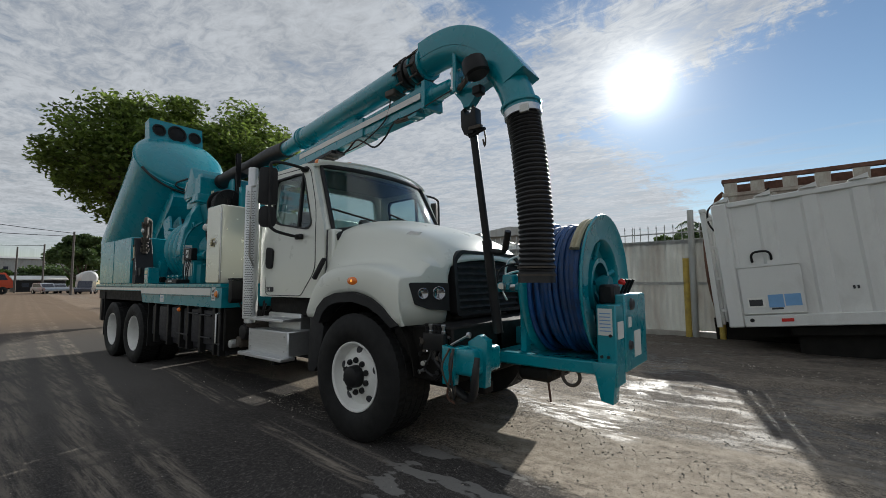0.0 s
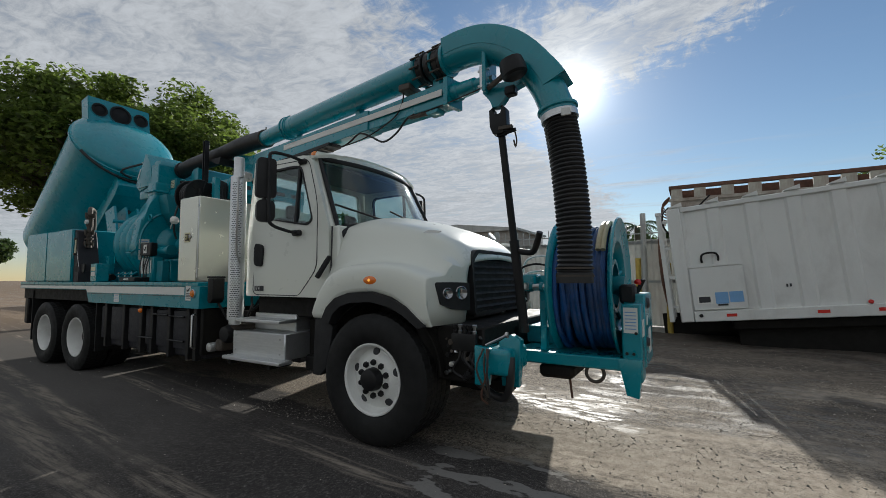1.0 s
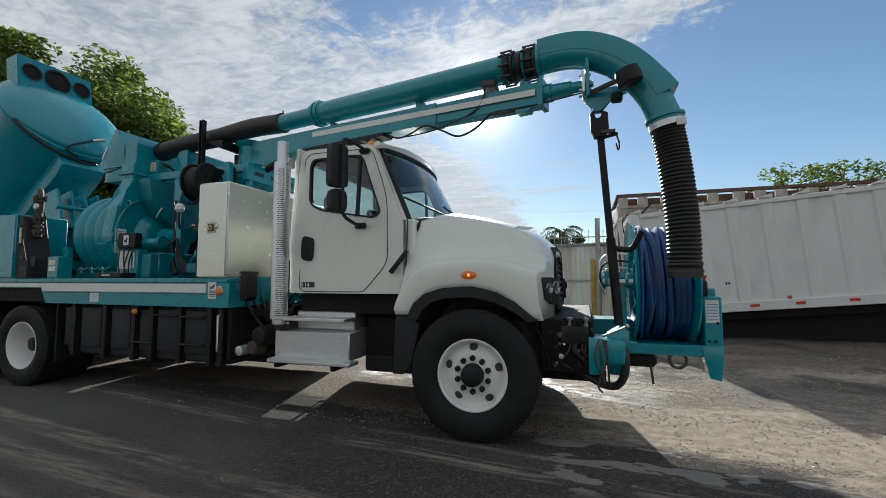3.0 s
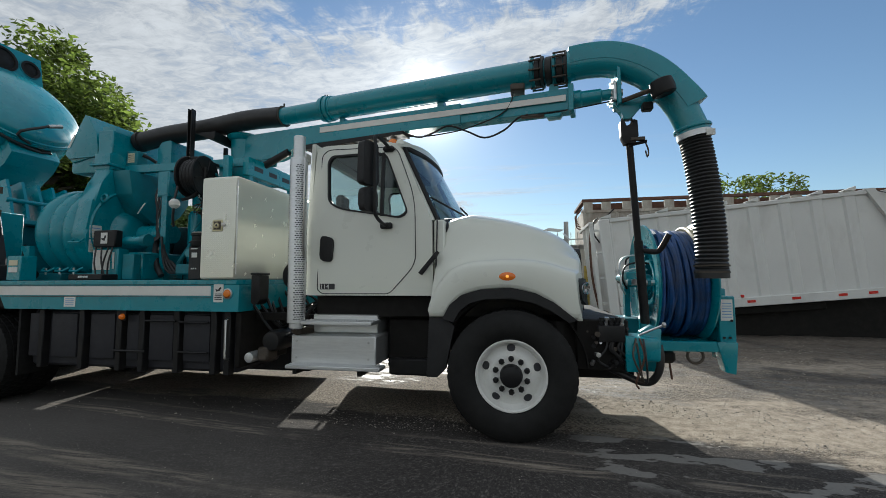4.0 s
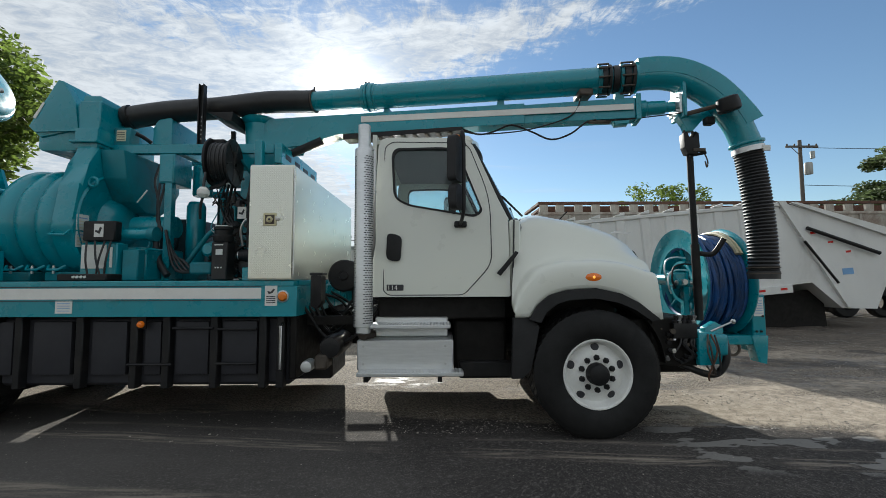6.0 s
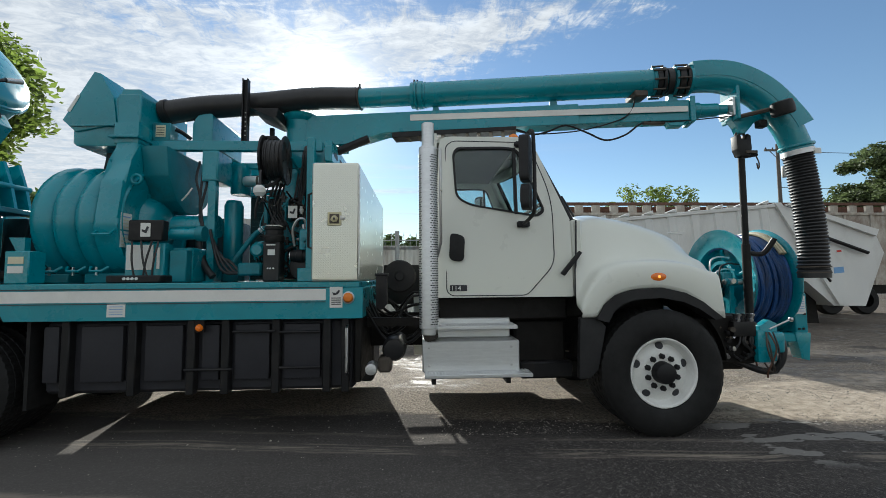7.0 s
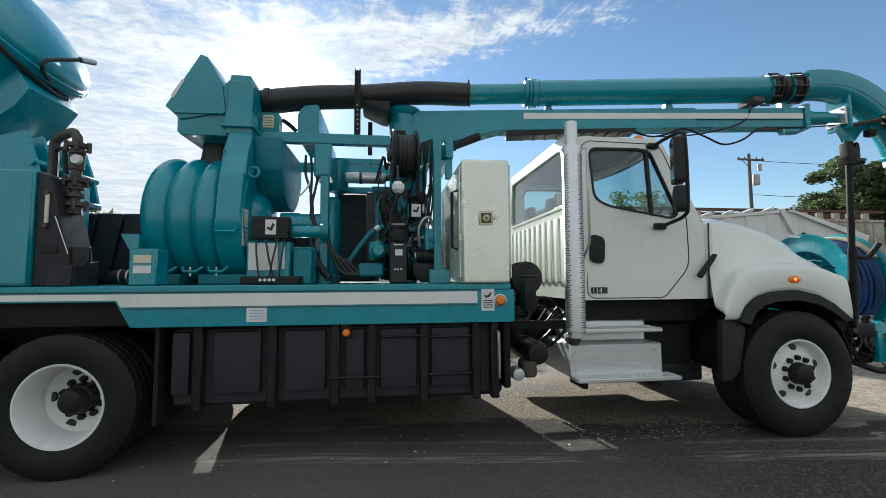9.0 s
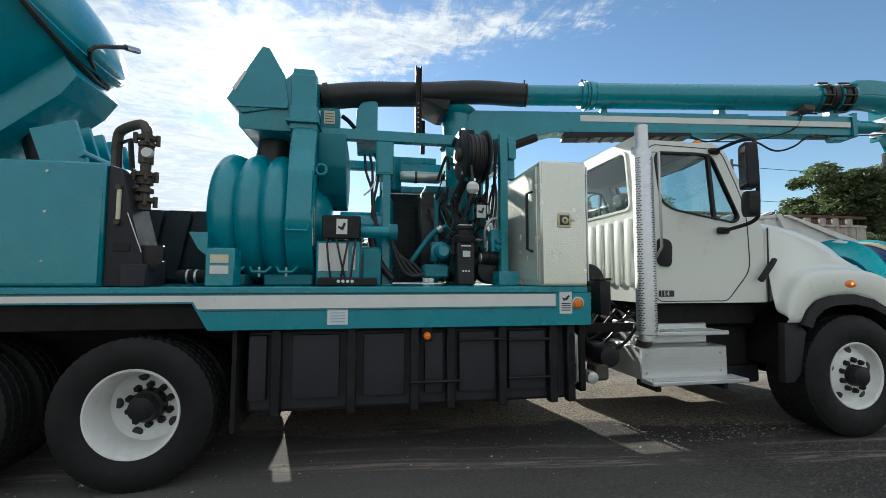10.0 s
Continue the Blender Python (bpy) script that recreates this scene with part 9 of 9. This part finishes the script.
    for k in range(4):
        x, y = rng.uniform(0.98, 1.10), rng.uniform(0.05, 0.1)
        part("hose", sweep(B(), [(x, y, 0.9), (x + rng.uniform(-0.05, 0.05), y - 0.05, 0.75), (x + rng.uniform(-0.06, 0.06), y - 0.02, 0.55), (x + rng.uniform(-0.04, 0.08), y + 0.03, 0.46 + rng.uniform(0, 0.2))], 0.008, 6, 4), (CAST, HOSE, RUST)[k % 3], w)
    part("big_hose", sweep(B(), [(0.75, 0.32, 0.66), (0.95, 0.24, 0.57), (1.08, 0.2, 0.52), (1.17, 0.17, 0.53), (1.22, 0.13, 0.62), (1.235, 0.12, 0.74), (1.23, 0.14, 0.84)], 0.032, 10, 5), HOSE, TRUCK)
    part("lower_bar", quad_box(B(), 0.3, 1.1, 0.45, 0.6, 0.48, 0.58, 0.015), CHASSIS, TRUCK)
    # oily valves and lines crowded on the end of the bumper
    ram = part("valve_bank", quad_box(B(), 0.74, 0.96, 0.09, 0.155, 0.86, 1.0, 0.015, 2), BLACK, TRUCK, "oily black valve bank on the bumper end")
    for k in range(5):
        part("spool", lathe(B(), [(0.018, 0), (0.018, 0.02), (0.012, 0.025), (0.012, 0.05), (0.02, 0.055), (0.02, 0.07), (0, 0.075)], (0.765 + 0.043 * k, 0.12, 1.0), (0.1, -0.15, 1), 10), (BLACK, STEEL, ENGINE)[k % 3], ram)
    for k in range(14):
        x, z = rng.uniform(0.70, 0.98), rng.uniform(0.66, 0.96)
        r = rng.uniform(0.010, 0.024)
        part("fitting", lathe(B(), [(0, 0), (r, 0), (r, r), (r * 0.7, r), (r * 0.7, r * 2.4), (r * 1.1, r * 2.5), (r * 1.1, r * 3.2), (0, r * 3.3)], (x, 0.155, z), (rng.uniform(-0.4, 0.4), -1, rng.uniform(-0.3, 0.5)), 8), (STEEL, BLACK, CAST, BLACK, ENGINE)[k % 5], ram)
    for k in range(6):
        x = rng.uniform(0.72, 0.95)
        part("line", sweep(B(), [(x, 0.12, 0.90), (x + rng.uniform(-0.06, 0.06), 0.11, 0.80), (x + rng.uniform(-0.1, 0.1), 0.12, 0.70), (x + rng.uniform(-0.1, 0.1), 0.15, 0.64 + rng.uniform(-0.02, 0.08))], 0.010 + 0.002 * (k % 3), 7, 4), (HOSE, BLACK, ENGINE)[k % 3], ram)
    # control cabinet in front
    cab = part("control_cabinet", quad_box(B(), 1.935, 2.08, 0.735, 0.94, 0.62, 1.23, 0.01), TEAL, TRUCK, "teal control cabinet with white labels")
    part("panel", quad_box(B(), 1.95, 2.09, 0.945, 1.57, 0.70, 1.30, 0.01), TEAL, cab)
    part("leg", prism(B(), [(1.90, 0.80), (2.08, 0.80), (2.05, 0.50), (1.96, 0.52)], "y", 0.708, 0.84, 0.008), TEAL, cab)
    part("label", quad_box(B(), 1.95, 2.055, 0.7295, 0.7345, 1.0, 1.20), LABEL, cab)
    for k in range(6):
        part("lettering_bar", quad_box(B(), 1.962, 2.043, 0.727, 0.7293, 1.03 + 0.026 * k, 1.037 + 0.026 * k), BLUELABEL, cab)
    for x, z in ((1.97, 0.84), (2.02, 0.84), (2.04, 1.0)):
        part("latch", rod(B(), (x, 0.722, z), (x, 0.735, z), 0.012, n=10), BLACK, cab)
    for y0, y1, z0, z1 in ((0.77, 0.91, 0.97, 1.10), (1.17, 1.36, 0.79, 1.0), (1.02, 1.10, 1.04, 1.12)):
        part("label", quad_box(B(), 2.0905 if y0 > 0.95 else 2.0805, 2.095 if y0 > 0.95 else 2.085, y0, y1, z0, z1), LABEL, cab)
    g = part("gauge", lathe(B(), [(0, 0.02), (0.04, 0.02), (0.05, 0.0)], (2.09, 1.12, 1.22), (1, 0, 0), 20), INK, cab)
    part("gauge", lathe(B(), [(0, 0.02), (0.03, 0.02), (0.04, 0.0)], (2.09, 1.05, 0.90), (1, 0, 0), 20), INK, cab)
    for k in range(3):
        part("lever", rod(B(), (2.0, 1.16 + 0.1 * k, 1.3), (2.06, 1.14 + 0.1 * k, 1.42), 0.012, n=8), BLACK, cab)
    part("red_cap", lathe(B(), [(0, 0.0), (0.026, 0.0), (0.03, 0.022), (0.015, 0.045), (0, 0.045)], (2.02, 1.12, 1.38), (0.3, 0, 1), 14), RED, cab)
    part("valve", quad_box(B(), 1.9, 2.02, 0.9, 1.1, 1.22, 1.38, 0.02), BLACK, cab)
    part("tow_ring", lathe(B(), [(0.07 + 0.014 * math.cos(a), 0.014 * math.sin(a)) for a in (2 * math.pi * j / 8 for j in range(9))], (1.72, 0.75, 0.66), (0, 1, 0), 20), CAST, base)


build_jetter_reel()
